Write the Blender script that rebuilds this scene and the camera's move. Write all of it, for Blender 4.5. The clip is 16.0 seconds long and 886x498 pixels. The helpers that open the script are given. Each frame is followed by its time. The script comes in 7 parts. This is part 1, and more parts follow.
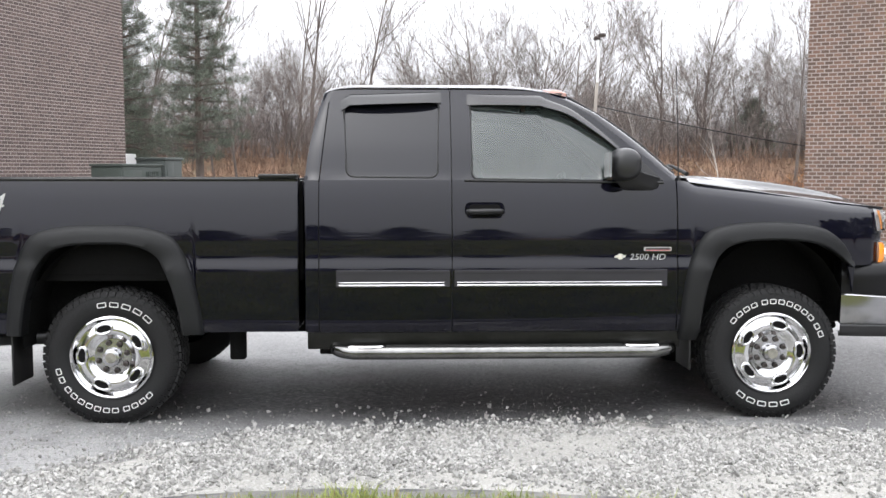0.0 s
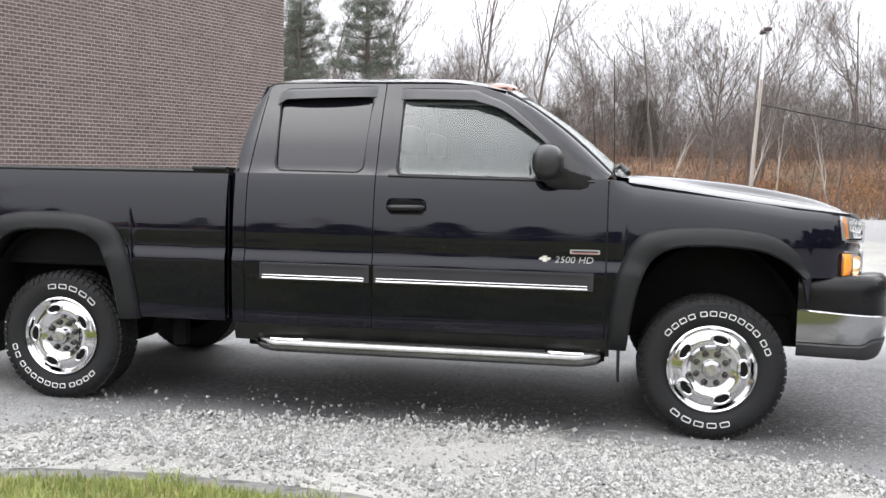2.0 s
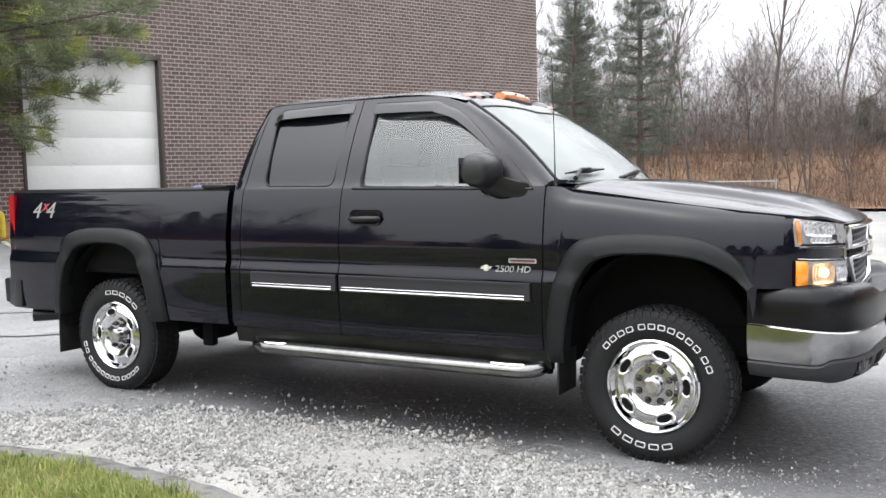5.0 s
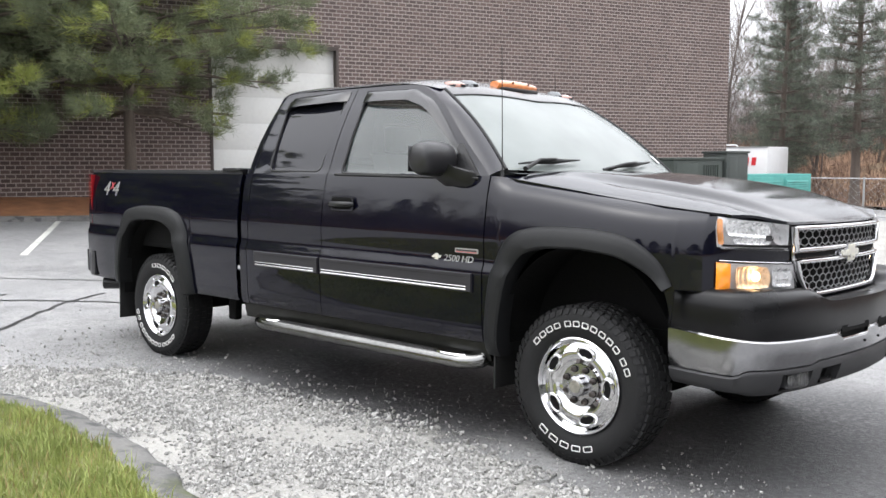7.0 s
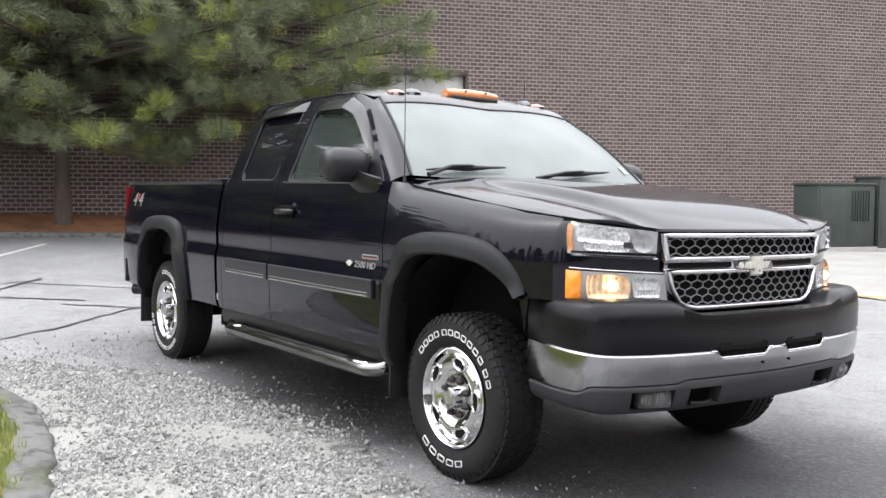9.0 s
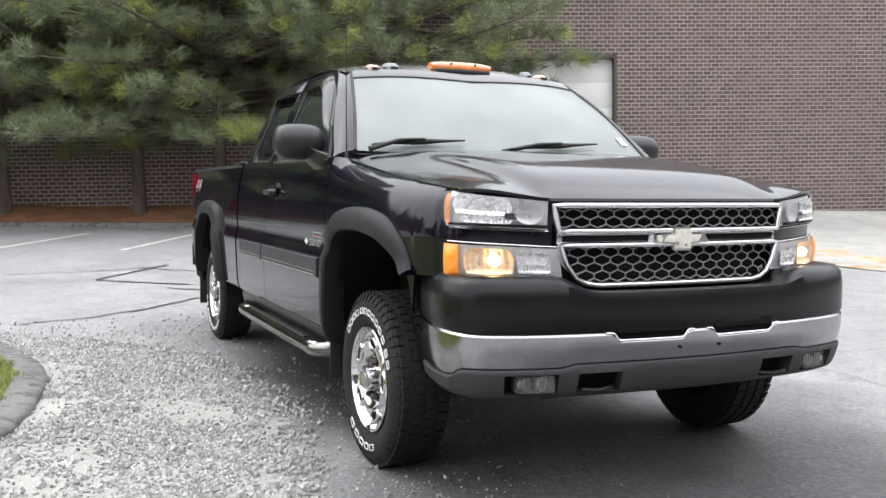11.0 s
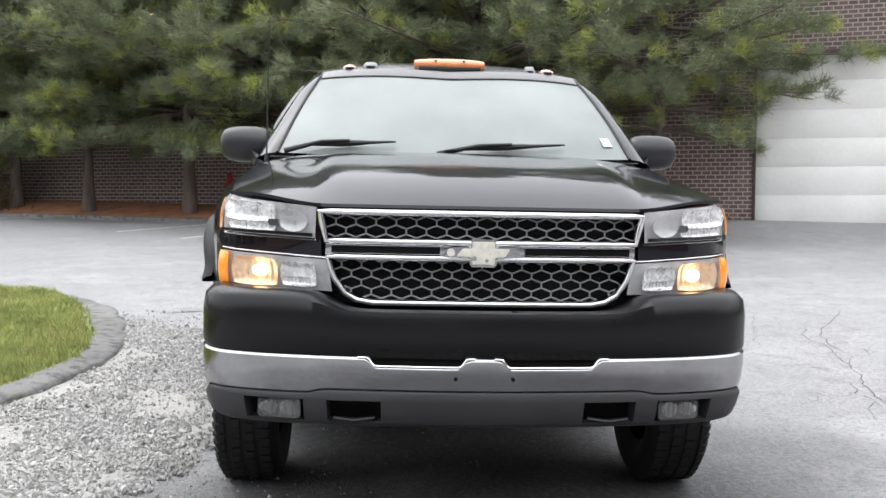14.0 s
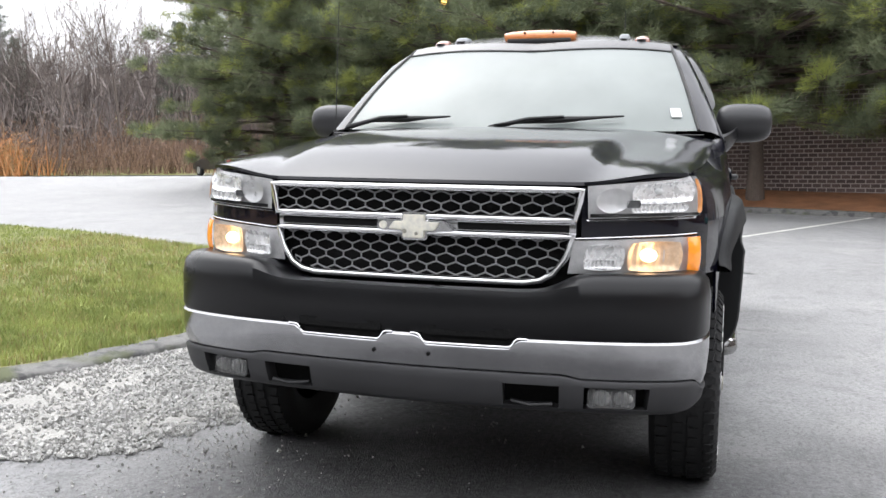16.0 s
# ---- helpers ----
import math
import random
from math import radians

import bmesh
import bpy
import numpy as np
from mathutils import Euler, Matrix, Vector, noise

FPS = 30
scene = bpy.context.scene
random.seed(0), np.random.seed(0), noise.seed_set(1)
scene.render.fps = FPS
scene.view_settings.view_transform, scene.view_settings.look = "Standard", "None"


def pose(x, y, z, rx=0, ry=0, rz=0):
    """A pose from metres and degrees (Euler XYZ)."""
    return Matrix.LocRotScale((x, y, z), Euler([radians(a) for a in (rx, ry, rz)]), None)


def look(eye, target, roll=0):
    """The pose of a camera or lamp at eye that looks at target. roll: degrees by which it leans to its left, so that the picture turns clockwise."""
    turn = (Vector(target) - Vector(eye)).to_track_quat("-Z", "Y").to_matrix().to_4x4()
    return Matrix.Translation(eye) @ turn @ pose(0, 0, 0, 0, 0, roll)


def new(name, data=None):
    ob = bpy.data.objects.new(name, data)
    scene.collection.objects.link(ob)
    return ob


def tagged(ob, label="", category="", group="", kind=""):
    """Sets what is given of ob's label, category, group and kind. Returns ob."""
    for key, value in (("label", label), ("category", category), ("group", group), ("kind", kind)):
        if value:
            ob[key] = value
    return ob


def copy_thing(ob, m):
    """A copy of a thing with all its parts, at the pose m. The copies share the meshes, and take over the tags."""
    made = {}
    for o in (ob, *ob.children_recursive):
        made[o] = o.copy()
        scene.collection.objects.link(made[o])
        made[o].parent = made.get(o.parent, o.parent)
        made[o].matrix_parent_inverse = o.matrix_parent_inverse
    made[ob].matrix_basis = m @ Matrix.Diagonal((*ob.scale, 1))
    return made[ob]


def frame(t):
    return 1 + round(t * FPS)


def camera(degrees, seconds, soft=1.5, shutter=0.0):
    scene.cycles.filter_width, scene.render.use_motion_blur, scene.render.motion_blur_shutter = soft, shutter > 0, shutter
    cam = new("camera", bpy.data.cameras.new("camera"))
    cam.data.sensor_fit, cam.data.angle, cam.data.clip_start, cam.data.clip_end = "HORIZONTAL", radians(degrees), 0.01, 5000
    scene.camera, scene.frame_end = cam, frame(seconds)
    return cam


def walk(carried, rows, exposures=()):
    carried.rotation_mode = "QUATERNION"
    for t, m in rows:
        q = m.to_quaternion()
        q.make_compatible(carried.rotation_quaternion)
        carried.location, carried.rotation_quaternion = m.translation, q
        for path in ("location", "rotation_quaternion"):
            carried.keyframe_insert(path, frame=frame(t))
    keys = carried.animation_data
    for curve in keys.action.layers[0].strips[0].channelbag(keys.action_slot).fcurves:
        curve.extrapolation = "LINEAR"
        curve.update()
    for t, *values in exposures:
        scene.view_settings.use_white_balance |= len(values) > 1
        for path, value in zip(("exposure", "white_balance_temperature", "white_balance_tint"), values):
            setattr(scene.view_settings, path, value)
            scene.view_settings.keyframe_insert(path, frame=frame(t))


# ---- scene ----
# ---- camera ----
SLOPE = pose(0, 0, 0, -1.2, 0, 0)  # the lot falls away by about two in a hundred
cam = camera(51.4, 16.0)
PATH = [
    (0, (-0.22, -5.985, 1.289), (-0.14, -3.991, 1.158), 0.0),
    (0.5, (0.101, -6.006, 1.3), (0.027, -4.01, 1.192), 0.9),
    (1, (0.454, -6.024, 1.313), (0.27, -4.037, 1.175), 0.9),
    (1.5, (0.831, -5.91, 1.309), (0.539, -3.939, 1.139), 2.7),
    (2, (1.218, -5.803, 1.29), (0.89, -3.835, 1.151), 1.2),
    (2.5, (1.614, -5.74, 1.28), (1.173, -3.794, 1.148), 2.0),
    (3, (1.935, -5.65, 1.272), (1.375, -3.735, 1.141), 1.3),
    (3.5, (2.256, -5.574, 1.289), (1.633, -3.677, 1.168), 0.7),
    (4, (2.545, -5.538, 1.306), (1.776, -3.696, 1.185), 0.8),
    (4.2, (2.65, -5.487, 1.307), (1.85, -3.658, 1.191), 0.2),
    (6.3, (3.745, -4.75, 1.38), (2.54, -3.162, 1.218), 0.1),
    (6.5, (3.864, -4.663, 1.377), (2.643, -3.085, 1.232), 0.1),
    (7, (4.19, -4.466, 1.326), (2.842, -2.996, 1.17), 0.7),
    (7.5, (4.453, -4.217, 1.299), (3.04, -2.814, 1.117), 0.5),
    (8, (4.672, -3.943, 1.3), (3.21, -2.591, 1.124), -0.8),
    (8.5, (4.896, -3.676, 1.272), (3.347, -2.418, 1.139), 0.2),
    (8.7, (4.967, -3.564, 1.258), (3.391, -2.338, 1.142), 0.7),
    (10.8, (5.482, -2.373, 1.175), (3.678, -1.519, 1.051), 0.6),
    (11, (5.514, -2.254, 1.175), (3.691, -1.443, 1.049), 0.3),
    (11.5, (5.595, -1.9, 1.166), (3.74, -1.164, 1.038), 1.4),
    (12, (5.615, -1.558, 1.16), (3.728, -0.913, 1.014), 2.3),
    (12.5, (5.642, -1.271, 1.169), (3.725, -0.725, 1.015), 1.3),
    (13, (5.73, -0.962, 1.168), (3.768, -0.6, 1.025), 1.6),
    (13.5, (5.701, -0.624, 1.175), (3.717, -0.404, 1.055), 1.0),
    (14, (5.66, -0.305, 1.191), (3.667, -0.189, 1.07), 1.1),
    (14.5, (5.671, 0.046, 1.211), (3.676, -0.017, 1.092), 2.1),
    (15, (5.591, 0.364, 1.197), (3.616, 0.085, 1.053), 2.4),
    (15.5, (5.542, 0.642, 1.203), (3.588, 0.243, 1.043), 0.7),
    (16, (5.507, 0.955, 1.191), (3.601, 0.376, 1.013), 1.0),
]
walk(cam, [(t, SLOPE @ look(eye, target, roll)) for t, eye, target, roll in PATH])

# ---- light ----
scene.view_settings.exposure = 1.97
world = bpy.data.worlds.new("overcast_sky")
scene.world = world
world.use_nodes = True
wn, wl = world.node_tree.nodes, world.node_tree.links
SUN_EL, SUN_AZ = 58, 215
sky = wn.new("ShaderNodeTexSky")
sky.sky_type, sky.sun_disc = "NISHITA", False
sky.sun_elevation, sky.sun_rotation = radians(SUN_EL), radians(SUN_AZ)
sky.air_density, sky.dust_density, sky.ozone_density = 1.0, 6.0, 1.0
soft_sky = wn.new("ShaderNodeHueSaturation")
soft_sky.inputs["Saturation"].default_value = 0.12
bg = next(n for n in wn if n.type == "BACKGROUND")
bg.inputs["Strength"].default_value = 0.13
wl.new(sky.outputs[0], soft_sky.inputs["Color"])
cloud = wn.new("ShaderNodeMix")  # an even cloud cover over the sky
cloud.data_type = "RGBA"
cloud.inputs["Factor"].default_value = 0.8
over = wn.new("ShaderNodeTexCoord")  # an overcast sky is about twice as bright overhead as at the horizon
up = wn.new("ShaderNodeSeparateXYZ")
wl.new(over.outputs["Generated"], up.inputs[0])
dome_light = wn.new("ShaderNodeMapRange")
for key, val in (("From Min", 0.0), ("From Max", 1.0), ("To Min", 0.82), ("To Max", 2.4)):
    dome_light.inputs[key].default_value = val
wl.new(up.outputs["Z"], dome_light.inputs["Value"])
grey = wn.new("ShaderNodeVectorMath")
grey.operation = "SCALE"
grey.inputs[0].default_value = (2.80, 2.86, 3.04)
wl.new(dome_light.outputs[0], grey.inputs["Scale"])
wl.new(grey.outputs[0], cloud.inputs["B"])
wl.new(soft_sky.outputs[0], cloud.inputs["A"])
wl.new(cloud.outputs["Result"], bg.inputs["Color"])
sun = new("sun", bpy.data.lights.new("sun", "SUN"))
sun.data.energy, sun.data.angle, sun.data.color = 0.32, radians(100), (1.0, 0.985, 1.0)
sun.matrix_world = Matrix.Rotation(radians(-SUN_AZ), 4, "Z") @ Matrix.Rotation(radians(90 - SUN_EL), 4, "X") @ pose(0, 0, 0)


# ---- materials ----
def mat(name, col, rough=0.5, metal=0.0, var=0.2, scale=3.0, fine=40.0, bump=0.0, bump_scale=None, coat=0.0, rvar=0.08,
        col2=None, per="", spec=0.5, alpha=1.0, trans=0.0, emit=None, power=0.0, stretch=(1, 1, 1)):
    """Principled material with colour variation at two scales, roughness variation and fine relief."""
    m = bpy.data.materials.new(name)
    m.use_nodes = True
    nt = m.node_tree
    N, L = nt.nodes, nt.links
    b = N["Principled BSDF"]
    b.inputs["Roughness"].default_value, b.inputs["Metallic"].default_value = rough, metal
    b.inputs["Specular IOR Level"].default_value = spec
    b.inputs["Coat Weight"].default_value, b.inputs["Coat Roughness"].default_value = coat, 0.03
    b.inputs["Alpha"].default_value, b.inputs["Transmission Weight"].default_value = alpha, trans
    tc = N.new("ShaderNodeTexCoord")
    mp = N.new("ShaderNodeMapping")
    mp.inputs["Scale"].default_value = stretch
    L.new(tc.outputs["Object"], mp.inputs["Vector"])
    n1 = N.new("ShaderNodeTexNoise")
    n1.inputs["Scale"].default_value, n1.inputs["Detail"].default_value = scale, 5
    n2 = N.new("ShaderNodeTexNoise")
    n2.inputs["Scale"].default_value, n2.inputs["Detail"].default_value = fine, 3
    for n in (n1, n2):
        L.new(mp.outputs[0], n.inputs["Vector"])
    mul = N.new("ShaderNodeMath")
    mul.operation = "MULTIPLY_ADD"
    L.new(n1.outputs["Fac"], mul.inputs[0])
    mul.inputs[1].default_value = 0.65
    half = N.new("ShaderNodeMath")
    half.operation = "MULTIPLY"
    half.inputs[1].default_value = 0.35
    L.new(n2.outputs["Fac"], half.inputs[0])
    L.new(half.outputs[0], mul.inputs[2])
    fac = mul.outputs[0]
    if per:
        src = N.new("ShaderNodeObjectInfo" if per == "object" else "ShaderNodeNewGeometry")
        add = N.new("ShaderNodeMath")
        add.operation = "MULTIPLY_ADD"
        L.new(src.outputs["Random" if per == "object" else "Random Per Island"], add.inputs[0])
        add.inputs[1].default_value = 0.7
        k = N.new("ShaderNodeMath")
        k.operation = "MULTIPLY_ADD"
        L.new(fac, k.inputs[0])
        k.inputs[1].default_value, k.inputs[2].default_value = 0.5, -0.1
        L.new(k.outputs[0], add.inputs[2])
        fac = add.outputs[0]
    ramp = N.new("ShaderNodeMapRange")
    ramp.inputs["From Min"].default_value, ramp.inputs["From Max"].default_value = 0.3, 0.7
    L.new(fac, ramp.inputs["Value"])
    mix = N.new("ShaderNodeMix")
    mix.data_type = "RGBA"
    lo = col2 or tuple(c * (1 - var) for c in col)
    hi = tuple(min(1, c * (1 + var)) for c in col)
    mix.inputs["A"].default_value, mix.inputs["B"].default_value = (*lo, 1), (*hi, 1)
    L.new(ramp.outputs[0], mix.inputs["Factor"])
    L.new(mix.outputs["Result"], b.inputs["Base Color"])
    rr = N.new("ShaderNodeMapRange")
    rr.inputs["To Min"].default_value, rr.inputs["To Max"].default_value = max(0.0, rough - rvar), min(1, rough + rvar)
    L.new(n1.outputs["Fac"], rr.inputs["Value"])
    L.new(rr.outputs[0], b.inputs["Roughness"])
    if bump:
        bp = N.new("ShaderNodeBump")
        bp.inputs["Strength"].default_value, bp.inputs["Distance"].default_value = bump, 0.02
        if bump_scale:
            n3 = N.new("ShaderNodeTexNoise")
            n3.inputs["Scale"].default_value, n3.inputs["Detail"].default_value = bump_scale, 4
            L.new(mp.outputs[0], n3.inputs["Vector"])
            L.new(n3.outputs["Fac"], bp.inputs["Height"])
        else:
            L.new(n2.outputs["Fac"], bp.inputs["Height"])
        L.new(bp.outputs[0], b.inputs["Normal"])
    if emit:
        b.inputs["Emission Color"].default_value, b.inputs["Emission Strength"].default_value = (*emit, 1), power
    return m


def layered(name, base, patches):
    """An outdoor surface: a base colour with broad patches of others. base: (colour, roughness); patches: (colour, roughness, scale, from, to)."""
    m = mat(name, base[0], base[1], var=0.3, scale=0.9, fine=55, bump=0.5, bump_scale=110)
    N, L = m.node_tree.nodes, m.node_tree.links
    b = N["Principled BSDF"]
    tc = next(n for n in N if n.type == "TEX_COORD")
    col, rough = b.inputs["Base Color"].links[0].from_socket, b.inputs["Roughness"].links[0].from_socket
    for c, r, s, lo, hi in patches:
        n = N.new("ShaderNodeTexNoise")
        n.inputs["Scale"].default_value, n.inputs["Detail"].default_value, n.inputs["Distortion"].default_value = s, 7, 0.4
        L.new(tc.outputs["Object"], n.inputs["Vector"])
        f = N.new("ShaderNodeMapRange")
        f.inputs["From Min"].default_value, f.inputs["From Max"].default_value = lo, hi
        L.new(n.outputs["Fac"], f.inputs["Value"])
        mx = N.new("ShaderNodeMix")
        mx.data_type = "RGBA"
        mx.inputs["B"].default_value = (*c, 1)
        L.new(f.outputs[0], mx.inputs["Factor"])
        L.new(col, mx.inputs["A"])
        col = mx.outputs["Result"]
        mr = N.new("ShaderNodeMix")
        mr.inputs["B"].default_value = r
        L.new(f.outputs[0], mr.inputs["Factor"])
        L.new(rough, mr.inputs["A"])
        rough = mr.outputs["Result"]
    L.new(col, b.inputs["Base Color"])
    L.new(rough, b.inputs["Roughness"])
    return m


ASPHALT = layered("worn_damp_shaded_asphalt", ((0.28, 0.28, 0.282), 0.6), [((0.20, 0.20, 0.203), 0.36, 0.35, 0.5, 0.68), ((0.37, 0.366, 0.36), 0.7, 1.4, 0.5, 0.72), ((0.17, 0.17, 0.172), 0.5, 5, 0.52, 0.68), ((0.175, 0.175, 0.175), 0.75, 42, 0.52, 0.64), ((0.175, 0.175, 0.175), 0.75, 150, 0.51, 0.63), ((0.36, 0.356, 0.35), 0.7, 75, 0.56, 0.66), ((0.34, 0.336, 0.33), 0.7, 190, 0.56, 0.66)])
# dark ellipses in the colour: damp asphalt, and the truck's shade painted under and around it
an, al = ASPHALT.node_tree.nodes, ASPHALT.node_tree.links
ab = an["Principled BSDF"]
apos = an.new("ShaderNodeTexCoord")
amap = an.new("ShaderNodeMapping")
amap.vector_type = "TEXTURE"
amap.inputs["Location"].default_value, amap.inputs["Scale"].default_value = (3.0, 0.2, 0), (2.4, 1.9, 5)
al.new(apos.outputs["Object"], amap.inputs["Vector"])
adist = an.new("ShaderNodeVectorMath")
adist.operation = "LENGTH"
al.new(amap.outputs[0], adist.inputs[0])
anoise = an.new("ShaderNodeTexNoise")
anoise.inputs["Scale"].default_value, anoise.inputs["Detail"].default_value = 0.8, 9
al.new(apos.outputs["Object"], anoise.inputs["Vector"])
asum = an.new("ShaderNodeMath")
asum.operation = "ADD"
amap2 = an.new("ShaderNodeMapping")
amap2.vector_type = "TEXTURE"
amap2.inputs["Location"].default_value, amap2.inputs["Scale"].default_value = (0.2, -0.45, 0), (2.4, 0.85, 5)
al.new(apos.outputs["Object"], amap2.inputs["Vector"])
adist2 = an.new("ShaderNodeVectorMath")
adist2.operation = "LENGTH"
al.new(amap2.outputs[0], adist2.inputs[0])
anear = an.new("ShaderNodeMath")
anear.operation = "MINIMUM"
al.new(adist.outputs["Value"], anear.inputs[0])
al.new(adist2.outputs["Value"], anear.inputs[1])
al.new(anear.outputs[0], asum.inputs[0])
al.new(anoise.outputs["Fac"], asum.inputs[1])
adamp_shade = an.new("ShaderNodeMapRange")
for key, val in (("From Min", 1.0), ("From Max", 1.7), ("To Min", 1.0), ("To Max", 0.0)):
    adamp_shade.inputs[key].default_value = val
al.new(asum.outputs[0], adamp_shade.inputs["Value"])
# multiplies the asphalt's colour down, for damp and for painted shade alike
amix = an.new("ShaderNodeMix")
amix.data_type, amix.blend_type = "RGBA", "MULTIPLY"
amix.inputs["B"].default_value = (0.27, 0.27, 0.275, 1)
al.new(adamp_shade.outputs[0], amix.inputs["Factor"])
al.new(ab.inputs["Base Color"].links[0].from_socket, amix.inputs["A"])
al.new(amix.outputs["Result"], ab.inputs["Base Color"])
# the damp ground shines in specks between the stones
aspeck = an.new("ShaderNodeTexNoise")
aspeck.inputs["Scale"].default_value, aspeck.inputs["Detail"].default_value = 38, 6
al.new(apos.outputs["Object"], aspeck.inputs["Vector"])
agloss = an.new("ShaderNodeMapRange")
agloss.inputs["From Min"].default_value, agloss.inputs["From Max"].default_value = 0.47, 0.6
al.new(aspeck.outputs["Fac"], agloss.inputs["Value"])
aboth = an.new("ShaderNodeMath")
aboth.operation = "MULTIPLY"
al.new(agloss.outputs[0], aboth.inputs[0])
al.new(adamp_shade.outputs[0], aboth.inputs[1])
ashine = an.new("ShaderNodeMix")
ashine.inputs["B"].default_value = 0.42
al.new(aboth.outputs[0], ashine.inputs["Factor"])
al.new(ab.inputs["Roughness"].links[0].from_socket, ashine.inputs["A"])
al.new(ashine.outputs["Result"], ab.inputs["Roughness"])
KERB = layered("bituminous_kerb", ((0.17, 0.167, 0.16), 0.85), [((0.08, 0.08, 0.08), 0.9, 9, 0.5, 0.65), ((0.2, 0.195, 0.18), 0.9, 3, 0.57, 0.78), ((0.10, 0.11, 0.06), 0.95, 2.2, 0.58, 0.7)])
DUST = layered("stone_dust", ((0.335, 0.328, 0.305), 0.9), [((0.29, 0.284, 0.265), 0.9, 3, 0.5, 0.7), ((0.43, 0.42, 0.40), 0.95, 70, 0.52, 0.65), ((0.2, 0.2, 0.19), 0.95, 130, 0.56, 0.66)])
STONE = mat("crushed_stone", (0.355, 0.35, 0.335), 0.85, var=0.25, scale=20, fine=120, bump=0.4, per="island", col2=(0.235, 0.232, 0.222))
LAWN = layered("lawn_soil", ((0.165, 0.175, 0.06), 0.95), [((0.23, 0.2, 0.09), 0.95, 2.2, 0.52, 0.72)])
GRASS = mat("grass_blades", (0.29, 0.32, 0.105), 0.7, var=0.35, scale=2.2, fine=14, col2=(0.13, 0.17, 0.05), spec=0.2)
GREYTWIG = mat("grey_far_twigs", (0.17, 0.145, 0.135), 0.95, var=0.4, scale=0.1, fine=3, per="island")
DRY = mat("dry_grass_blades", (0.30, 0.25, 0.11), 0.8, var=0.3, per="island", spec=0.2)
MULCH = mat("pine_needle_mulch", (0.34, 0.155, 0.075), 0.95, var=0.4, scale=3, fine=90, bump=0.9, bump_scale=120)
TANLITTER = layered("tan_needle_litter", ((0.42, 0.30, 0.17), 0.95), [((0.40, 0.38, 0.34), 0.95, 2.5, 0.48, 0.62), ((0.25, 0.15, 0.08), 0.95, 6, 0.55, 0.7)])
LEAFLITTER = layered("leaf_litter", ((0.22, 0.13, 0.08), 0.95), [((0.30, 0.20, 0.12), 0.95, 0.4, 0.5, 0.7), ((0.13, 0.11, 0.07), 0.95, 0.25, 0.55, 0.75)])
VERGE = layered("verge_grass", ((0.16, 0.16, 0.05), 0.95), [((0.24, 0.19, 0.09), 0.95, 0.5, 0.5, 0.7)])
LINE = mat("worn_road_paint", (0.62, 0.62, 0.58), 0.6, var=0.35, scale=6, fine=120, bump=0.3)
OPENCRACK = mat("dusty_open_crack", (0.11, 0.108, 0.105), 0.9, var=0.5, scale=14, bump=0.4)
CRACK = mat("crack_sealer", (0.035, 0.035, 0.036), 0.45, var=0.3, bump=0.4)
BRICK = mat("brown_brick", (0.124, 0.089, 0.081), 0.85, var=0.16, scale=14, fine=160, bump=0.35, per="island", col2=(0.096, 0.071, 0.066))
BRICK_ONE = mat("brown_brick_single", (0.124, 0.089, 0.081), 0.85, var=0.16, scale=14, fine=160, bump=0.35, per="object", col2=(0.096, 0.071, 0.066))
BRICK_B = mat("red_brown_brick", (0.17, 0.105, 0.078), 0.85, var=0.16, scale=14, fine=160, bump=0.35, per="island", col2=(0.12, 0.08, 0.062))
MORTAR = mat("grey_mortar", (0.38, 0.33, 0.31), 0.95, var=0.18, scale=1.2, fine=60, bump=0.3)
DOORWHITE = mat("white_door_paint", (0.74, 0.74, 0.72), 0.5, var=0.06, scale=1.5, fine=12, bump=0.05)
BROWNSTEEL = mat("dark_brown_steel", (0.055, 0.04, 0.035), 0.55, var=0.25, scale=4)
CONCRETE = mat("weathered_concrete", (0.42, 0.40, 0.37), 0.9, var=0.25, scale=2, fine=60, bump=0.4)
BARK = mat("grey_brown_bark", (0.12, 0.095, 0.08), 0.95, var=0.4, scale=6, fine=60, bump=0.9, stretch=(1, 1, 0.25))
BAREWOOD = mat("bare_twig_bark", (0.135, 0.112, 0.10), 0.95, var=0.4, scale=0.6, fine=12)
BIRCH = mat("pale_birch_bark", (0.42, 0.39, 0.35), 0.85, var=0.3, scale=3, fine=30)
NEEDLE = mat("pine_needles", (0.205, 0.232, 0.132), 0.75, var=0.3, scale=1.1, fine=6, col2=(0.085, 0.105, 0.066), spec=0.2)
NEEDLE_DARK = mat("dark_pine_needles", (0.125, 0.14, 0.11), 0.8, var=0.35, scale=0.5, fine=5, per="island", col2=(0.075, 0.085, 0.07), spec=0.2)
NEEDLE_NEW = mat("bright_pine_needles", (0.32, 0.35, 0.10), 0.75, var=0.3, scale=1.1, fine=6, col2=(0.14, 0.165, 0.05), spec=0.2)
BRUSH = mat("dry_brush_twigs", (0.19, 0.125, 0.09), 0.95, var=0.4, scale=0.3, fine=8, per="island")
RUSTLEAF = mat("rust_orange_leaves", (0.36, 0.16, 0.06), 0.8, var=0.4, scale=1, fine=8, per="island", col2=(0.25, 0.16, 0.07))
LITTERTWIG = mat("brown_shrub_leaves", (0.12, 0.085, 0.05), 0.9, var=0.5, scale=1.5, fine=9, per="island", col2=(0.06, 0.06, 0.035))
GREENBOX = mat("dark_green_enamel", (0.045, 0.056, 0.050), 0.5, var=0.25, scale=3)
GREYBOX = mat("grey_green_enamel", (0.056, 0.065, 0.062), 0.5, var=0.2, scale=3)
TEAL = mat("teal_paint", (0.07, 0.30, 0.27), 0.5, var=0.2, scale=3)
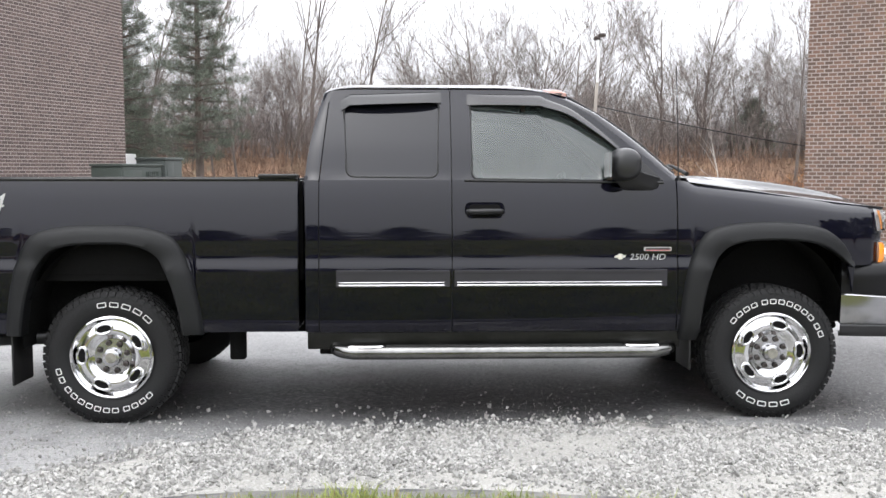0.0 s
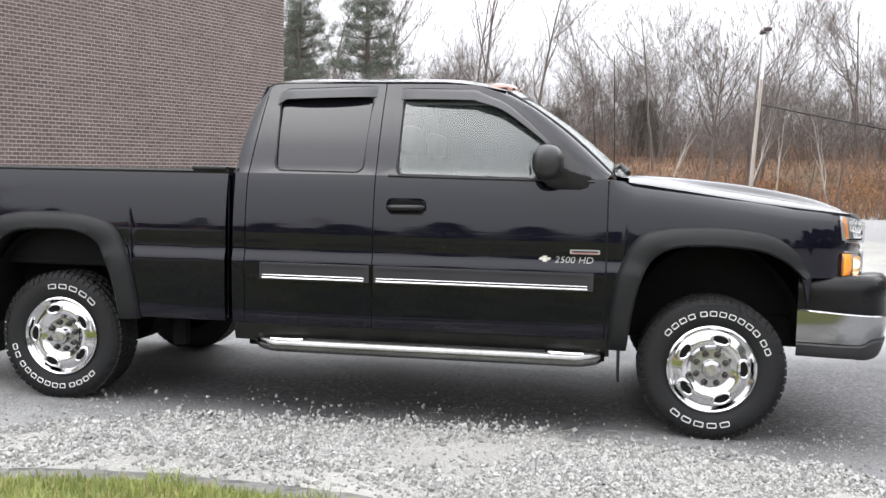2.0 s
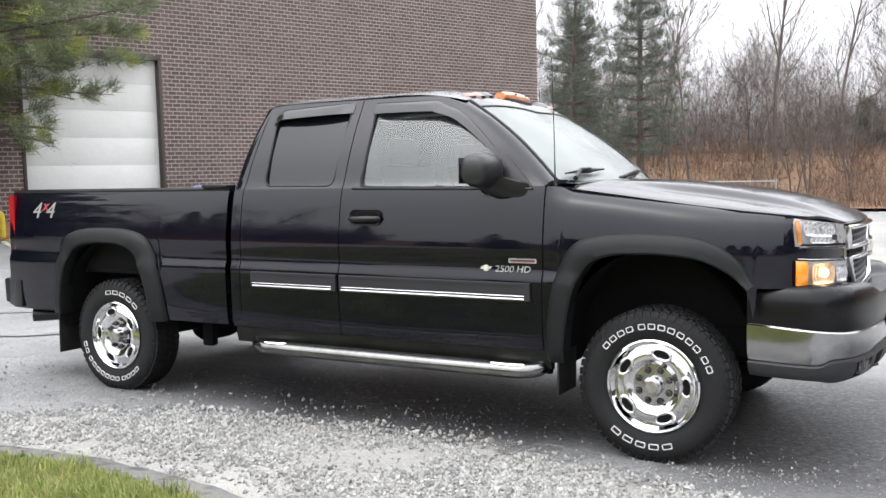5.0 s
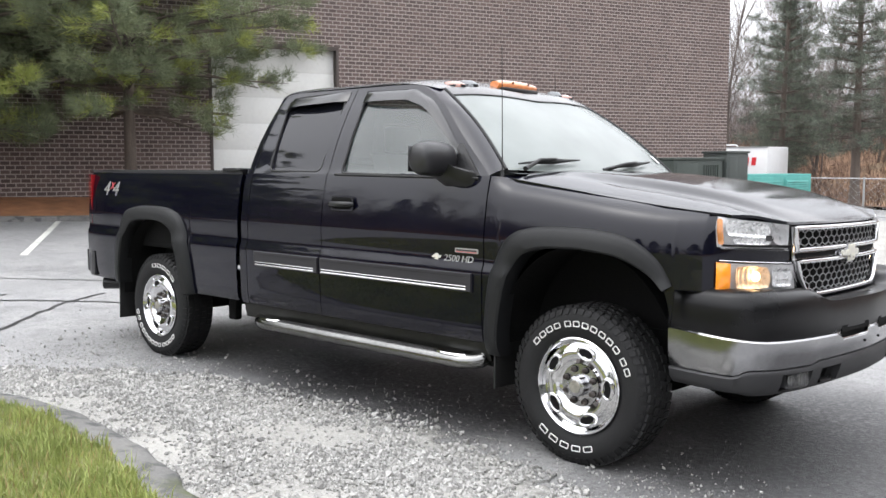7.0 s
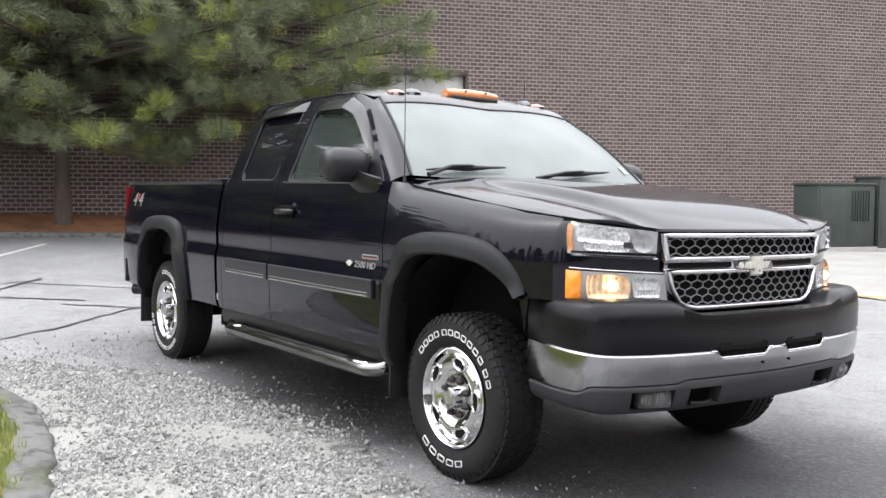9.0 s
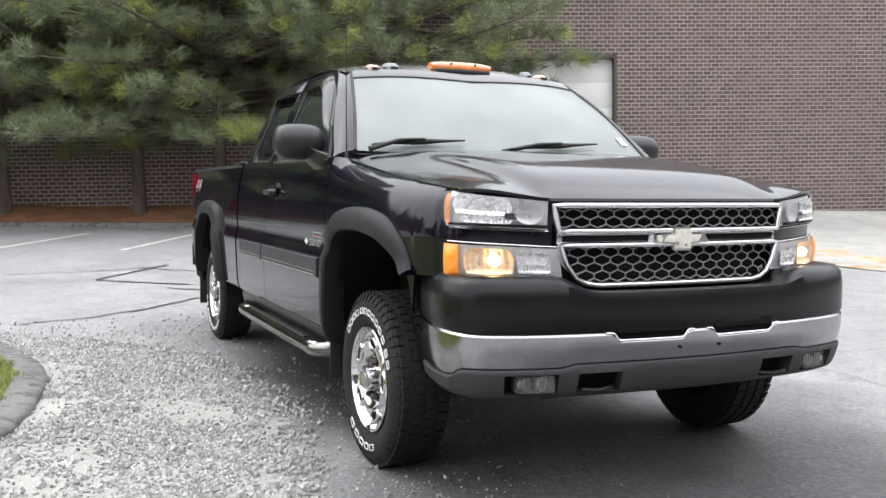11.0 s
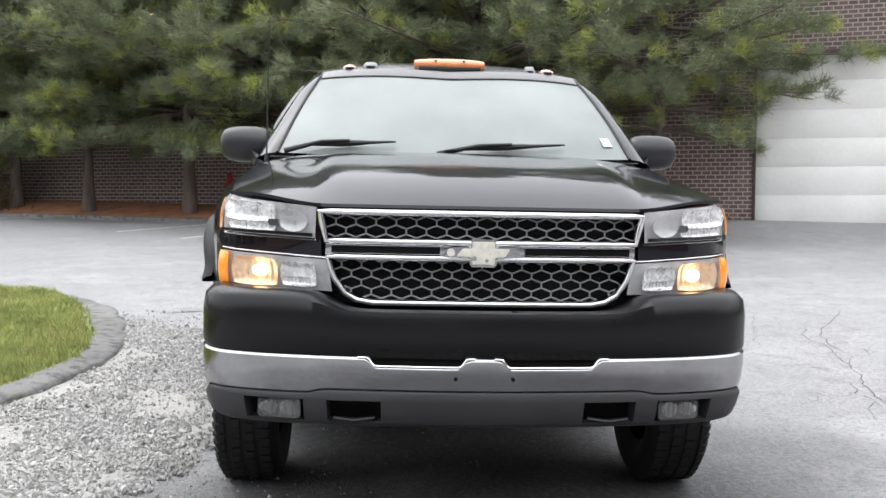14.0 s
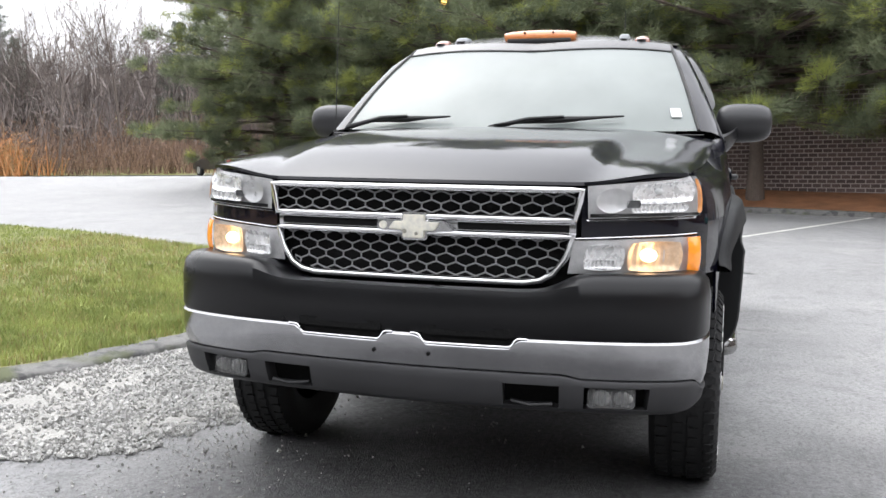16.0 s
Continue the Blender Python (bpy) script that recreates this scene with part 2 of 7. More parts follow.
SIGNWHITE = mat("white_panel", (0.78, 0.78, 0.78), 0.4, var=0.05)
SIGNRED = mat("red_lettering", (0.6, 0.03, 0.04), 0.4, var=0.1)
YELLOW = mat("yellow_pipe_paint", (0.55, 0.42, 0.03), 0.5, var=0.2, scale=8)
REDPAINT = mat("red_hydrant_paint", (0.35, 0.03, 0.03), 0.5, var=0.25, scale=8)
GALV = mat("galvanised_steel", (0.42, 0.43, 0.44), 0.45, 0.8, var=0.15)
BINGREY = mat("grey_plastic_bin", (0.09, 0.10, 0.11), 0.55, var=0.2)
BAGBLUE = mat("blue_white_plastic_bag", (0.24, 0.26, 0.33), 0.4, var=0.5, scale=6, fine=20, col2=(0.12, 0.15, 0.3))
POLEWOOD = mat("weathered_pole_wood", (0.40, 0.36, 0.32), 0.9, var=0.3, scale=4, fine=50, bump=0.5, stretch=(1, 1, 0.1))
CABLE = mat("black_cable", (0.02, 0.02, 0.02), 0.6)
LAMPGLOW = mat("lit_amber_lamp", (0.8, 0.5, 0.15), 0.4, emit=(1.0, 0.5, 0.12), power=3.5)


# ---- mesh helpers ----
def smooth(mesh, angle=40):
    mesh.shade_smooth()
    mesh.set_sharp_from_angle(angle=radians(angle))


def part(name, bm, material, parent=None, label="", flat=False, angle=40):
    """Links a bmesh (or a mesh) as one mesh object under a thing or a part."""
    if isinstance(bm, bmesh.types.BMesh):
        me = bpy.data.meshes.new(name)
        bm.to_mesh(me)
        bm.free()
    else:
        me = bm
    if not me.materials:
        me.materials.append(material)
    if not flat:
        smooth(me, angle)
    ob = new(name, me)
    if parent:
        ob.parent = parent
    return tagged(ob, label) if label else ob


def thing(name, label, category, group="", kind="", m=None):
    ob = new(name)
    ob.empty_display_size = 0.2
    if m is not None:
        ob.matrix_world = m
    return tagged(ob, label, category, group, kind)


def from_lists(name, verts, faces):
    me = bpy.data.meshes.new(name)
    me.from_pydata(verts, [], faces)
    me.update()
    return me


def rbox(x0, x1, y0, y1, z0, z1, r=0.01, seg=2):
    bm = bmesh.new()
    bmesh.ops.create_cube(bm, size=1)
    for v in bm.verts:
        v.co = (x0 + (v.co.x + 0.5) * (x1 - x0), y0 + (v.co.y + 0.5) * (y1 - y0), z0 + (v.co.z + 0.5) * (z1 - z0))
    if r:
        bmesh.ops.bevel(bm, geom=bm.edges[:], offset=r, segments=seg, affect="EDGES", profile=0.5)
    return bm


def loft(loops, closed=True, caps=True):
    """Quads between loops of the same number of points."""
    bm = bmesh.new()
    rows = [[bm.verts.new(p) for p in lp] for lp in loops]
    n = len(rows[0])
    for a, b in zip(rows, rows[1:]):
        for i in range(n if closed else n - 1):
            j = (i + 1) % n
            try:
                bm.faces.new((a[i], a[j], b[j], b[i]))
            except ValueError:
                pass
    if caps and closed:
        bm.faces.new(rows[0][::-1])
        bm.faces.new(rows[-1])
    bmesh.ops.recalc_face_normals(bm, faces=bm.faces[:])
    return bm


def tube(points, radius, sides=10, caps=True):
    """A round tube along points; radius: a number or one for each point."""
    pts = [Vector(p) for p in points]
    rad = radius if isinstance(radius, (list, tuple)) else [radius] * len(pts)
    loops, up = [], None
    for i, p in enumerate(pts):
        d = (pts[min(i + 1, len(pts) - 1)] - pts[max(i - 1, 0)]).normalized()
        if up is None:
            up = Vector((0, 0, 1)) if abs(d.z) < 0.9 else Vector((1, 0, 0))
        s = d.cross(up).normalized()
        up = s.cross(d).normalized()
        loops.append([p + (s * math.cos(a) + up * math.sin(a)) * rad[i] for a in (2 * math.pi * k / sides for k in range(sides))])
    return loft(loops, True, caps)


def join(*bms):
    """One bmesh of several."""
    out = bmesh.new()
    for b in bms:
        me = bpy.data.meshes.new("tmp")
        b.to_mesh(me)
        out.from_mesh(me)
        b.free()
        bpy.data.meshes.remove(me)
    return out


def moved(bm, m):
    bmesh.ops.transform(bm, matrix=m, verts=bm.verts[:])
    return bm


def prism(poly, a0, a1, axis="y", r=0.0):
    """A polygon given in the two other axes (in the order x, y, z), drawn out along axis from a0 to a1."""
    def at(p, a):
        return {"x": (a, p[0], p[1]), "y": (p[0], a, p[1]), "z": (p[0], p[1], a)}[axis]
    bm = loft([[at(p, a0) for p in poly], [at(p, a1) for p in poly]])
    if r:
        bmesh.ops.bevel(bm, geom=[e for e in bm.edges if e.calc_face_angle(0) > 0.4], offset=r, segments=2, affect="EDGES")
    return bm


def smoothline(pts, n):
    """Catmull-Rom points along a polyline."""
    P = [np.array(p, float) for p in pts]
    P = [2 * P[0] - P[1]] + P + [2 * P[-1] - P[-2]]
    out = []
    for i in range(1, len(P) - 2):
        for k in range(n):
            t = k / n
            a, b, c, d = P[i - 1], P[i], P[i + 1], P[i + 2]
            out.append(0.5 * (2 * b + (c - a) * t + (2 * a - 5 * b + 4 * c - d) * t * t + (3 * b - a - 3 * c + d) * t ** 3))
    out.append(P[-2])
    return [tuple(float(v) for v in p) for p in out]


# ---- ground ----
WALL_U = Vector((math.cos(radians(70)), math.sin(radians(70))))  # along the long brick wall
WALL_N = Vector((-WALL_U.y, WALL_U.x))  # towards it
WALL_D = 16.0


def height(x, y):
    ys = y if y > -8 else -8 - 6 * (1 - math.exp((y + 8) / 6))
    if y > 55:
        ys = 55
    d = WALL_N.x * x + WALL_N.y * y
    k = min(1, max(0, (d - 13.9) / 2.1))
    rise = 0.0172 * (min(d, 16) - 3 + math.sqrt((min(d, 16) - 3) ** 2 + 1.5)) + 0.28 * k * k * (3 - 2 * k)
    past = min(1, max(0, (WALL_U.x * x + WALL_U.y * y - 17) / 5))
    rise *= 1 - past * past * (3 - 2 * past)
    bank = min(1, max(0, (y - 43) / 14))
    hill = min(1, max(0, (-0.75 * x - 0.66 * y - 50) / 40))
    return -0.02095 * ys + rise + 3.2 * bank * bank * (3 - 2 * bank) + 7 * hill * hill


def inside(p, poly):
    c, j = False, len(poly) - 1
    for i in range(len(poly)):
        (xi, yi), (xj, yj) = poly[i], poly[j]
        if (yi > p[1]) != (yj > p[1]) and p[0] < (xj - xi) * (p[1] - yi) / (yj - yi) + xi:
            c = not c
        j = i
    return c


def sheet(name, poly, lift, material, label, category, step=0.4, edge=None, kind="structure"):
    """A surface over a polygon of the plan that follows the ground, at a small height above it."""
    bm = bmesh.new()
    vs = [bm.verts.new((x, y, 0)) for x, y in poly]
    f = bm.faces.new(vs)
    bmesh.ops.triangulate(bm, faces=[f])
    (x0, x1), (y0, y1) = ((min(p[i] for p in poly), max(p[i] for p in poly)) for i in (0, 1))
    for axis, lo, hi in ((0, x0, x1), (1, y0, y1)):
        k = lo + step
        while k < hi:
            bmesh.ops.bisect_plane(bm, geom=bm.verts[:] + bm.edges[:] + bm.faces[:], plane_co=(k, 0, 0) if axis == 0 else (0, k, 0), plane_no=(1, 0, 0) if axis == 0 else (0, 1, 0))
            k += step
    for v in bm.verts:
        v.co.z = height(v.co.x, v.co.y) + (lift(v.co.x, v.co.y) if callable(lift) else lift)
    bmesh.ops.recalc_face_normals(bm, faces=bm.faces[:])
    if sum(f.normal.z for f in bm.faces) < 0:
        bmesh.ops.reverse_faces(bm, faces=bm.faces[:])
    ob = part(name, bm, material, angle=80)
    return tagged(ob, label, category, kind=kind)


def ticks(lo, hi, near, n_near, n_far):
    mid = np.linspace(-near, near, n_near)
    out = np.geomspace(near, hi, n_far)[1:]
    return [*(-out[::-1]), *mid, *out]


gx, gy = ticks(-1, 900, 40, 161, 16), ticks(-1, 900, 56, 225, 16)
gv = [(x, y, height(max(-150, min(150, x)), max(-150, min(150, y)))) for y in gy for x in gx]
gf = [(j * len(gx) + i, j * len(gx) + i + 1, (j + 1) * len(gx) + i + 1, (j + 1) * len(gx) + i) for j in range(len(gy) - 1) for i in range(len(gx) - 1)]
tagged(part("ground", from_lists("ground", gv, gf), ASPHALT, angle=80), "worn grey asphalt parking lot, damp in patches, with shade painted in under the truck", "asphalt", kind="structure")

# kerb line of the grass island, from its east side round the north edge to the west
ISLAND = smoothline([(4.6, -12), (3.9, -7.5), (3.1, -4.6), (2.3, -3.25), (1.6, -2.66), (0.9, -2.42), (0.3, -2.28), (-0.5, -2.2), (-1.1, -2.24), (-1.7, -2.38), (-2.5, -2.62), (-3.4, -3.02), (-4.3, -3.75), (-5.0, -4.8), (-5.8, -6.4), (-6.9, -9.1), (-7.9, -12.2), (-9, -17), (-11, -26)], 14)
ISLAND = [(x + 0.03 * noise.noise((x * 5, y * 5, 1)), y + 0.035 * noise.noise((x * 5, y * 5, 6)) + 0.008 * noise.noise((x * 17, y * 17, 2))) for x, y in ISLAND]


def offset_line(line, d):
    out = []
    for i, p in enumerate(line):
        a, b = Vector(line[max(i - 1, 0)]), Vector(line[min(i + 1, len(line) - 1)])
        t = (b - a).normalized()
        out.append((p[0] - t.y * d, p[1] + t.x * d))
    return out


def kerb_width(x, y):
    return 0.17 + 0.16 * math.exp(-((x + 2.6) / 1.3) ** 2)


inner = [(p[0] * (1 - 0) + (q[0] - p[0]) * kerb_width(*p) * 1, p[1] + (q[1] - p[1]) * kerb_width(*p)) for p, q in zip(ISLAND, offset_line(ISLAND, 1.0))]
prof = [(-0.02, -0.03), (0.0, 0.02), (0.12, 0.036), (0.5, 0.048), (0.88, 0.052), (1.0, 0.054), (1.05, 0.045)]
kerb_loops = []
for k, (p, q) in enumerate(zip(ISLAND, inner)):
    w = 0.016 * noise.noise((p[0] * 2, p[1] * 2, 0)) + 0.004 * noise.noise((p[0] * 13, p[1] * 13, 4))
    kerb_loops.append([(p[0] + (q[0] - p[0]) * s, p[1] + (q[1] - p[1]) * s, height(*p) + z + (w if z > 0 else 0)) for s, z in prof])
kerb = loft(kerb_loops, closed=False, caps=False)
if sum(f.normal.z for f in kerb.faces) < 0:
    bmesh.ops.reverse_faces(kerb, faces=kerb.faces[:])
tagged(part("kerb", kerb, KERB, angle=60), "low dark bituminous kerb round a grass island", "kerb", kind="structure")
lawn_poly = inner + [(-11.5, -30), (6, -30), (5, -14)]


def lawn_lift(x, y):
    return 0.055 + 0.03 * noise.noise((x * 0.9, y * 0.9, 1)) + 0.03 * noise.noise((x * 0.25, y * 0.25, 4))


sheet("lawn", lawn_poly, lawn_lift, LAWN, "grass island with short green and yellowed turf", "lawn", 0.6)

GRAVEL = smoothline([(2.75, -2.0), (2.5, -1.5), (2.0, -1.16), (1.4, -0.96), (0.6, -0.94), (0.0, -0.98), (-0.7, -1.06), (-1.25, -1.25), (-1.75, -1.6), (-2.3, -2.1), (-2.7, -2.5)], 30)
rim = [(x, y + 0.10 * noise.noise((x * 4, y * 4, 7)) + 0.10 * noise.noise((x * 11, y * 11, 3)) + 0.07 * noise.noise((x * 30, y * 30, 5))) for x, y in GRAVEL]
DUST_EDGE = [Vector(p) for p in rim[::4]]
dn, dl = DUST.node_tree.nodes, DUST.node_tree.links
cover = dn.new("ShaderNodeAttribute")
cover.attribute_name = "cover"
thin = dn.new("ShaderNodeTexNoise")
thin.inputs["Scale"].default_value, thin.inputs["Detail"].default_value = 9, 8
dl.new(next(n for n in dn if n.type == "TEX_COORD").outputs["Object"], thin.inputs["Vector"])
csum = dn.new("ShaderNodeMath")
csum.operation = "ADD"
dl.new(cover.outputs["Fac"], csum.inputs[0])
dl.new(thin.outputs["Fac"], csum.inputs[1])
cmap = dn.new("ShaderNodeMapRange")
cmap.inputs["From Min"].default_value, cmap.inputs["From Max"].default_value = 0.62, 1.0
dl.new(csum.outputs[0], cmap.inputs["Value"])
bare_mix, clear = dn.new("ShaderNodeMixShader"), dn.new("ShaderNodeBsdfTransparent")
dl.new(cmap.outputs[0], bare_mix.inputs["Fac"])
dl.new(clear.outputs[0], bare_mix.inputs[1])
dl.new(dn["Principled BSDF"].outputs[0], bare_mix.inputs[2])
dl.new(bare_mix.outputs[0], dn["Material Output"].inputs["Surface"])


def set_cover(ob, dist):
    """How thickly the dust lies at each corner of the sheet: thin towards its edge."""
    at = ob.data.attributes.new("cover", "FLOAT", "POINT")
    for i, v in enumerate(ob.data.vertices):
        at.data[i].value = min(1.0, dist(v.co.x, v.co.y))


south = [p for p in ISLAND if -2.6 < p[0] < 2.3]
patch = sheet("stone_dust_patch", rim + [(x, y - 0.02) for x, y in south[::-1]], lambda x, y: 0.006 + 0.006 * noise.noise((x * 3, y * 3, 0)), DUST, "pale crushed-stone dust spread beside the kerb", "gravel", 0.13)
set_cover(patch, lambda x, y: min((Vector((x, y)) - p).length for p in DUST_EDGE) / 0.45)


def blades(name, count, box, test, hgt, wid, material, label, lean=0.5):
    v, f, made, tries = [], [], 0, 0
    rng = random.Random(name)
    while made < count and tries < count * 6:
        tries += 1
        x, y = rng.uniform(box[0], box[1]), rng.uniform(box[2], box[3])
        if not test(x, y, rng):
            continue
        made += 1
        z = height(x, y) + lawn_lift(x, y) - 0.005
        a, h = rng.uniform(0, 6.283), hgt * rng.uniform(0.5, 1.3)
        w, l = wid * rng.uniform(0.7, 1.3), lean * h * rng.uniform(0.2, 1.2)
        b = rng.uniform(0, 6.283)
        dx, dy, lx, ly = w * math.cos(a), w * math.sin(a), l * math.cos(b), l * math.sin(b)
        n = len(v)
        v += [(x - dx, y - dy, z), (x + dx, y + dy, z), (x + dx * 0.6 + lx * 0.35, y + dy * 0.6 + ly * 0.35, z + h * 0.6), (x - dx * 0.6 + lx * 0.35, y - dy * 0.6 + ly * 0.35, z + h * 0.6), (x + lx, y + ly, z + h)]
        f += [(n, n + 1, n + 2, n + 3), (n + 3, n + 2, n + 4)]
    tagged(part(name, from_lists(name, v, f), material, flat=True), label, "grass", kind="stuff")


on_lawn = lambda x, y, rng: inside((x, y), lawn_poly)
near_lawn = lambda x, y, rng: rng.random() < min(1, (y + 4.6) / 1.2) and inside((x, y), lawn_poly)
blades("grass", 42000, (-4.6, 3.2, -4.6, -2.2), near_lawn, 0.042, 0.0026, GRASS, "short green grass blades on the island")
blades("grass_far", 45000, (-9.5, 3.5, -14, -3.2), on_lawn, 0.055, 0.006, GRASS, "short green grass of the island")
blades("grass_edge", 15000, (-4.9, 2.6, -4.9, -2.2), lambda x, y, rng: inside((x, y), lawn_poly) and not inside((x, y - 0.09 - 0.12 * noise.noise((x * 6, y * 6, 3))), lawn_poly) or (inside((x, y - 0.05), lawn_poly) and noise.noise((x * 9, y * 9, 8)) > 0.1), 0.05, 0.0026, GRASS, "ragged grass tufts along the kerb", 0.9)
tufted = lambda x, y, rng: noise.noise((x * 3.2, y * 3.2, 12)) > 0.22 and inside((x, y), lawn_poly)
blades("grass_tufts", 16000, (-5.2, 3.4, -6.5, -2.2), tufted, 0.085, 0.003, GRASS, "longer uneven tufts of green grass", 0.8)
blades("dry_grass", 26000, (-6, 3.2, -8, -2.2), on_lawn, 0.06, 0.003, DRY, "yellowed dead grass stalks among the green")


def stones(name, count, r0, r1, dens, label, material=STONE, area=(-3.2, 3.4, -2.95, -0.6)):
    v, f = [], []
    rng = random.Random(name)
    made = 0
    while made < count:
        x, y = rng.uniform(area[0], area[1]), rng.uniform(area[2], area[3])
        if rng.random() > dens(x, y):
            continue
        made += 1
        r = rng.uniform(r0, r1) * (1.6 if rng.random() < 0.06 else 1)
        c = Vector((x, y, height(x, y) + 0.006 + r * rng.uniform(0.1, 0.55)))
        q = Euler((rng.uniform(0, 6), rng.uniform(0, 6), rng.uniform(0, 6))).to_matrix()
        n = len(v)
        for p in ((1, 0, 0), (-1, 0, 0), (0, 1, 0), (0, -1, 0), (0.2, 0.1, 0.75), (-0.1, 0, -0.75)):
            v.append(c + q @ Vector([k * r * rng.uniform(0.65, 1.25) for k in p]))
        f += [(n + a, n + b, n + d) for a, b, d in ((0, 2, 4), (2, 1, 4), (1, 3, 4), (3, 0, 4), (2, 0, 5), (1, 2, 5), (3, 1, 5), (0, 3, 5))]
    return tagged(part(name, from_lists(name, v, f), material, flat=True), label, "gravel", kind="stuff")


island_poly = ISLAND + [(-12, -30), (6, -30)]
gravel_poly = rim + south[::-1]


def gravel_density(x, y):
    if inside((x, y), island_poly):
        return 0.0
    if not inside((x, y), gravel_poly):
        return 0.006
    n = noise.noise((x * 1.6, y * 1.6, 3)) + 0.5 * noise.noise((x * 5, y * 5, 8))
    e = min(1, max(0, (-1.02 - y) / 0.35))
    return min(1, max(0.06, 0.45 + 1.1 * n)) * (0.15 + 0.85 * e)


def grit_density(x, y):
    if inside((x, y), island_poly):
        return 0.0
    d = max(0.0, y + 1.15, x - 2.6, -2.4 - x)
    return (0.25 + 0.75 * max(0, noise.noise((x * 1.1, y * 1.1, 5)) * 1.6)) * math.exp(-d / 0.42)


stones("grit", 6500, 0.002, 0.0065, grit_density, "fine stone grit strewn over the asphalt", area=(-4.6, 5.2, -3.4, 1.6))
stones("gravel", 21000, 0.006, 0.0155, gravel_density, "loose angular pale grey crushed stone beside the kerb")

# mulch bed along the brick wall, with a low kerb
def plan(s, d):
    """The plan point at s along the wall and d towards it."""
    return (WALL_U.x * s + WALL_N.x * d, WALL_U.y * s + WALL_N.y * d)


MULCH_D = 13.9
sheet("mulch_bed", [plan(-19.2, MULCH_D), plan(1.2, MULCH_D), plan(1.7, 14.5), plan(1.9, WALL_D), plan(-19.5, WALL_D), plan(-20.9, 15.9), plan(-21.0, 15.2), plan(-20.7, 14.5), plan(-20.1, 14.05)], lambda x, y: 0.06 + 0.03 * noise.noise((x, y, 3)), MULCH, "rust-brown pine needle mulch bed along a brick wall", "mulch", 0.8)
edge_loops = []
for s in np.linspace(-19.4, 1.2, 60):
    x, y = plan(s, MULCH_D)
    edge_loops.append([(*plan(s, MULCH_D + dd), height(x, y) + z) for dd, z in ((-0.12, -0.02), (-0.11, 0.09), (0.0, 0.11), (0.03, 0.03))])
ek = loft(edge_loops, closed=False, caps=False)
if sum(f.normal.z for f in ek.faces) < 0:
    bmesh.ops.reverse_faces(ek, faces=ek.faces[:])
tagged(part("kerb_mulch", ek, KERB, angle=50), "low asphalt kerb in front of the mulch bed", "kerb", kind="structure")

# woodland floor to the north and west, verge beyond the road
sheet("woodland_floor", [(-60, 60), (-24, 44), (-2, 41), (12, 46), (40, 44), (140, 60), (140, 140), (-60, 140)], 0.16, LEAFLITTER, "brown leaf litter under bare woodland", "ground", 3)
sheet("verge", [(-24, -42), (-33, -31), (-44, -25), (-62, -19), (-75, -8), (-140, 5), (-150, -150), (-20, -150)], 0.05, VERGE, "olive roadside grass verge below the woods", "verge", 8)
sheet("woodland_floor_west", [(-36, -44), (-50, -35), (-75, -24), (-140, -10), (-150, -150), (-25, -150), (-29, -60)], 0.12, LEAFLITTER, "brown leaf litter on the wooded hill", "ground", 8)
# out of view: ground added so the truck's lower sides reflect something dark
sheet("verge_south", [(5.4, -12.5), (60, -10), (60, -70), (-30, -70), (-24, -33), (-11.8, -30.5)], 0.05, LEAFLITTER, "unseen brown leaf litter under the tree belt, added for dark reflections", "ground", 8)
PAVED_EDGE = smoothline([(-11.6, 10.85), (-9.3, 10.1), (-6.9, 8.95), (-4.9, 8.1), (-3.0, 8.35), (-1.3, 8.55), (1.5, 8.4), (6, 8.8), (8.5, 9.6)], 8)
PAVED_EDGE = [(x, y + 0.12 * noise.noise((x * 2.5, 3, 1)) + 0.06 * noise.noise((x * 8, 3, 2))) for x, y in PAVED_EDGE]
yard = sheet("gravel_yard", PAVED_EDGE + [(8.5, 26), (-3.5, 31), plan(24, WALL_D), plan(6.2, WALL_D)], lambda x, y: 0.012 + 0.004 * noise.noise((x, y, 3)), DUST, "pale gravel yard along the brick wall", "gravel", 0.8)
set_cover(yard, lambda x, y: 1.0)
litter = PAVED_EDGE[:-18] + [(1.2, 8.9), (-0.6, 9.25), (-1.8, 9.1), (-3.6, 9.6), (-5.2, 9.9), (-6.4, 10.3), (-7.6, 10.4), (-9.0, 11.0), (-10.2, 11.1), (-11.6, 11.5)]
sheet("needle_litter", litter, lambda x, y: 0.014 + 0.03 * noise.noise((x * 1.3, y * 1.3, 5)) + 0.016 * noise.noise((x * 5, y * 5, 2)), TANLITTER, "tan pine needle litter along the gravel edge", "litter", 0.22)


def ribbon(name, pts, width, lift, material, label, category, wob=0.0):
    line = smoothline(pts, 6) if len(pts) > 2 or wob else [tuple(p) for p in pts]
    if wob:
        line = [(x + wob * noise.noise((x * 3, y * 3, 5)) + 0.4 * wob * noise.noise((x * 11, y * 11, 2)), y + wob * noise.noise((y * 3, x * 3, 9)) + 0.6 * wob * noise.noise((y * 11, x * 11, 4))) for x, y in line]
    if len(line) < 6:
        line = [tuple(np.array(pts[0]) + (np.array(pts[-1]) - np.array(pts[0])) * k / 12) for k in range(13)]
    a, b = offset_line(line, width / 2), offset_line(line, -width / 2)
    if wob:
        a = [(x + 0.3 * width * noise.noise((x * 9, y * 9, 1)), y) for x, y in a]
    bm = loft([[(*p, height(*p) + lift), (*q, height(*q) + lift)] for p, q in zip(a, b)], closed=False, caps=False)
    if sum(f.normal.z for f in bm.faces) < 0:
        bmesh.ops.reverse_faces(bm, faces=bm.faces[:])
    return tagged(part(name, bm, material), label, category, kind="structure")


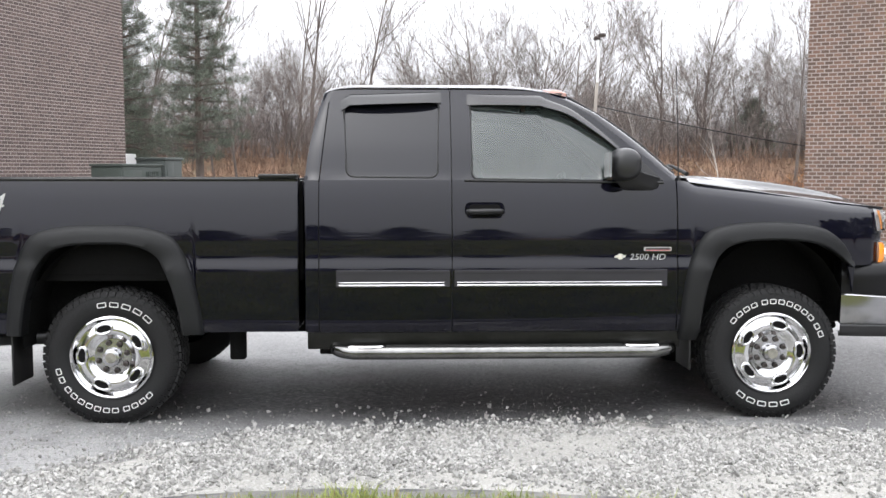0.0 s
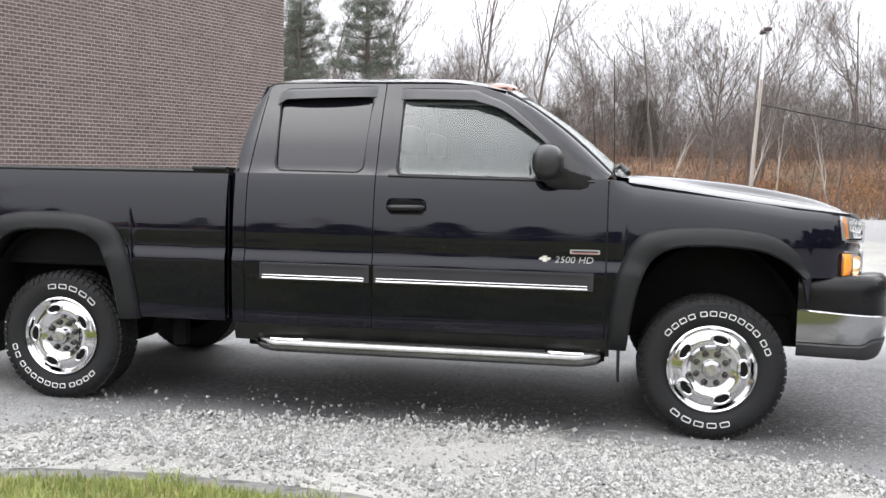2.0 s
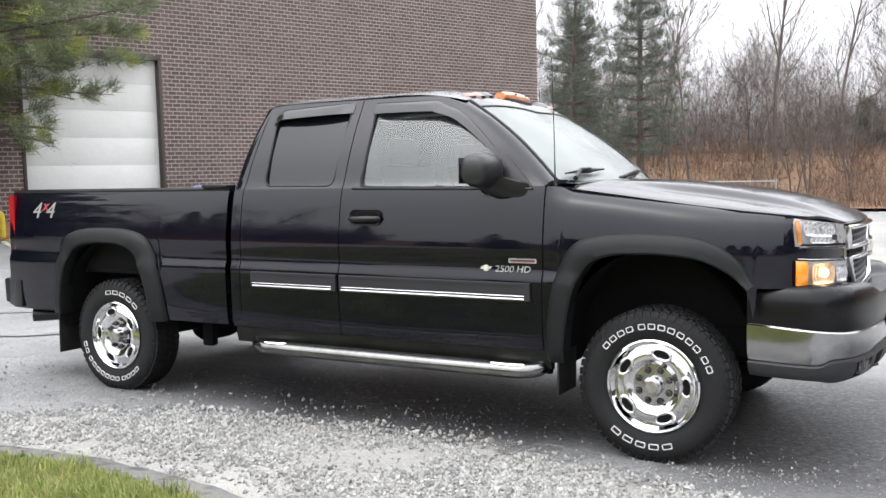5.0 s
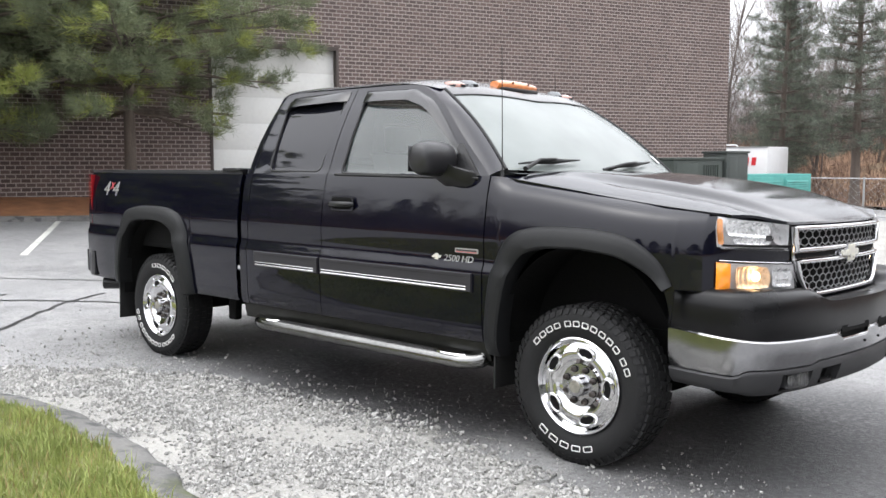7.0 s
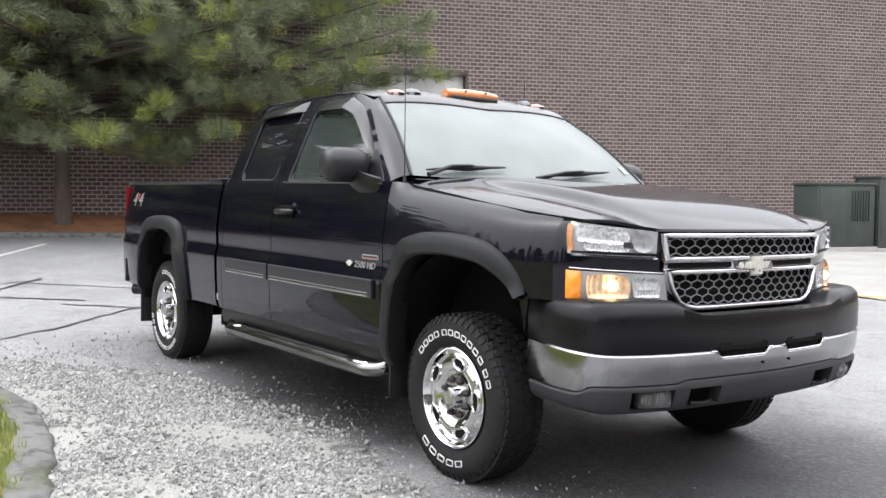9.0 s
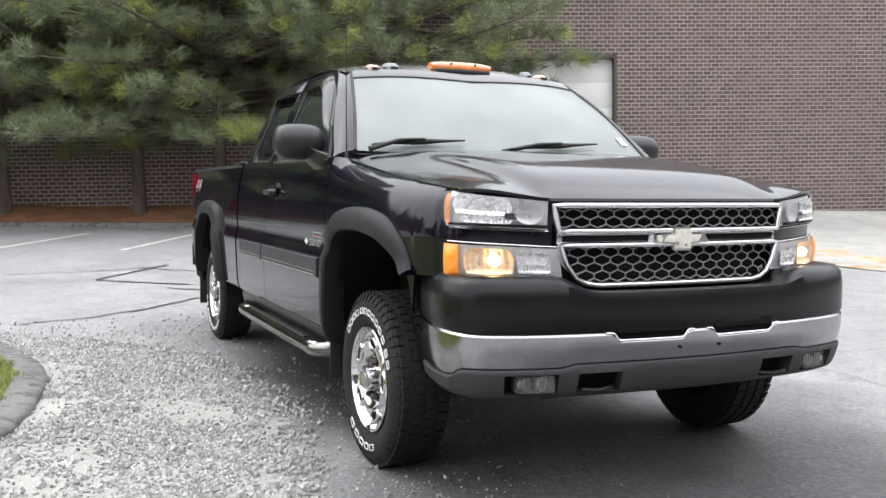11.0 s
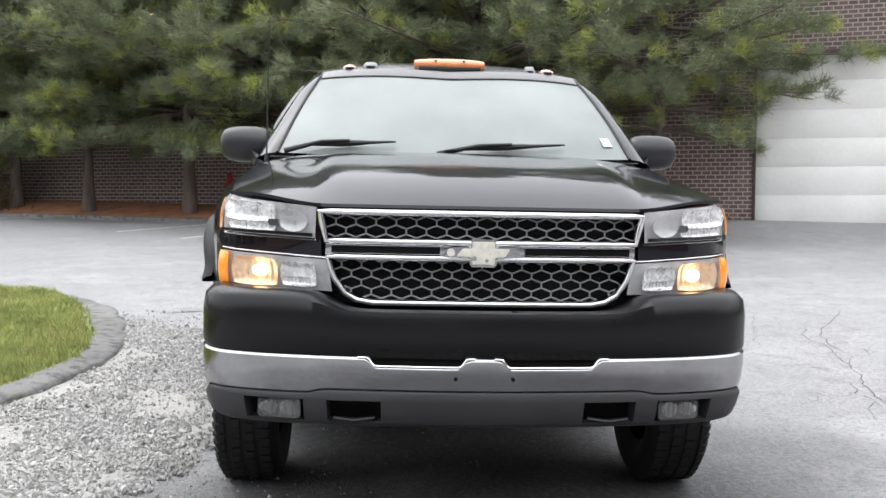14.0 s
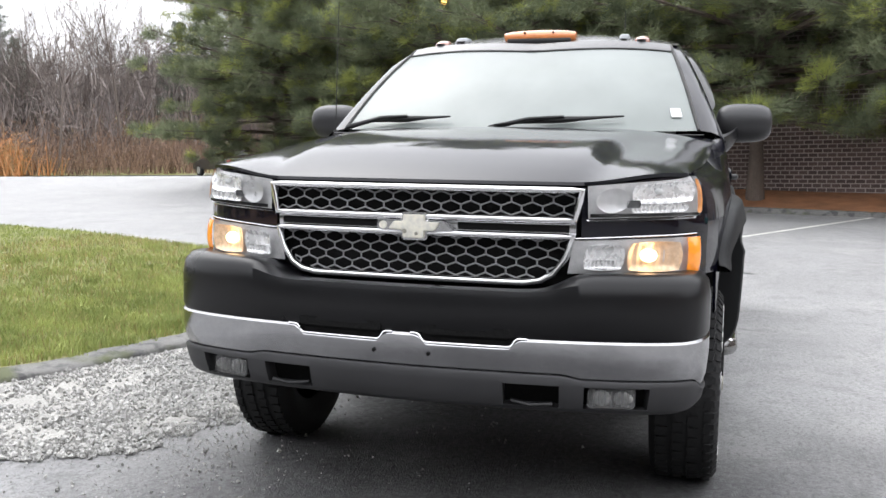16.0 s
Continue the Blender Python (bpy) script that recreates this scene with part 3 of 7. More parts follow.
for p, q in (((-12.0, -4.25), (-14.6, -2.8)), ((-10.72, -2.86), (-13.5, -1.25)), ((-9.86, -0.99), (-12.78, 0.67)), ((-8.5, 0.9), (-13.9, 3.95)), ((-8.78, 3.97), (-13.0, 6.2)), ((-13.6, -5.9), (-15.9, -4.5))):
    ribbon("parking_line", [p, q], 0.1, 0.007, LINE, "worn white painted parking line on asphalt", "line")
for pts, w in (([(-3.5, -1.45), (-4.03, -0.96), (-4.59, -0.34), (-4.9, 0.2)], 0.03), ([(-5.2, -0.9), (-4.75, -0.4), (-4.33, 0.0), (-3.6, 0.8)], 0.035), ([(-7.3, -1.0), (-6.57, -0.19), (-5.74, 0.61), (-5, 1.3)], 0.025),
               ([(-6.2, -1.6), (-6.8, -1.15), (-7.56, -0.58)], 0.05), ([(-6.2, -1.6), (-5.8, -1.1), (-5.4, -0.6)], 0.05), ([(-3.1, -2.4), (-3.44, -1.6), (-4.29, -0.7)], 0.02),
               ([(-2.45, 3.46), (-1.8, 3.2), (-1.55, 3.23), (-1.1, 3.08), (-0.76, 3.02), (-0.35, 2.87), (0.09, 2.73), (0.48, 2.61), (0.9, 2.54), (1.58, 2.46), (2.8, 2.2)], 0.009), ([(-0.76, 3.02), (-1.06, 3.2), (-1.1, 3.33), (-1.4, 3.5)], 0.006), ([(0.5, 2.2), (0.3, 2.33), (0.26, 2.5), (-0.08, 2.71)], 0.005), ([(-0.1, 2.72), (0.2, 2.56), (0.33, 2.57), (0.58, 2.52)], 0.006), ([(0.44, 2.54), (0.8, 2.34), (0.95, 2.35)], 0.005), ([(-3.27, 3.34), (-2.14, 2.88), (-1.53, 2.68)], 0.005), ([(-7.12, -2.6), (-7.12, -1.6), (-7.4, -0.6)], 0.02), ([(-3.4, 4.3), (-2.2, 3.5), (-1.2, 3.2)], 0.01), ([(0.35, 2.66), (0.6, 3.4), (0.3, 4.2), (0.7, 5.2)], 0.006), ([(1.58, 2.46), (1.3, 3.3), (1.7, 4.1)], 0.006), ([(-0.5, 3.7), (0.4, 3.9), (1.4, 3.7), (2.6, 3.9)], 0.005), ([(-2.2, 3.5), (-2.5, 4.6), (-2.1, 5.6)], 0.007)):
    thin = w < 0.015
    ribbon("crack", pts, w * (0.75 if thin else 1.25), 0.006, OPENCRACK if thin else CRACK, "thin open crack in the asphalt" if thin else "dark sealed crack in the asphalt", "crack", wob=0.05)


# ---- buildings ----
def brick_face(parent, origin, along, out, length, z0, z1, holes, material, single=None, near=None, course=0.094, unit=0.196, depth=0.011):
    """Bricks in running bond, proud of the mortar. holes: (s0, s1, z0, z1); near: a stretch (s0, s1, z0, z1) whose bricks are parts of their own."""
    v, f, made = [], [], 0
    rng = random.Random("bricks")
    gap = 0.023
    box = from_lists("brick", [(0, 0, 0), (unit - gap, 0, 0), (unit - gap, 0, course - gap), (0, 0, course - gap), (0.004, depth, 0.004), (unit - gap - 0.004, depth, 0.004), (unit - gap - 0.004, depth, course - gap - 0.004), (0.004, depth, course - gap - 0.004)],
                     [(4, 5, 6, 7), (0, 1, 5, 4), (1, 2, 6, 5), (2, 3, 7, 6), (3, 0, 4, 7)])
    if single:
        box.materials.append(single)
    basis = Matrix(((along[0], out[0], 0, 0), (along[1], out[1], 0, 0), (0, 0, 1, 0), (0, 0, 0, 1)))
    row, z = 0, z0
    while z < z1:
        s = -(unit / 2 if row % 2 else 0)
        while s < length:
            a, b, top = max(0, s), min(length, s + unit - gap), z + course - gap
            for h0, h1, hz0, hz1 in holes:
                if top > hz0 and z < hz1:
                    if a < h0 < b:
                        b = h0
                    elif a < h1 < b:
                        a = h1
                    elif h0 <= a and b <= h1:
                        b = a
            s += unit
            if b - a < 0.03:
                continue
            d = depth * rng.uniform(0.75, 1.15)
            if near and near[0] < a < near[1] and near[2] < z < near[3] and b - a > unit - gap - 0.001 and made < 300:
                made += 1
                ob = new("brick", box)
                ob.parent = parent
                ob.matrix_parent_inverse = parent.matrix_world.inverted()
                ob.matrix_world = Matrix.Translation((origin[0] + along[0] * a, origin[1] + along[1] * a, z)) @ basis
                continue
            n, e = len(v), 0.004
            for ss, zz, dd in ((a, z, 0), (b, z, 0), (b, top, 0), (a, top, 0), (a + e, z + e, d), (b - e, z + e, d), (b - e, top - e, d), (a + e, top - e, d)):
                v.append((origin[0] + along[0] * ss + out[0] * dd, origin[1] + along[1] * ss + out[1] * dd, zz))
            f += [(n + 4, n + 5, n + 6, n + 7), (n, n + 1, n + 5, n + 4), (n + 1, n + 2, n + 6, n + 5), (n + 2, n + 3, n + 7, n + 6), (n + 3, n, n + 4, n + 7)]
        z += course
        row += 1
    ob = part("brickwork", from_lists("brickwork", v, f), material, parent, flat=True)
    return tagged(ob, "brown brickwork in running bond with grey mortar", kind="stuff")


def wall_slab(origin, along, out, length, z0, z1, holes, thick=0.3):
    """A wall with openings through it."""
    ss = sorted({0, length, *[h for o in holes for h in o[:2]]})
    zz = sorted({z0, z1, *[h for o in holes for h in o[2:] if z0 < h < z1]})
    bm = bmesh.new()
    at = lambda s, d, z: (origin[0] + along[0] * s + out[0] * d, origin[1] + along[1] * s + out[1] * d, z)
    solid = lambda i, j: 0 <= i < len(ss) - 1 and 0 <= j < len(zz) - 1 and not any(o[0] <= (ss[i] + ss[i + 1]) / 2 <= o[1] and o[2] <= (zz[j] + zz[j + 1]) / 2 <= o[3] for o in holes)
    quad = lambda *p: bm.faces.new([bm.verts.new(q) for q in p])
    for i in range(len(ss) - 1):
        for j in range(len(zz) - 1):
            if not solid(i, j):
                continue
            a, b, c, d = ss[i], ss[i + 1], zz[j], zz[j + 1]
            quad(at(a, 0, c), at(b, 0, c), at(b, 0, d), at(a, 0, d))
            quad(at(a, -thick, c), at(a, -thick, d), at(b, -thick, d), at(b, -thick, c))
            if not solid(i - 1, j):
                quad(at(a, 0, c), at(a, 0, d), at(a, -thick, d), at(a, -thick, c))
            if not solid(i + 1, j):
                quad(at(b, 0, c), at(b, -thick, c), at(b, -thick, d), at(b, 0, d))
            if not solid(i, j - 1):
                quad(at(a, 0, c), at(a, -thick, c), at(b, -thick, c), at(b, 0, c))
            if not solid(i, j + 1):
                quad(at(a, 0, d), at(b, 0, d), at(b, -thick, d), at(a, -thick, d))
    bmesh.ops.remove_doubles(bm, verts=bm.verts[:], dist=0.001)
    bmesh.ops.recalc_face_normals(bm, faces=bm.faces[:])
    return bm


S0, S1 = -19.3, 18.3
DOOR = (2.36, 5.50, 0.50, 4.2)
warehouse = thing("warehouse", "long windowless brown brick warehouse with a white overhead door", "building")
o = plan(S0, WALL_D)
face = (-WALL_N.x, -WALL_N.y)
hole = (DOOR[0] - S0, DOOR[1] - S0, DOOR[2] - 0.6, DOOR[3])
part("wall_front", wall_slab(o, WALL_U, face, S1 - S0, -0.4, 8.2, [hole]), MORTAR, warehouse, "brick wall with grey mortar joints", flat=True)
for nm, s in (("wall_end", S0), ("wall_end", S1 - 0.3)):
    q = [plan(s, WALL_D + 0.3), plan(s + 0.3, WALL_D + 0.3), plan(s + 0.3, WALL_D + 18), plan(s, WALL_D + 18)]
    part(nm, prism(q, -0.4, 8.2, "z"), BRICK, warehouse, flat=True)
part("wall_back", prism([plan(S0, WALL_D + 18), plan(S1, WALL_D + 18), plan(S1, WALL_D + 18.3), plan(S0, WALL_D + 18.3)], -0.4, 8.2, "z"), BRICK, warehouse, flat=True)
part("roof", prism([plan(S0 - 0.1, WALL_D - 0.06), plan(S1 + 0.1, WALL_D - 0.06), plan(S1 + 0.1, WALL_D + 18.4), plan(S0 - 0.1, WALL_D + 18.4)], 8.2, 8.45, "z"), CONCRETE, warehouse, "flat roof with a metal coping")

# overhead door in its opening
wall_m = Matrix(((WALL_U.x, face[0], 0, 0), (WALL_U.y, face[1], 0, 0), (0, 0, 1, 0), (0, 0, 0, 1)))
door_m = Matrix.Translation((*plan(DOOR[0], WALL_D), 0)) @ wall_m
door = part("door_1", rbox(-0.02, 3.16, -0.22, -0.2, DOOR[2] - 0.3, DOOR[3] + 0.02, 0), DOORWHITE)
door.matrix_world = door_m
tagged(door, "closed white sectional overhead door in a dark steel frame", "door", kind="structure")
ph = (DOOR[3] - DOOR[2]) / 6
for k in range(6):
    part("door_panel", rbox(0.03, 3.11, -0.2, -0.165, DOOR[2] + k * ph + 0.001, DOOR[2] + (k + 1) * ph - 0.001, 0.004), DOORWHITE, door)
for x0, x1 in ((-0.02, 0.05), (3.09, 3.16)):
    part("door_frame", rbox(x0, x1, -0.2, 0.03, DOOR[2] - 0.3, DOOR[3] + 0.02, 0.006), BROWNSTEEL, door, "dark brown steel jamb")
part("door_frame", rbox(-0.02, 3.16, -0.2, 0.03, DOOR[3] - 0.06, DOOR[3] + 0.03, 0.006), BROWNSTEEL, door, "dark brown steel lintel")
part("door_sill", rbox(0.0, 3.14, -0.3, 0.05, DOOR[2] - 0.35, DOOR[2] - 0.002, 0.01), CONCRETE, door, "concrete threshold")

B2, B2_U = Vector((9.8, 16.9)), Vector((0.894, -0.447))
B2_OUT = (-0.447, -0.894)
annex = thing("brick_building", "second brown brick building at the edge of the lot", "building")
part("wall_front", wall_slab(B2, B2_U, B2_OUT, 16, -0.8, 8.2, []), MORTAR, annex, "brick wall", flat=True)
for s, ln in ((0, 14), (15.7, 14)):
    a = B2 + B2_U * s - Vector(B2_OUT) * 0.3
    b, c = a + B2_U * 0.3, -Vector(B2_OUT) * ln
    part("wall_end", prism([tuple(a), tuple(b), tuple(b + c), tuple(a + c)], -0.8, 8.2, "z"), BRICK_B, annex, flat=True)
a = B2 - B2_U * 0.05 + Vector(B2_OUT) * 0.05
part("roof", prism([tuple(a), tuple(a + B2_U * 16.1), tuple(a + B2_U * 16.1 - Vector(B2_OUT) * 14.4), tuple(a - Vector(B2_OUT) * 14.4)], 8.2, 8.45, "z"), CONCRETE, annex)


# ---- trees ----
class Soup:
    """Collects triangles and tubes for one mesh."""
    def __init__(self):
        self.v, self.f = [], []

    def limb(self, pts, rad, sides=4):
        n0 = len(self.v)
        for i, p in enumerate(pts):
            d = (pts[min(i + 1, len(pts) - 1)] - pts[max(i - 1, 0)])
            d = d.normalized() if d.length > 1e-6 else Vector((0, 0, 1))
            s = d.cross(Vector((0.3, 0.2, 1)) if abs(d.z) < 0.95 else Vector((1, 0, 0))).normalized()
            t = s.cross(d)
            for k in range(sides):
                a = 2 * math.pi * k / sides
                self.v.append(p + (s * math.cos(a) + t * math.sin(a)) * rad[i])
        for i in range(len(pts) - 1):
            for k in range(sides):
                j = (k + 1) % sides
                a, b = n0 + i * sides, n0 + (i + 1) * sides
                self.f.append((a + k, a + j, b + j, b + k))

    def sliver(self, p, d, length, width, rng):
        s = d.cross(Vector((rng.uniform(-1, 1), rng.uniform(-1, 1), rng.uniform(-1, 1)))).normalized() * width
        n = len(self.v)
        self.v += [p - s * 0.5, p + s * 0.5, p + d * length]
        self.f.append((n, n + 1, n + 2))

    def mesh(self, name):
        return from_lists(name, self.v, self.f)


def rdir(rng):
    a, z = rng.uniform(0, 6.283), rng.uniform(-1, 1)
    r = math.sqrt(1 - z * z)
    return Vector((r * math.cos(a), r * math.sin(a), z))


def pine(name, H, R, bare, seed, needles, label, tuft=0.24, dense=1.0, trunk=0.12, group="pines", bright=None):
    rng = random.Random(seed)
    wood, leaf, fresh = Soup(), Soup(), Soup()
    lean = Vector((rng.uniform(-0.3, 0.3), rng.uniform(-0.3, 0.3), 0))
    axis = lambda z: Vector((lean.x * (z / H) ** 2 * 2, lean.y * (z / H) ** 2 * 2, z))
    zs = np.linspace(0, H, 12)
    wood.limb([axis(z) for z in zs], [max(0.02, trunk * (1 - z / H) ** 0.8 + 0.02) * (1.35 if z == 0 else 1) for z in zs], 9)
    z, turn = bare, rng.uniform(0, 6)
    while z < H - 0.3:
        k = (z - bare) / (H - bare)
        reach = R * (1 - k) ** 0.7 * (0.75 + 0.35 * min(1, k * 6))
        for i in range(rng.choice((5, 6, 6, 7))):
            turn += 2.4 + rng.uniform(-0.4, 0.4)
            L = reach * rng.uniform(0.55, 1.15)
            out = Vector((math.cos(turn), math.sin(turn), 0))
            rise = rng.uniform(-0.12, 0.22) + 0.35 * k
            pts = []
            for j in range(6):
                t = j / 5
                pts.append(axis(z) + out * L * t + Vector((0, 0, L * (rise * t - 0.28 * (1 - k) * t * t + 0.16 * t ** 3))))
            wood.limb(pts, [max(0.006, 0.045 * (1 - j / 5.5) * (L / R + 0.3)) for j in range(6)], 4)
            side = Vector((-out.y, out.x, 0))
            m = max(5, int(13 * dense * L / R + 3))
            for c in range(m):
                t = rng.uniform(0.16, 1.0) ** 0.8
                base = pts[min(4, int(t * 5))].lerp(pts[min(5, int(t * 5) + 1)], t * 5 % 1)
                sp = (1.05 - t) * L * 0.5 + 0.12
                tip = base + side * rng.uniform(-1, 1) * sp + out * rng.uniform(0, 0.3) * L * 0.4 + Vector((0, 0, rng.uniform(-0.08, 0.2)))
                wood.limb([base, base.lerp(tip, 0.55) + Vector((0, 0, 0.02)), tip], [0.01, 0.007, 0.003], 3)
                grow = (tip - base).normalized() if (tip - base).length > 0.01 else out
                target = fresh if bright and rng.random() < 0.16 else leaf
                for q in range(3):
                    at = base.lerp(tip, rng.uniform(0.35, 1.0))
                    for w in range(int(23 * dense)):
                        d = (rdir(rng) + grow * 0.9 + Vector((0, 0, 0.35))).normalized()
                        target.sliver(at + rdir(rng) * tuft * 0.35, d, tuft * rng.uniform(0.5, 1.1), tuft * 0.040, rng)
        z += rng.uniform(0.26, 0.44) * (1 if H < 14 else 1.4)
    t = thing(name, label, "tree", group)
    part("trunk", wood.mesh("trunk"), BARK, t, "grey-brown trunk and limbs")
    part("crown", leaf.mesh("crown"), needles, t, "layered boughs of long needles", flat=True)
    if bright and fresh.f:
        part("bough_tip", fresh.mesh("bough_tip"), bright, t, "brighter yellow-green needle tips", flat=True)
    return t


def bare_tree(name, H, spread, seed, label, material=None, stems=1, levels=4, group="bare woodland trees"):
    rng = random.Random(seed)
    soup = Soup()

    def grow(p, d, L, r, lev):
        n = 5 if lev < 2 else 3
        pts, rad = [p], [r]
        q, dd = p, d
        for i in range(n):
            dd = (dd + rdir(rng) * (0.10 if lev == 0 else 0.22) + Vector((0, 0, 0.09))).normalized()
            q = q + dd * L / n
            pts.append(q)
            rad.append(max(0.004, r * (1 - 0.75 * (i + 1) / n)))
        if lev < 3:
            soup.limb(pts, rad, 6 if lev == 0 else 4 if lev == 1 else 3)
        else:
            for a, b in zip(pts, pts[1:] if lev == 3 else pts[-1:]):
                soup.sliver(a, (b - a).normalized(), (b - a).length * 1.25, 0.018 if lev == 3 else 0.013, rng)
        if lev >= levels:
            return
        kids = (7, 6, 5, 4)[min(lev, 3)]
        for c in range(kids + rng.choice((0, 1))):
            t = rng.uniform(0.35 if lev == 0 else 0.2, 1.0)
            i = min(n - 1, int(t * n))
            b = pts[i].lerp(pts[i + 1], t * n % 1 if t < 1 else 1)
            side = rdir(rng)
            nd = (dd * (0.85 if lev else 0.6) + side * spread * 1.5 + Vector((0, 0, 0.28))).normalized()
            grow(b, nd, L * rng.uniform(0.38, 0.62), max(0.005, rad[i] * 0.55), lev + 1)

    for s in range(stems):
        d = Vector((rng.uniform(-0.22, 0.22), rng.uniform(-0.22, 0.22), 1)).normalized() if stems > 1 else Vector((rng.uniform(-0.06, 0.06), rng.uniform(-0.06, 0.06), 1))
        grow(Vector((rng.uniform(-0.3, 0.3), rng.uniform(-0.3, 0.3), -0.2)) if stems > 1 else Vector((0, 0, -0.2)), d, H * rng.uniform(0.62, 0.75), H * 0.0085, 0)
    t = thing(name, label, "tree", group)
    part("trunk", soup.mesh("trunk"), material or BAREWOOD, t)
    return t


def stand(template, spots, seed, s0=0.85, s1=1.2):
    """The template at the first spot and copies of it at the others, turned and scaled."""
    rng = random.Random(seed)
    for i, (x, y) in enumerate(spots):
        k = rng.uniform(s0, s1)
        m = pose(x, y, height(x, y) - 0.03, 0, 0, rng.uniform(0, 360)) @ Matrix.Diagonal((k, k, k * rng.uniform(0.92, 1.08), 1))
        if i == 0:
            template.matrix_world = m
        else:
            copy_thing(template, m)


# pines of the mulch bed, in front of the brick wall
pa = pine("pine_tree", 11, 4.7, 2.1, 11, NEEDLE, "white pine with drooping soft boughs before the brick wall", bright=NEEDLE_NEW, dense=1.5, tuft=0.3)
pb = pine("pine_tree", 12, 4.6, 1.7, 23, NEEDLE, "white pine with wide low boughs in the mulch bed", bright=NEEDLE_NEW, dense=1.5, tuft=0.3)
pc = pine("pine_tree", 10, 3.9, 2.2, 37, NEEDLE, "white pine with a leaning grey trunk in the mulch bed", bright=NEEDLE_NEW, dense=1.5, tuft=0.3)
stand(pa, [plan(0.4, 14.9), plan(-8.5, 15.1), plan(-16.4, 15.0)], 1, 0.95, 1.1)
stand(pb, [plan(-3.75, 15.0), plan(-11.0, 14.8)], 2, 0.98, 1.12)
stand(pc, [plan(-5.6, 15.2), plan(-13.9, 14.7)], 3, 0.95, 1.1)

pf = pine("pine_tree", 9.5, 4.2, 0.9, 51, NEEDLE, "full young white pine with boughs near the ground", bright=NEEDLE_NEW, dense=1.4, tuft=0.3)
stand(pf, [plan(-18.9, 15.3)], 8, 1.05, 1.1)

# taller dark pines behind the warehouse and round the lot
pd = pine("tall_pine", 16, 3.0, 3.5, 41, NEEDLE_DARK, "tall dark pine with open layered boughs", tuft=0.42, trunk=0.24, group="tall pines", dense=0.6)
pe = pine("tall_pine", 14, 3.0, 2.5, 43, NEEDLE_DARK, "dark pine with a narrow crown at the woods", tuft=0.4, trunk=0.2, group="tall pines", dense=0.6)
stand(pd, [(-9.7, 37), (-15.5, 44), (-58, -58), (-44, -66)], 4, 0.8, 0.95)
stand(pe, [(-14.0, 39.4), (-53, -56), (-30, -64), (-71, -45)], 5, 0.75, 0.95)
ph = pine("pine_sapling", 6.5, 2.6, 0.4, 61, NEEDLE_DARK, "bushy young pine in the tree belt", tuft=0.65, trunk=0.12, group="young pines", dense=0.3)
pr = random.Random(9)
stand(ph, [(-34 + 3.4 * k + pr.uniform(-0.8, 0.8), -41 + pr.uniform(-2, 2)) for k in range(8)] + [(-7 + 2.3 * k + pr.uniform(-0.6, 0.6), -18 + pr.uniform(-1, 1)) for k in range(15)], 6, 0.55, 0.8)
for k in range(15):
    copy_thing(ph, pose(24 + pr.uniform(-2, 2), -28 + 3.6 * k, height(24, -28 + 3.6 * k) - 0.1, 0, 0, 50 * k) @ Matrix.Diagonal((1.75, 1.75, pr.uniform(2.0, 2.5), 1)))
for x, y, k in ((-1.5, 56, 0.7), (4.2, 58, 0.85), (24, 58, 0.9), (28, 56, 0.7), (-20, 54, 0.6)):
    copy_thing(ph, pose(x, y, height(x, y) - 0.2, 0, 0, 40 * x) @ Matrix.Diagonal((k * 1.15, k * 1.15, k, 1)))

rng = random.Random(77)
kinds = [bare_tree("bare_tree", 13, 0.55, 101, "tall leafless hardwood with upswept branches"), bare_tree("bare_tree", 12, 0.65, 102, "leafless hardwood with a wide twiggy crown", stems=2),
         bare_tree("bare_tree", 14, 0.45, 103, "slender leafless tree in the woodland edge"), bare_tree("bare_tree", 11, 0.6, 104, "leafless many-stemmed tree at the woods", stems=3)]
spots = [[], [], [], []]
for i in range(120):
    spots[i % 4].append((-24 + 92 * ((i * 0.618) % 1) + rng.uniform(-1, 1), 45 + 24 * rng.random() ** 1.3))
for i in range(84):
    a, b = rng.random(), 2 + 34 * rng.random() ** 1.2
    spots[i % 4].append((-29 - 56 * a - 0.43 * b, -39 + 26 * a - 0.9 * b))
for i in range(12):
    spots[i % 4].append((-40 + 90 * rng.random(), -95 - 15 * rng.random()))
for i in range(14):
    spots[i % 4].append((28 + 10 * rng.random(), -30 + 56 * rng.random()))
for k in range(4):
    stand(kinds[k], spots[k], 50 + k, 0.66, 1.08)

birch = bare_tree("birch_tree", 6, 0.4, 120, "thin leaning pale birch at the woods edge", BIRCH, levels=1, group="birches")
birch.matrix_world = pose(4.5, 44, height(4.5, 44), 0, 18, 0)
for x, y, r, z in ((8.5, 43, 14, 40), (13, 44, -16, 10), (17.5, 45, 20, 120), (10.5, 46, -10, 200)):
    copy_thing(birch, pose(x, y, height(x, y), 0, r, z))


def brush(name, count, area, hgt, material, label, width=0.03, twigs=3):
    """Twiggy undergrowth as one mass of thin stems."""
    soup, rng = Soup(), random.Random(name)
    for i in range(count):
        x, y = area(rng)
        clump = 0.55 + 0.6 * noise.noise((x * 0.35, y * 0.35, 2))
        p = Vector((x, y, height(x, y)))
        h = hgt * max(0.15, clump) * rng.uniform(0.4, 1.1)
        d = (Vector((0, 0, 1)) + rdir(rng) * 0.4).normalized()
        soup.sliver(p, d, h, width, rng)
        for k in range(twigs):
            soup.sliver(p + d * h * rng.uniform(0.3, 0.95), (d * 0.8 + rdir(rng) * 0.9).normalized(), h * rng.uniform(0.15, 0.4), width * 0.6, rng)
    return tagged(part(name, soup.mesh(name), material, flat=True), label, "brush", kind="stuff")


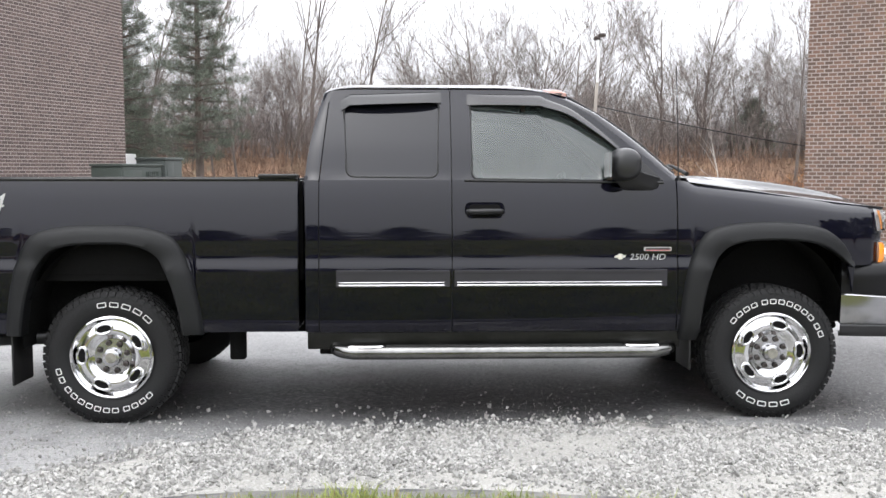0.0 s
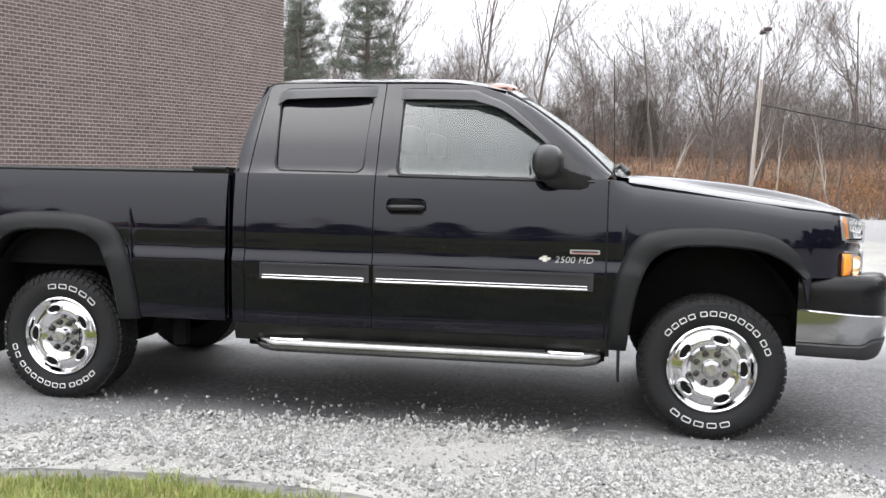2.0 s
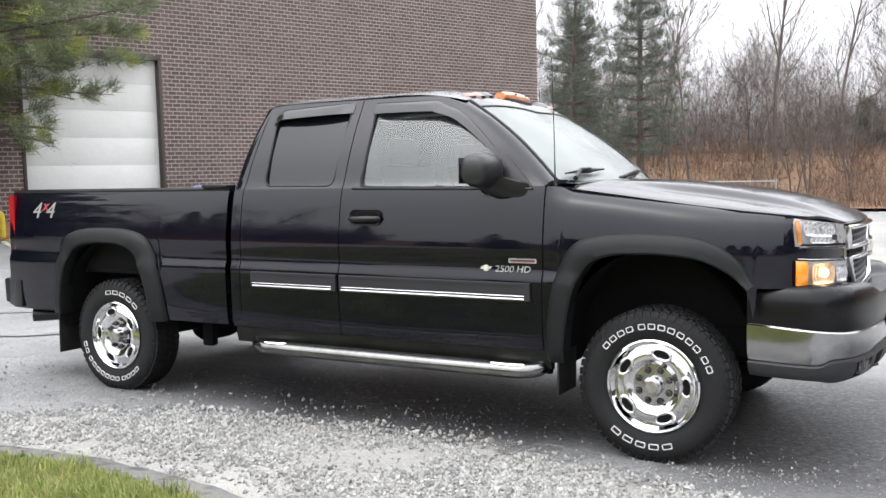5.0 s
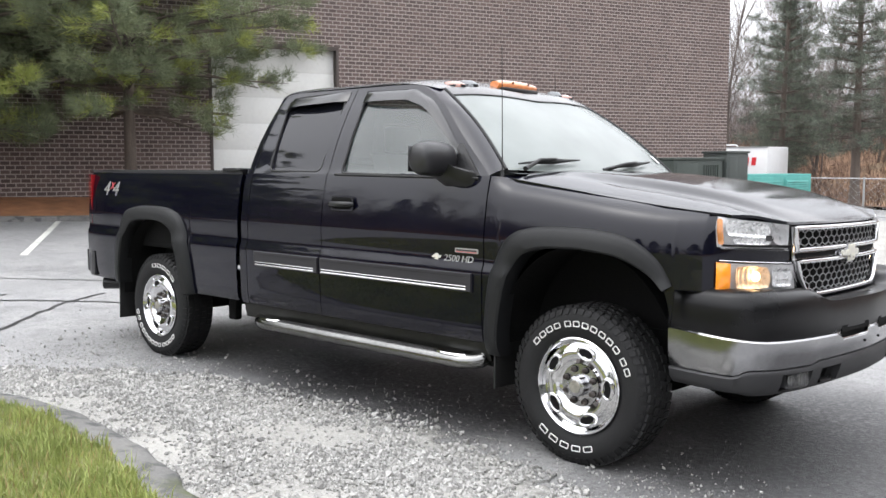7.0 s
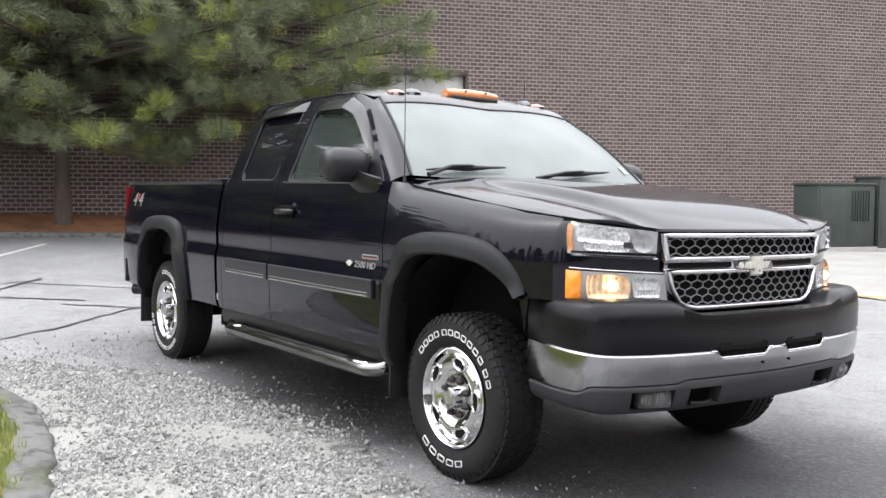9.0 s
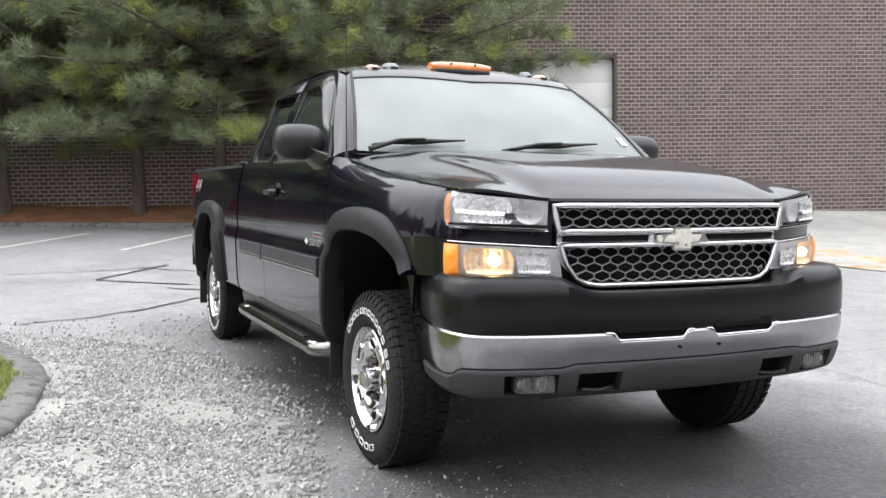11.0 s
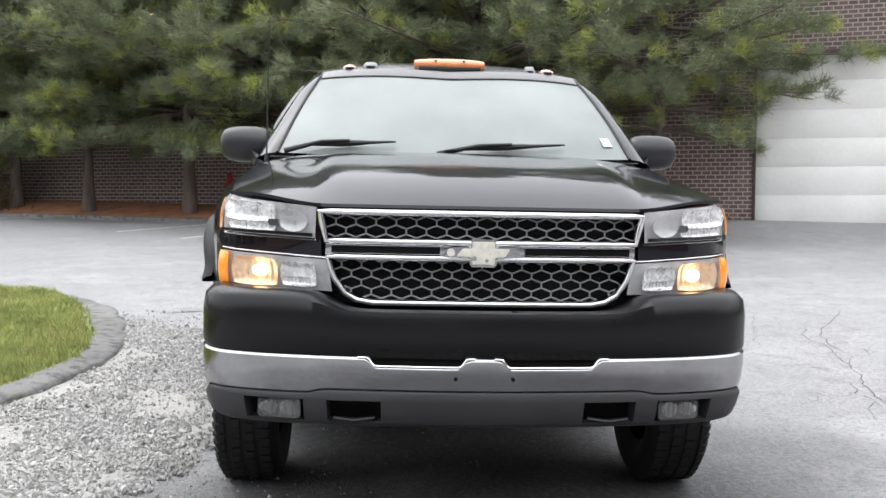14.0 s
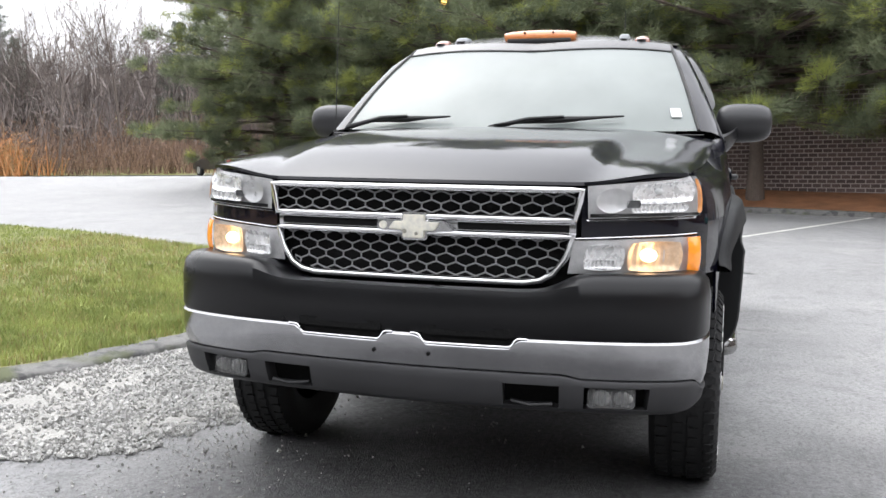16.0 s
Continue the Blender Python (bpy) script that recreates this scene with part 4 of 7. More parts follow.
brush("undergrowth", 16000, lambda r: (r.uniform(-26, 60), 42.5 + 13 * r.random() ** 1.2), 3.0, BRUSH, "tangled brown leafless brush under the bare trees", 0.04, 5)
brush("undergrowth_west", 11000, lambda r: (lambda a, b: (-28 - 58 * a - 0.43 * b, -38 + 27 * a - 0.9 * b))(r.random(), 22 * r.random() ** 1.4), 4.2, BRUSH, "brown leafless brush along the far road", 0.06)
brush("far_woods", 9000, lambda r: (lambda a, b: (-34 - 62 * a - 0.43 * b, -46 + 29 * a - 0.9 * b))(r.random(), 40 * r.random()), 11, GREYTWIG, "grey leafless woods on the far hill", 0.14)
brush("north_woods", 15000, lambda r: (r.uniform(-30, 70), 54 + 18 * r.random()), 8.5, GREYTWIG, "grey leafless woods behind the lot", 0.045, 7)
for x, y, k in ((-70, -34, 0.7), (-61, -42, 0.8), (-82, -40, 0.75), (-52, -50, 0.65), (-76, -28, 0.6)):
    copy_thing(pe, pose(x, y, height(x, y), 0, 0, 37 * x) @ Matrix.Diagonal((k, k, k, 1)))
brush("bed_shrub", 1500, lambda r: plan(-17.4 + r.gauss(0, 0.42), 14.75 + r.gauss(0, 0.22)), 1.9, LITTERTWIG, "dense brown shrub in the mulch bed between pines", 0.03, 5)
brush("rust_shrub", 4500, lambda r: (-31 + r.gauss(0, 2.2), -37 + r.gauss(0, 1.6)), 3.0, RUSTLEAF, "rust-orange leafy shrub beside the road", 0.075)
brush("rust_brush", 2600, lambda r: (10 + r.uniform(-7, 22), 43.4 + r.uniform(0, 6)), 2.0, RUSTLEAF, "faded orange bushes at the woods edge", 0.07)


# ---- things round the lot ----
def leaning_pole():
    t = thing("utility_pole", "weathered leaning wooden pole at the woods edge", "pole")
    x, y = 6.07, 25.6
    z = height(x, y)
    part("pole", tube([(0, 0, -0.3), (0.1, 0, 2.4), (0.24, 0, 4.9)], [0.075, 0.065, 0.055], 12), POLEWOOD, t)
    part("mast", tube([(0.235, 0, 4.7), (0.30, 0, 6.3)], [0.045, 0.04], 10), SIGNWHITE, t, "pale upper mast")
    for a in (-0.35, 0.35):
        part("lamp_arm", tube([(0.29, 0, 6.1), (0.3, a * 0.6, 6.35), (0.3, a, 6.42)], 0.018, 6), GALV, t)
        part("lamp_head", rbox(0.18, 0.42, a - 0.12, a + 0.16, 6.38, 6.5, 0.03), BROWNSTEEL, t)
    t.matrix_world = pose(x, y, z)


leaning_pole()
WIRE = ((6.15, 25.6, 3.6), (22, 30.5, 1.75))
wire = [(WIRE[0][0] + (WIRE[1][0] - WIRE[0][0]) * k / 14, WIRE[0][1] + (WIRE[1][1] - WIRE[0][1]) * k / 14, WIRE[0][2] + (WIRE[1][2] - WIRE[0][2]) * k / 14 - 0.3 * math.sin(math.pi * k / 14)) for k in range(15)]
tagged(part("cable", tube(wire, 0.02, 6), CABLE), "sagging black overhead cable before the woods", "cable")


def hydrant():
    x, y = -18.65, -4.45
    t = thing("standpipe", "red painted standpipe in the mulch bed", "pipe", m=pose(x, y, height(x, y) + 0.04))
    part("barrel", tube([(0, 0, 0), (0, 0, 0.06), (0, 0, 0.07), (0, 0, 0.7), (0, 0, 0.72), (0, 0, 0.85)], [0.13, 0.13, 0.085, 0.085, 0.1, 0.05], 16), REDPAINT, t)
    for a in (-1, 1):
        part("outlet", tube([(0, 0, 0.55), (0, 0.15 * a, 0.55)], 0.045, 12), REDPAINT, t)


hydrant()


def pipe_guard():
    x, y = -12.97, 6.2
    t = thing("pipe_guard", "bent yellow steel pipe guard beside the overhead door", "bollard", m=pose(x, y, height(x, y), 0, 0, 70))
    part("pipe", tube(smoothline([(0, 0, -0.1), (0, 0, 0.42), (-0.05, 0, 0.53), (-0.16, 0, 0.57), (-0.5, 0, 0.57), (-0.56, 0.1, 0.57)], 5), 0.055, 14), YELLOW, t)
    part("base_plate", rbox(-0.12, 0.12, -0.12, 0.12, -0.01, 0.02, 0.005), YELLOW, t)


pipe_guard()


def cabinet(name, s, d, w, dep, h, m, label, louvres=0, top=None):
    x, y = plan(s, d)
    t = thing(name, label, "utility box", m=Matrix.Translation((x, y, height(x, y))) @ wall_m)
    part("plinth", rbox(-0.06, w + 0.06, -dep - 0.06, 0.06, -0.2, 0.08, 0.01), CONCRETE, t, "concrete pad")
    part("body", rbox(0, w, -dep, 0, 0.08, h, 0.02), m, t)
    part("lid", rbox(-0.03, w + 0.03, -dep - 0.03, 0.03, h, h + 0.06, 0.015), top or m, t)
    for k in range(louvres):
        part("louvre", rbox(w * (0.60 + 0.33 * k / louvres), w * (0.60 + 0.33 * k / louvres) + 0.03, 0.0, 0.03, h * 0.45, h - 0.12, 0.004), m, t)
    part("door_leaf", rbox(0.06, w * 0.48, 0.0, 0.015, 0.2, h - 0.08, 0.006), m, t)


cabinet("transformer", 12.55, 11.85, 1.58, 0.85, 1.5, GREENBOX, "dark green transformer cabinet on a concrete pad", 7)
cabinet("switch_cabinet", 14.22, 11.8, 0.72, 0.85, 1.7, GREYBOX, "grey-green steel switch cabinet beside a transformer", 0)


def generator_unit():
    """A teal louvred unit beyond the corner of the wall."""
    x, y = -7.7 - 2.2 * WALL_U.x, 24.6 - 2.2 * WALL_U.y
    z = height(x + WALL_U.x, y + WALL_U.y)
    t = thing("generator_unit", "teal louvred steel unit standing beyond the wall corner", "generator", m=Matrix.Translation((x, y, 0)) @ wall_m)
    part("housing", rbox(0, 3.4, -1.3, 0, z + 0.1, 1.04, 0.02), TEAL, t)
    part("base", rbox(0.1, 3.3, -1.2, -0.1, z - 0.15, z + 0.1, 0.01), BROWNSTEEL, t)
    for x0, x1, z0 in ((0.1, 0.7, z + 0.2), (0.85, 2.1, z + 0.2), (2.2, 3.3, z + 0.2)):
        part("access_door", rbox(x0, x1, 0.0, 0.02, z0, 0.94, 0.006), TEAL, t)
        for k in range(9):
            zz = z0 + 0.08 + (0.78 - z0) * k / 9
            part("louvre", prism([(0.018, zz), (0.05, zz), (0.022, zz + 0.05)], x0 + 0.06, x1 - 0.06, "x"), TEAL, t)


generator_unit()


def cargo_trailer():
    """A white box body parked past the corner of the wall, side on."""
    x, y = -12.4, 34.2
    z = height(x - 2, y + 1)
    t = thing("cargo_trailer", "white box trailer with red lettering parked behind the wall", "trailer", m=pose(x, y, z))
    part("body", rbox(-5.4, 0, 0, 2.2, 1.0, 2.08 - z, 0.04), SIGNWHITE, t, "white box body")
    part("edge_trim", rbox(-5.42, 0.02, -0.015, 0.02, 2.02 - z, 2.08 - z, 0.008), GALV, t)
    part("roof_rail", tube([(-3.6, 0.1, 2.10 - z), (-3.5, 0.1, 2.17 - z), (-1.5, 0.1, 2.17 - z), (-1.4, 0.1, 2.10 - z)], 0.03, 8), SIGNWHITE, t)
    part("chassis", rbox(-5.3, -0.1, 0.2, 2.0, 0.78, 1.0, 0.02), BROWNSTEEL, t)
    for wx in (-4.3, -3.4):
        for wy in (0.15, 1.85):
            part("wheel", tube([(wx, wy, 0.4), (wx, wy + 0.22, 0.4)], 0.4, 20), CABLE, t)
    for k in range(5):
        a, top = -2.05 + 0.33 * k, (0.5, 0.34, 0.5, 0.34, 0.34)[k]
        part("letter_bar", prism([(a, 1.28 - z), (a + 0.2, 1.28 - z), (a + 0.24 + 0.1 * (top - 0.34), 1.28 - z + top), (a + 0.04 + 0.1 * (top - 0.34), 1.28 - z + top)], -0.012, 0.004, "y"), SIGNRED, t)


cargo_trailer()


def fence():
    t = thing("fence", "galvanised wire fence beyond the containers", "fence")
    a, b = Vector(plan(22, 16.8)), Vector(plan(29, 13.6))
    for k in range(4):
        p = a.lerp(b, k / 3)
        part("post", tube([(p.x, p.y, height(*p) - 0.2), (p.x, p.y, height(*p) + 1.5)], 0.035, 8), GALV, t)
    for zz in (0.15, 1.45):
        part("rail", tube([(a.x, a.y, height(*a) + zz), (b.x, b.y, height(*b) + zz)], 0.02, 6), GALV, t)
    for k in range(26):
        p, q = a.lerp(b, k / 26), a.lerp(b, (k + 1) / 26)
        soup = Soup()
        for j in range(5):
            soup.limb([Vector((p.x, p.y, height(*p) + 0.15 + 0.26 * j)), Vector((q.x, q.y, height(*q) + 0.41 + 0.26 * j))], [0.003, 0.003], 3)
            soup.limb([Vector((p.x, p.y, height(*p) + 0.41 + 0.26 * j)), Vector((q.x, q.y, height(*q) + 0.15 + 0.26 * j))], [0.003, 0.003], 3)
        part("wire_mesh", soup.mesh("wire_mesh"), GALV, t)


fence()


def bin_and_bags():
    x, y = plan(6.05, 15.4)
    t = thing("waste_bin", "grey plastic wheeled bin beside the brick wall", "bin", m=Matrix.Translation((x, y, height(x, y))) @ wall_m)
    part("body", loft([[(-0.22, -0.22, 0.05), (0.22, -0.22, 0.05), (0.22, 0.22, 0.05), (-0.22, 0.22, 0.05)], [(-0.26, -0.26, 0.68), (0.26, -0.26, 0.68), (0.26, 0.26, 0.68), (-0.26, 0.26, 0.68)]]), BINGREY, t)
    part("lid", rbox(-0.28, 0.28, -0.28, 0.28, 0.68, 0.73, 0.02), BINGREY, t)
    bm = bmesh.new()
    bmesh.ops.create_icosphere(bm, subdivisions=3, radius=1)
    for v in bm.verts:
        v.co = Vector((v.co.x * 0.17, v.co.y * 0.15, 0.74 + v.co.z * 0.07)) + 0.05 * noise.noise_vector(v.co * 3)
    part("refuse_bag", bm, BAGBLUE, t, "crumpled blue and white bag on the lid")
    for a in (-0.2, 0.2):
        part("wheel", tube([(a - 0.03, -0.27, 0.09), (a + 0.03, -0.27, 0.09)], 0.09, 14), CABLE, t)


bin_and_bags()


def dark_bag():
    x, y = plan(7.0, 15.55)
    bm = bmesh.new()
    bmesh.ops.create_icosphere(bm, subdivisions=3, radius=1)
    for v in bm.verts:
        v.co = Vector((v.co.x * 0.34, v.co.y * 0.2, max(-0.02, 0.12 + v.co.z * 0.15))) + 0.06 * noise.noise_vector(v.co * 2.5)
    ob = part("refuse_sack", bm, CABLE)
    ob.matrix_world = Matrix.Translation((x, y, height(x, y) + 0.04)) @ wall_m
    tagged(ob, "dark slumped refuse sack at the foot of the wall", "sack")


dark_bag()


def wall_lamp():
    x, y = plan(-12.7, WALL_D)
    t = thing("wall_lamp", "lit amber wall lamp high on the brick wall", "lamp", m=Matrix.Translation((x, y, 5.78)) @ wall_m)
    part("housing", rbox(-0.18, 0.18, 0.0, 0.22, 0.0, 0.2, 0.03), BROWNSTEEL, t)
    part("lens", rbox(-0.12, 0.12, 0.2, 0.26, 0.0, 0.12, 0.03), LAMPGLOW, t, "glowing amber lens")


wall_lamp()


def open_gap(a, b, r, twigs=False):
    """Thins the boughs round a line, where the wall shows through them; twigs: the bare twigs there go too."""
    a, b = np.array(a), np.array(b)
    for ob in [o2 for o2 in bpy.data.objects if twigs and o2.type == "MESH" and o2.parent and o2.parent.name.startswith("pine_tree") and o2.name.startswith("trunk")]:
        m = np.array(ob.parent.matrix_world @ ob.matrix_parent_inverse @ ob.matrix_basis)
        co = np.empty(len(ob.data.vertices) * 3)
        ob.data.vertices.foreach_get("co", co)
        p = co.reshape(-1, 3) @ m[:3, :3].T + m[:3, 3]
        t = np.clip((p - a) @ (b - a) / ((b - a) @ (b - a)), 0, 1)
        near = np.nonzero(np.linalg.norm(p - (a + t[:, None] * (b - a)), axis=1) < r)[0]
        if len(near):
            bm = bmesh.new()
            bm.from_mesh(ob.data)
            bm.verts.ensure_lookup_table()
            bmesh.ops.delete(bm, geom=[bm.verts[int(i)] for i in near], context="VERTS")
            me = ob.data.copy()
            bm.to_mesh(me)
            bm.free()
            ob.data = me
    for ob in [o2 for o2 in bpy.data.objects if o2.type == "MESH" and o2.parent and o2.parent.name.startswith("pine_tree") and o2.name.startswith(("crown", "bough_tip"))]:
        m = np.array(ob.parent.matrix_world @ ob.matrix_parent_inverse @ ob.matrix_basis)
        co = np.empty(len(ob.data.vertices) * 3)
        ob.data.vertices.foreach_get("co", co)
        co = co.reshape(-1, 3)
        p = co[::3] @ m[:3, :3].T + m[:3, 3]
        t = np.clip((p - a) @ (b - a) / ((b - a) @ (b - a)), 0, 1)
        keep = np.linalg.norm(p - (a + t[:, None] * (b - a)), axis=1) > r
        if keep.all():
            continue
        left = co.reshape(-1, 3, 3)[keep].reshape(-1, 3)
        me = from_lists(ob.data.name, left.tolist(), np.arange(len(left)).reshape(-1, 3).tolist())
        me.materials.append(ob.data.materials[0])
        ob.data = me


open_gap((*plan(-12.7, WALL_D), 5.85), (5.6, 0.1, 1.2), 0.55)
for s, z in ((2.9, 1.7), (2.9, 2.5), (3.8, 1.9), (3.8, 2.7), (4.5, 2.6)):  # the white door shows below the boughs
    open_gap((*plan(s, WALL_D), z), (5.6, -0.2, 1.2), 0.5, True)


def far_car():
    t = thing("parked_car", "dark green estate car parked on the far road", "car", m=pose(-39.7, -25.5, height(-39.7, -25.5), 0, 0, 235))
    paint = mat("dark_green_car_paint", (0.012, 0.018, 0.02), 0.3, coat=1.0)
    dark = mat("dark_car_glass", (0.03, 0.035, 0.04), 0.08)
    body = [(-2.2, 0.35), (-2.25, 0.75), (-2.1, 0.92), (-1.9, 0.95), (-1.6, 1.0), (1.0, 0.95), (1.9, 0.82), (2.15, 0.68), (2.2, 0.35)]
    roof = [(-1.95, 0.93), (-1.6, 1.35), (-1.2, 1.42), (0.1, 1.42), (0.95, 0.95)]
    part("body", prism(body, -0.86, 0.86, "y", 0.06), paint, t)
    part("cabin", prism(roof, -0.72, 0.72, "y", 0.08), dark, t, "dark glazed cabin")
    part("roof", prism([(-1.55, 1.36), (-1.2, 1.44), (0.1, 1.44), (0.2, 1.39)], -0.68, 0.68, "y", 0.02), paint, t)
    for sx in (-1.35, 1.3):
        for sy in (-0.78, 0.78):
            w = part("wheel", tube([(sx, sy - 0.1, 0.32), (sx, sy + 0.1, 0.32)], 0.32, 18), CABLE, t)
            part("hubcap", tube([(sx, sy + math.copysign(0.1, sy), 0.32), (sx, sy + math.copysign(0.12, sy), 0.32)], 0.2, 14), GALV, w)
    for sy in (-0.7, 0.7):
        part("tail_lamp", rbox(-2.27, -2.2, sy - 0.12, sy + 0.12, 0.66, 0.84, 0.01), REDPAINT, t)


far_car()


# ---- the pickup truck: x forward, y to its left, z up, on the lot's slope ----
PAINT = mat("black_car_paint", (0.0021, 0.0021, 0.0070), 0.3, var=0.2, scale=2, fine=300, coat=1.0, rvar=0.04, spec=0.03)
PAINT.node_tree.nodes["Principled BSDF"].inputs["Coat IOR"].default_value = 1.46
PAINT.node_tree.nodes["Principled BSDF"].inputs["Coat Roughness"].default_value = 0.03
WETPAINT = mat("rain_beaded_black_paint", (0.0016, 0.0019, 0.0058), 0.3, var=0.2, scale=2, fine=300, coat=0.85, rvar=0.04, spec=0.03, bump=0.012, bump_scale=90)
wb = WETPAINT.node_tree.nodes["Principled BSDF"]
wb.inputs["Coat IOR"].default_value, wb.inputs["Coat Roughness"].default_value = 1.5, 0.022
WETPAINT.node_tree.links.new(wb.inputs["Normal"].links[0].from_socket, wb.inputs["Coat Normal"])
# wet black paint; its grey base colour stands in for sky mirrored by the roof
ROOFPAINT = mat("wet_sky_greyed_roof_paint", (0.022, 0.022, 0.024), 0.4, var=0.3, scale=4, fine=60, coat=0.9, rvar=0.1, spec=0.4, bump=0.08, bump_scale=120)
ROOFPAINT.node_tree.nodes["Principled BSDF"].inputs["Coat Roughness"].default_value = 0.12
ROOFPAINT.node_tree.links.new(ROOFPAINT.node_tree.nodes["Principled BSDF"].inputs["Normal"].links[0].from_socket, ROOFPAINT.node_tree.nodes["Principled BSDF"].inputs["Coat Normal"])
MIRRORSHELL = mat("grained_mirror_plastic", (0.020, 0.020, 0.022), 0.34, var=0.15, scale=6, fine=900, bump=0.08, bump_scale=1200, spec=0.5)
MOULDGREY = mat("charcoal_moulding_plastic", (0.024, 0.023, 0.028), 0.45, var=0.12, scale=6, fine=600, spec=0.5)
FLARE = mat("charcoal_textured_plastic", (0.0085, 0.009, 0.0098), 0.52, var=0.15, scale=6, fine=900, bump=0.12, bump_scale=1200, spec=0.3)
SATIN = mat("satin_black_plastic", (0.008, 0.008, 0.009), 0.36, var=0.15, scale=4, fine=400, bump=0.03, spec=0.42)
PADBLACK = mat("smooth_black_bumper_plastic", (0.0048, 0.0048, 0.0056), 0.3, var=0.15, scale=4, fine=400, bump=0.02, spec=0.3)
VALANCE = mat("grey_bumper_plastic", (0.030, 0.030, 0.032), 0.55, var=0.15, scale=4, fine=500, bump=0.06)
CHROME = mat("chrome_plate", (0.78, 0.78, 0.79), 0.06, 1.0, var=0.04, scale=5, fine=60, rvar=0.03)
BUMPCHROME = mat("dusty_bumper_chrome", (0.36, 0.36, 0.37), 0.16, 1.0, var=0.15, scale=6, fine=60, rvar=0.07)
FOGGREY = mat("hazed_fog_reflector", (0.42, 0.42, 0.41), 0.35, 0.75, var=0.75, scale=16, fine=40)
DULLCHROME = mat("weathered_chrome", (0.5, 0.5, 0.51), 0.2, 1.0, var=0.15, scale=3, fine=40, rvar=0.1)
STEPBAR = mat("dark_polished_steel", (0.22, 0.22, 0.215), 0.18, 1.0, var=0.3, scale=4, fine=40)
SMOKED = mat("smoked_visor_plastic", (0.008, 0.008, 0.009), 0.16, var=0.1, spec=0.6, rvar=0.03)
DUSTY = mat("dusty_sill_paint", (0.010, 0.010, 0.009), 0.35, var=0.6, scale=9, fine=60, spec=0.3)
RUBBER = mat("tyre_rubber", (0.010, 0.010, 0.0105), 0.72, var=0.3, scale=6, fine=90, bump=0.15, spec=0.35)
LETTER = mat("raised_white_rubber", (0.72, 0.72, 0.70), 0.7, var=0.12, scale=20, fine=90)
BLACK = mat("flat_black_underbody", (0.004, 0.004, 0.004), 0.85, var=0.3, scale=6, fine=60, bump=0.2, spec=0.2)
GUTTER = mat("black_rubber_seal", (0.01, 0.01, 0.01), 0.6, var=0.2)
SEAT = mat("grey_seat_cloth", (0.16, 0.16, 0.16), 0.9, var=0.2, fine=200, bump=0.3)
DASH = mat("grey_dashboard_vinyl", (0.10, 0.10, 0.10), 0.7, var=0.15, fine=200, bump=0.2)
TINT = mat("dark_tinted_glass", (0.009, 0.009, 0.013), 0.02, var=0.1, rvar=0.01, spec=0.46)
AMBER = mat("amber_lamp_lens", (0.75, 0.25, 0.02), 0.12, var=0.15, scale=40, rvar=0.03, coat=1.0, emit=(1.0, 0.3, 0.03), power=0.08)
AMBERDIM = mat("dull_amber_marker", (0.50, 0.19, 0.04), 0.2, var=0.25, scale=40, coat=1.0)
ROOFAMBER = mat("amber_roof_lens", (0.46, 0.17, 0.07), 0.2, var=0.25, scale=14, coat=1.0, emit=(1.0, 0.35, 0.1), power=0.08)
PINKLENS = mat("faded_amber_lens", (0.36, 0.17, 0.13), 0.2, var=0.2, scale=20, coat=1.0)
GREYLENS = mat("grey_lens_cover", (0.20, 0.21, 0.22), 0.4, var=0.1)
LITBULB = mat("lit_turn_bulb", (0.9, 0.6, 0.3), 0.4, emit=(1.0, 0.66, 0.34), power=2.6)
WARMBOWL = mat("warm_lit_reflector", (0.62, 0.50, 0.36), 0.38, 0.5, var=0.3, scale=60, emit=(1.0, 0.5, 0.22), power=0.06)
REFLECTOR = mat("silver_reflector", (0.88, 0.88, 0.89), 0.28, 0.55, var=0.2, scale=60, rvar=0.15)
LAMPSHELL = mat("grey_lamp_housing", (0.50, 0.50, 0.505), 0.3, 0.4, var=0.3, scale=12, fine=40, bump=0.12, bump_scale=22)
REDLENS = mat("red_lamp_lens", (0.45, 0.015, 0.02), 0.15, coat=1.0)
REDPAINTED = mat("red_badge_paint", (0.45, 0.06, 0.07), 0.4)
BADGEWHITE = mat("silver_white_badge", (0.38, 0.38, 0.37), 0.38, 0.4)
EMBLEM = mat("worn_cream_emblem", (0.60, 0.575, 0.48), 0.4, var=0.3, scale=30, fine=90, col2=(0.48, 0.475, 0.45))
LUGDARK = mat("rusty_lug_steel", (0.07, 0.06, 0.055), 0.4, 0.6, var=0.4, scale=60)
HUBBADGE = mat("tarnished_badge", (0.30, 0.29, 0.25), 0.4, 0.5, var=0.3, scale=40)
GRILLEGREY = mat("grey_grille_plastic", (0.20, 0.20, 0.205), 0.35, var=0.1)
STICKER = mat("white_sticker", (0.55, 0.56, 0.56), 0.6)


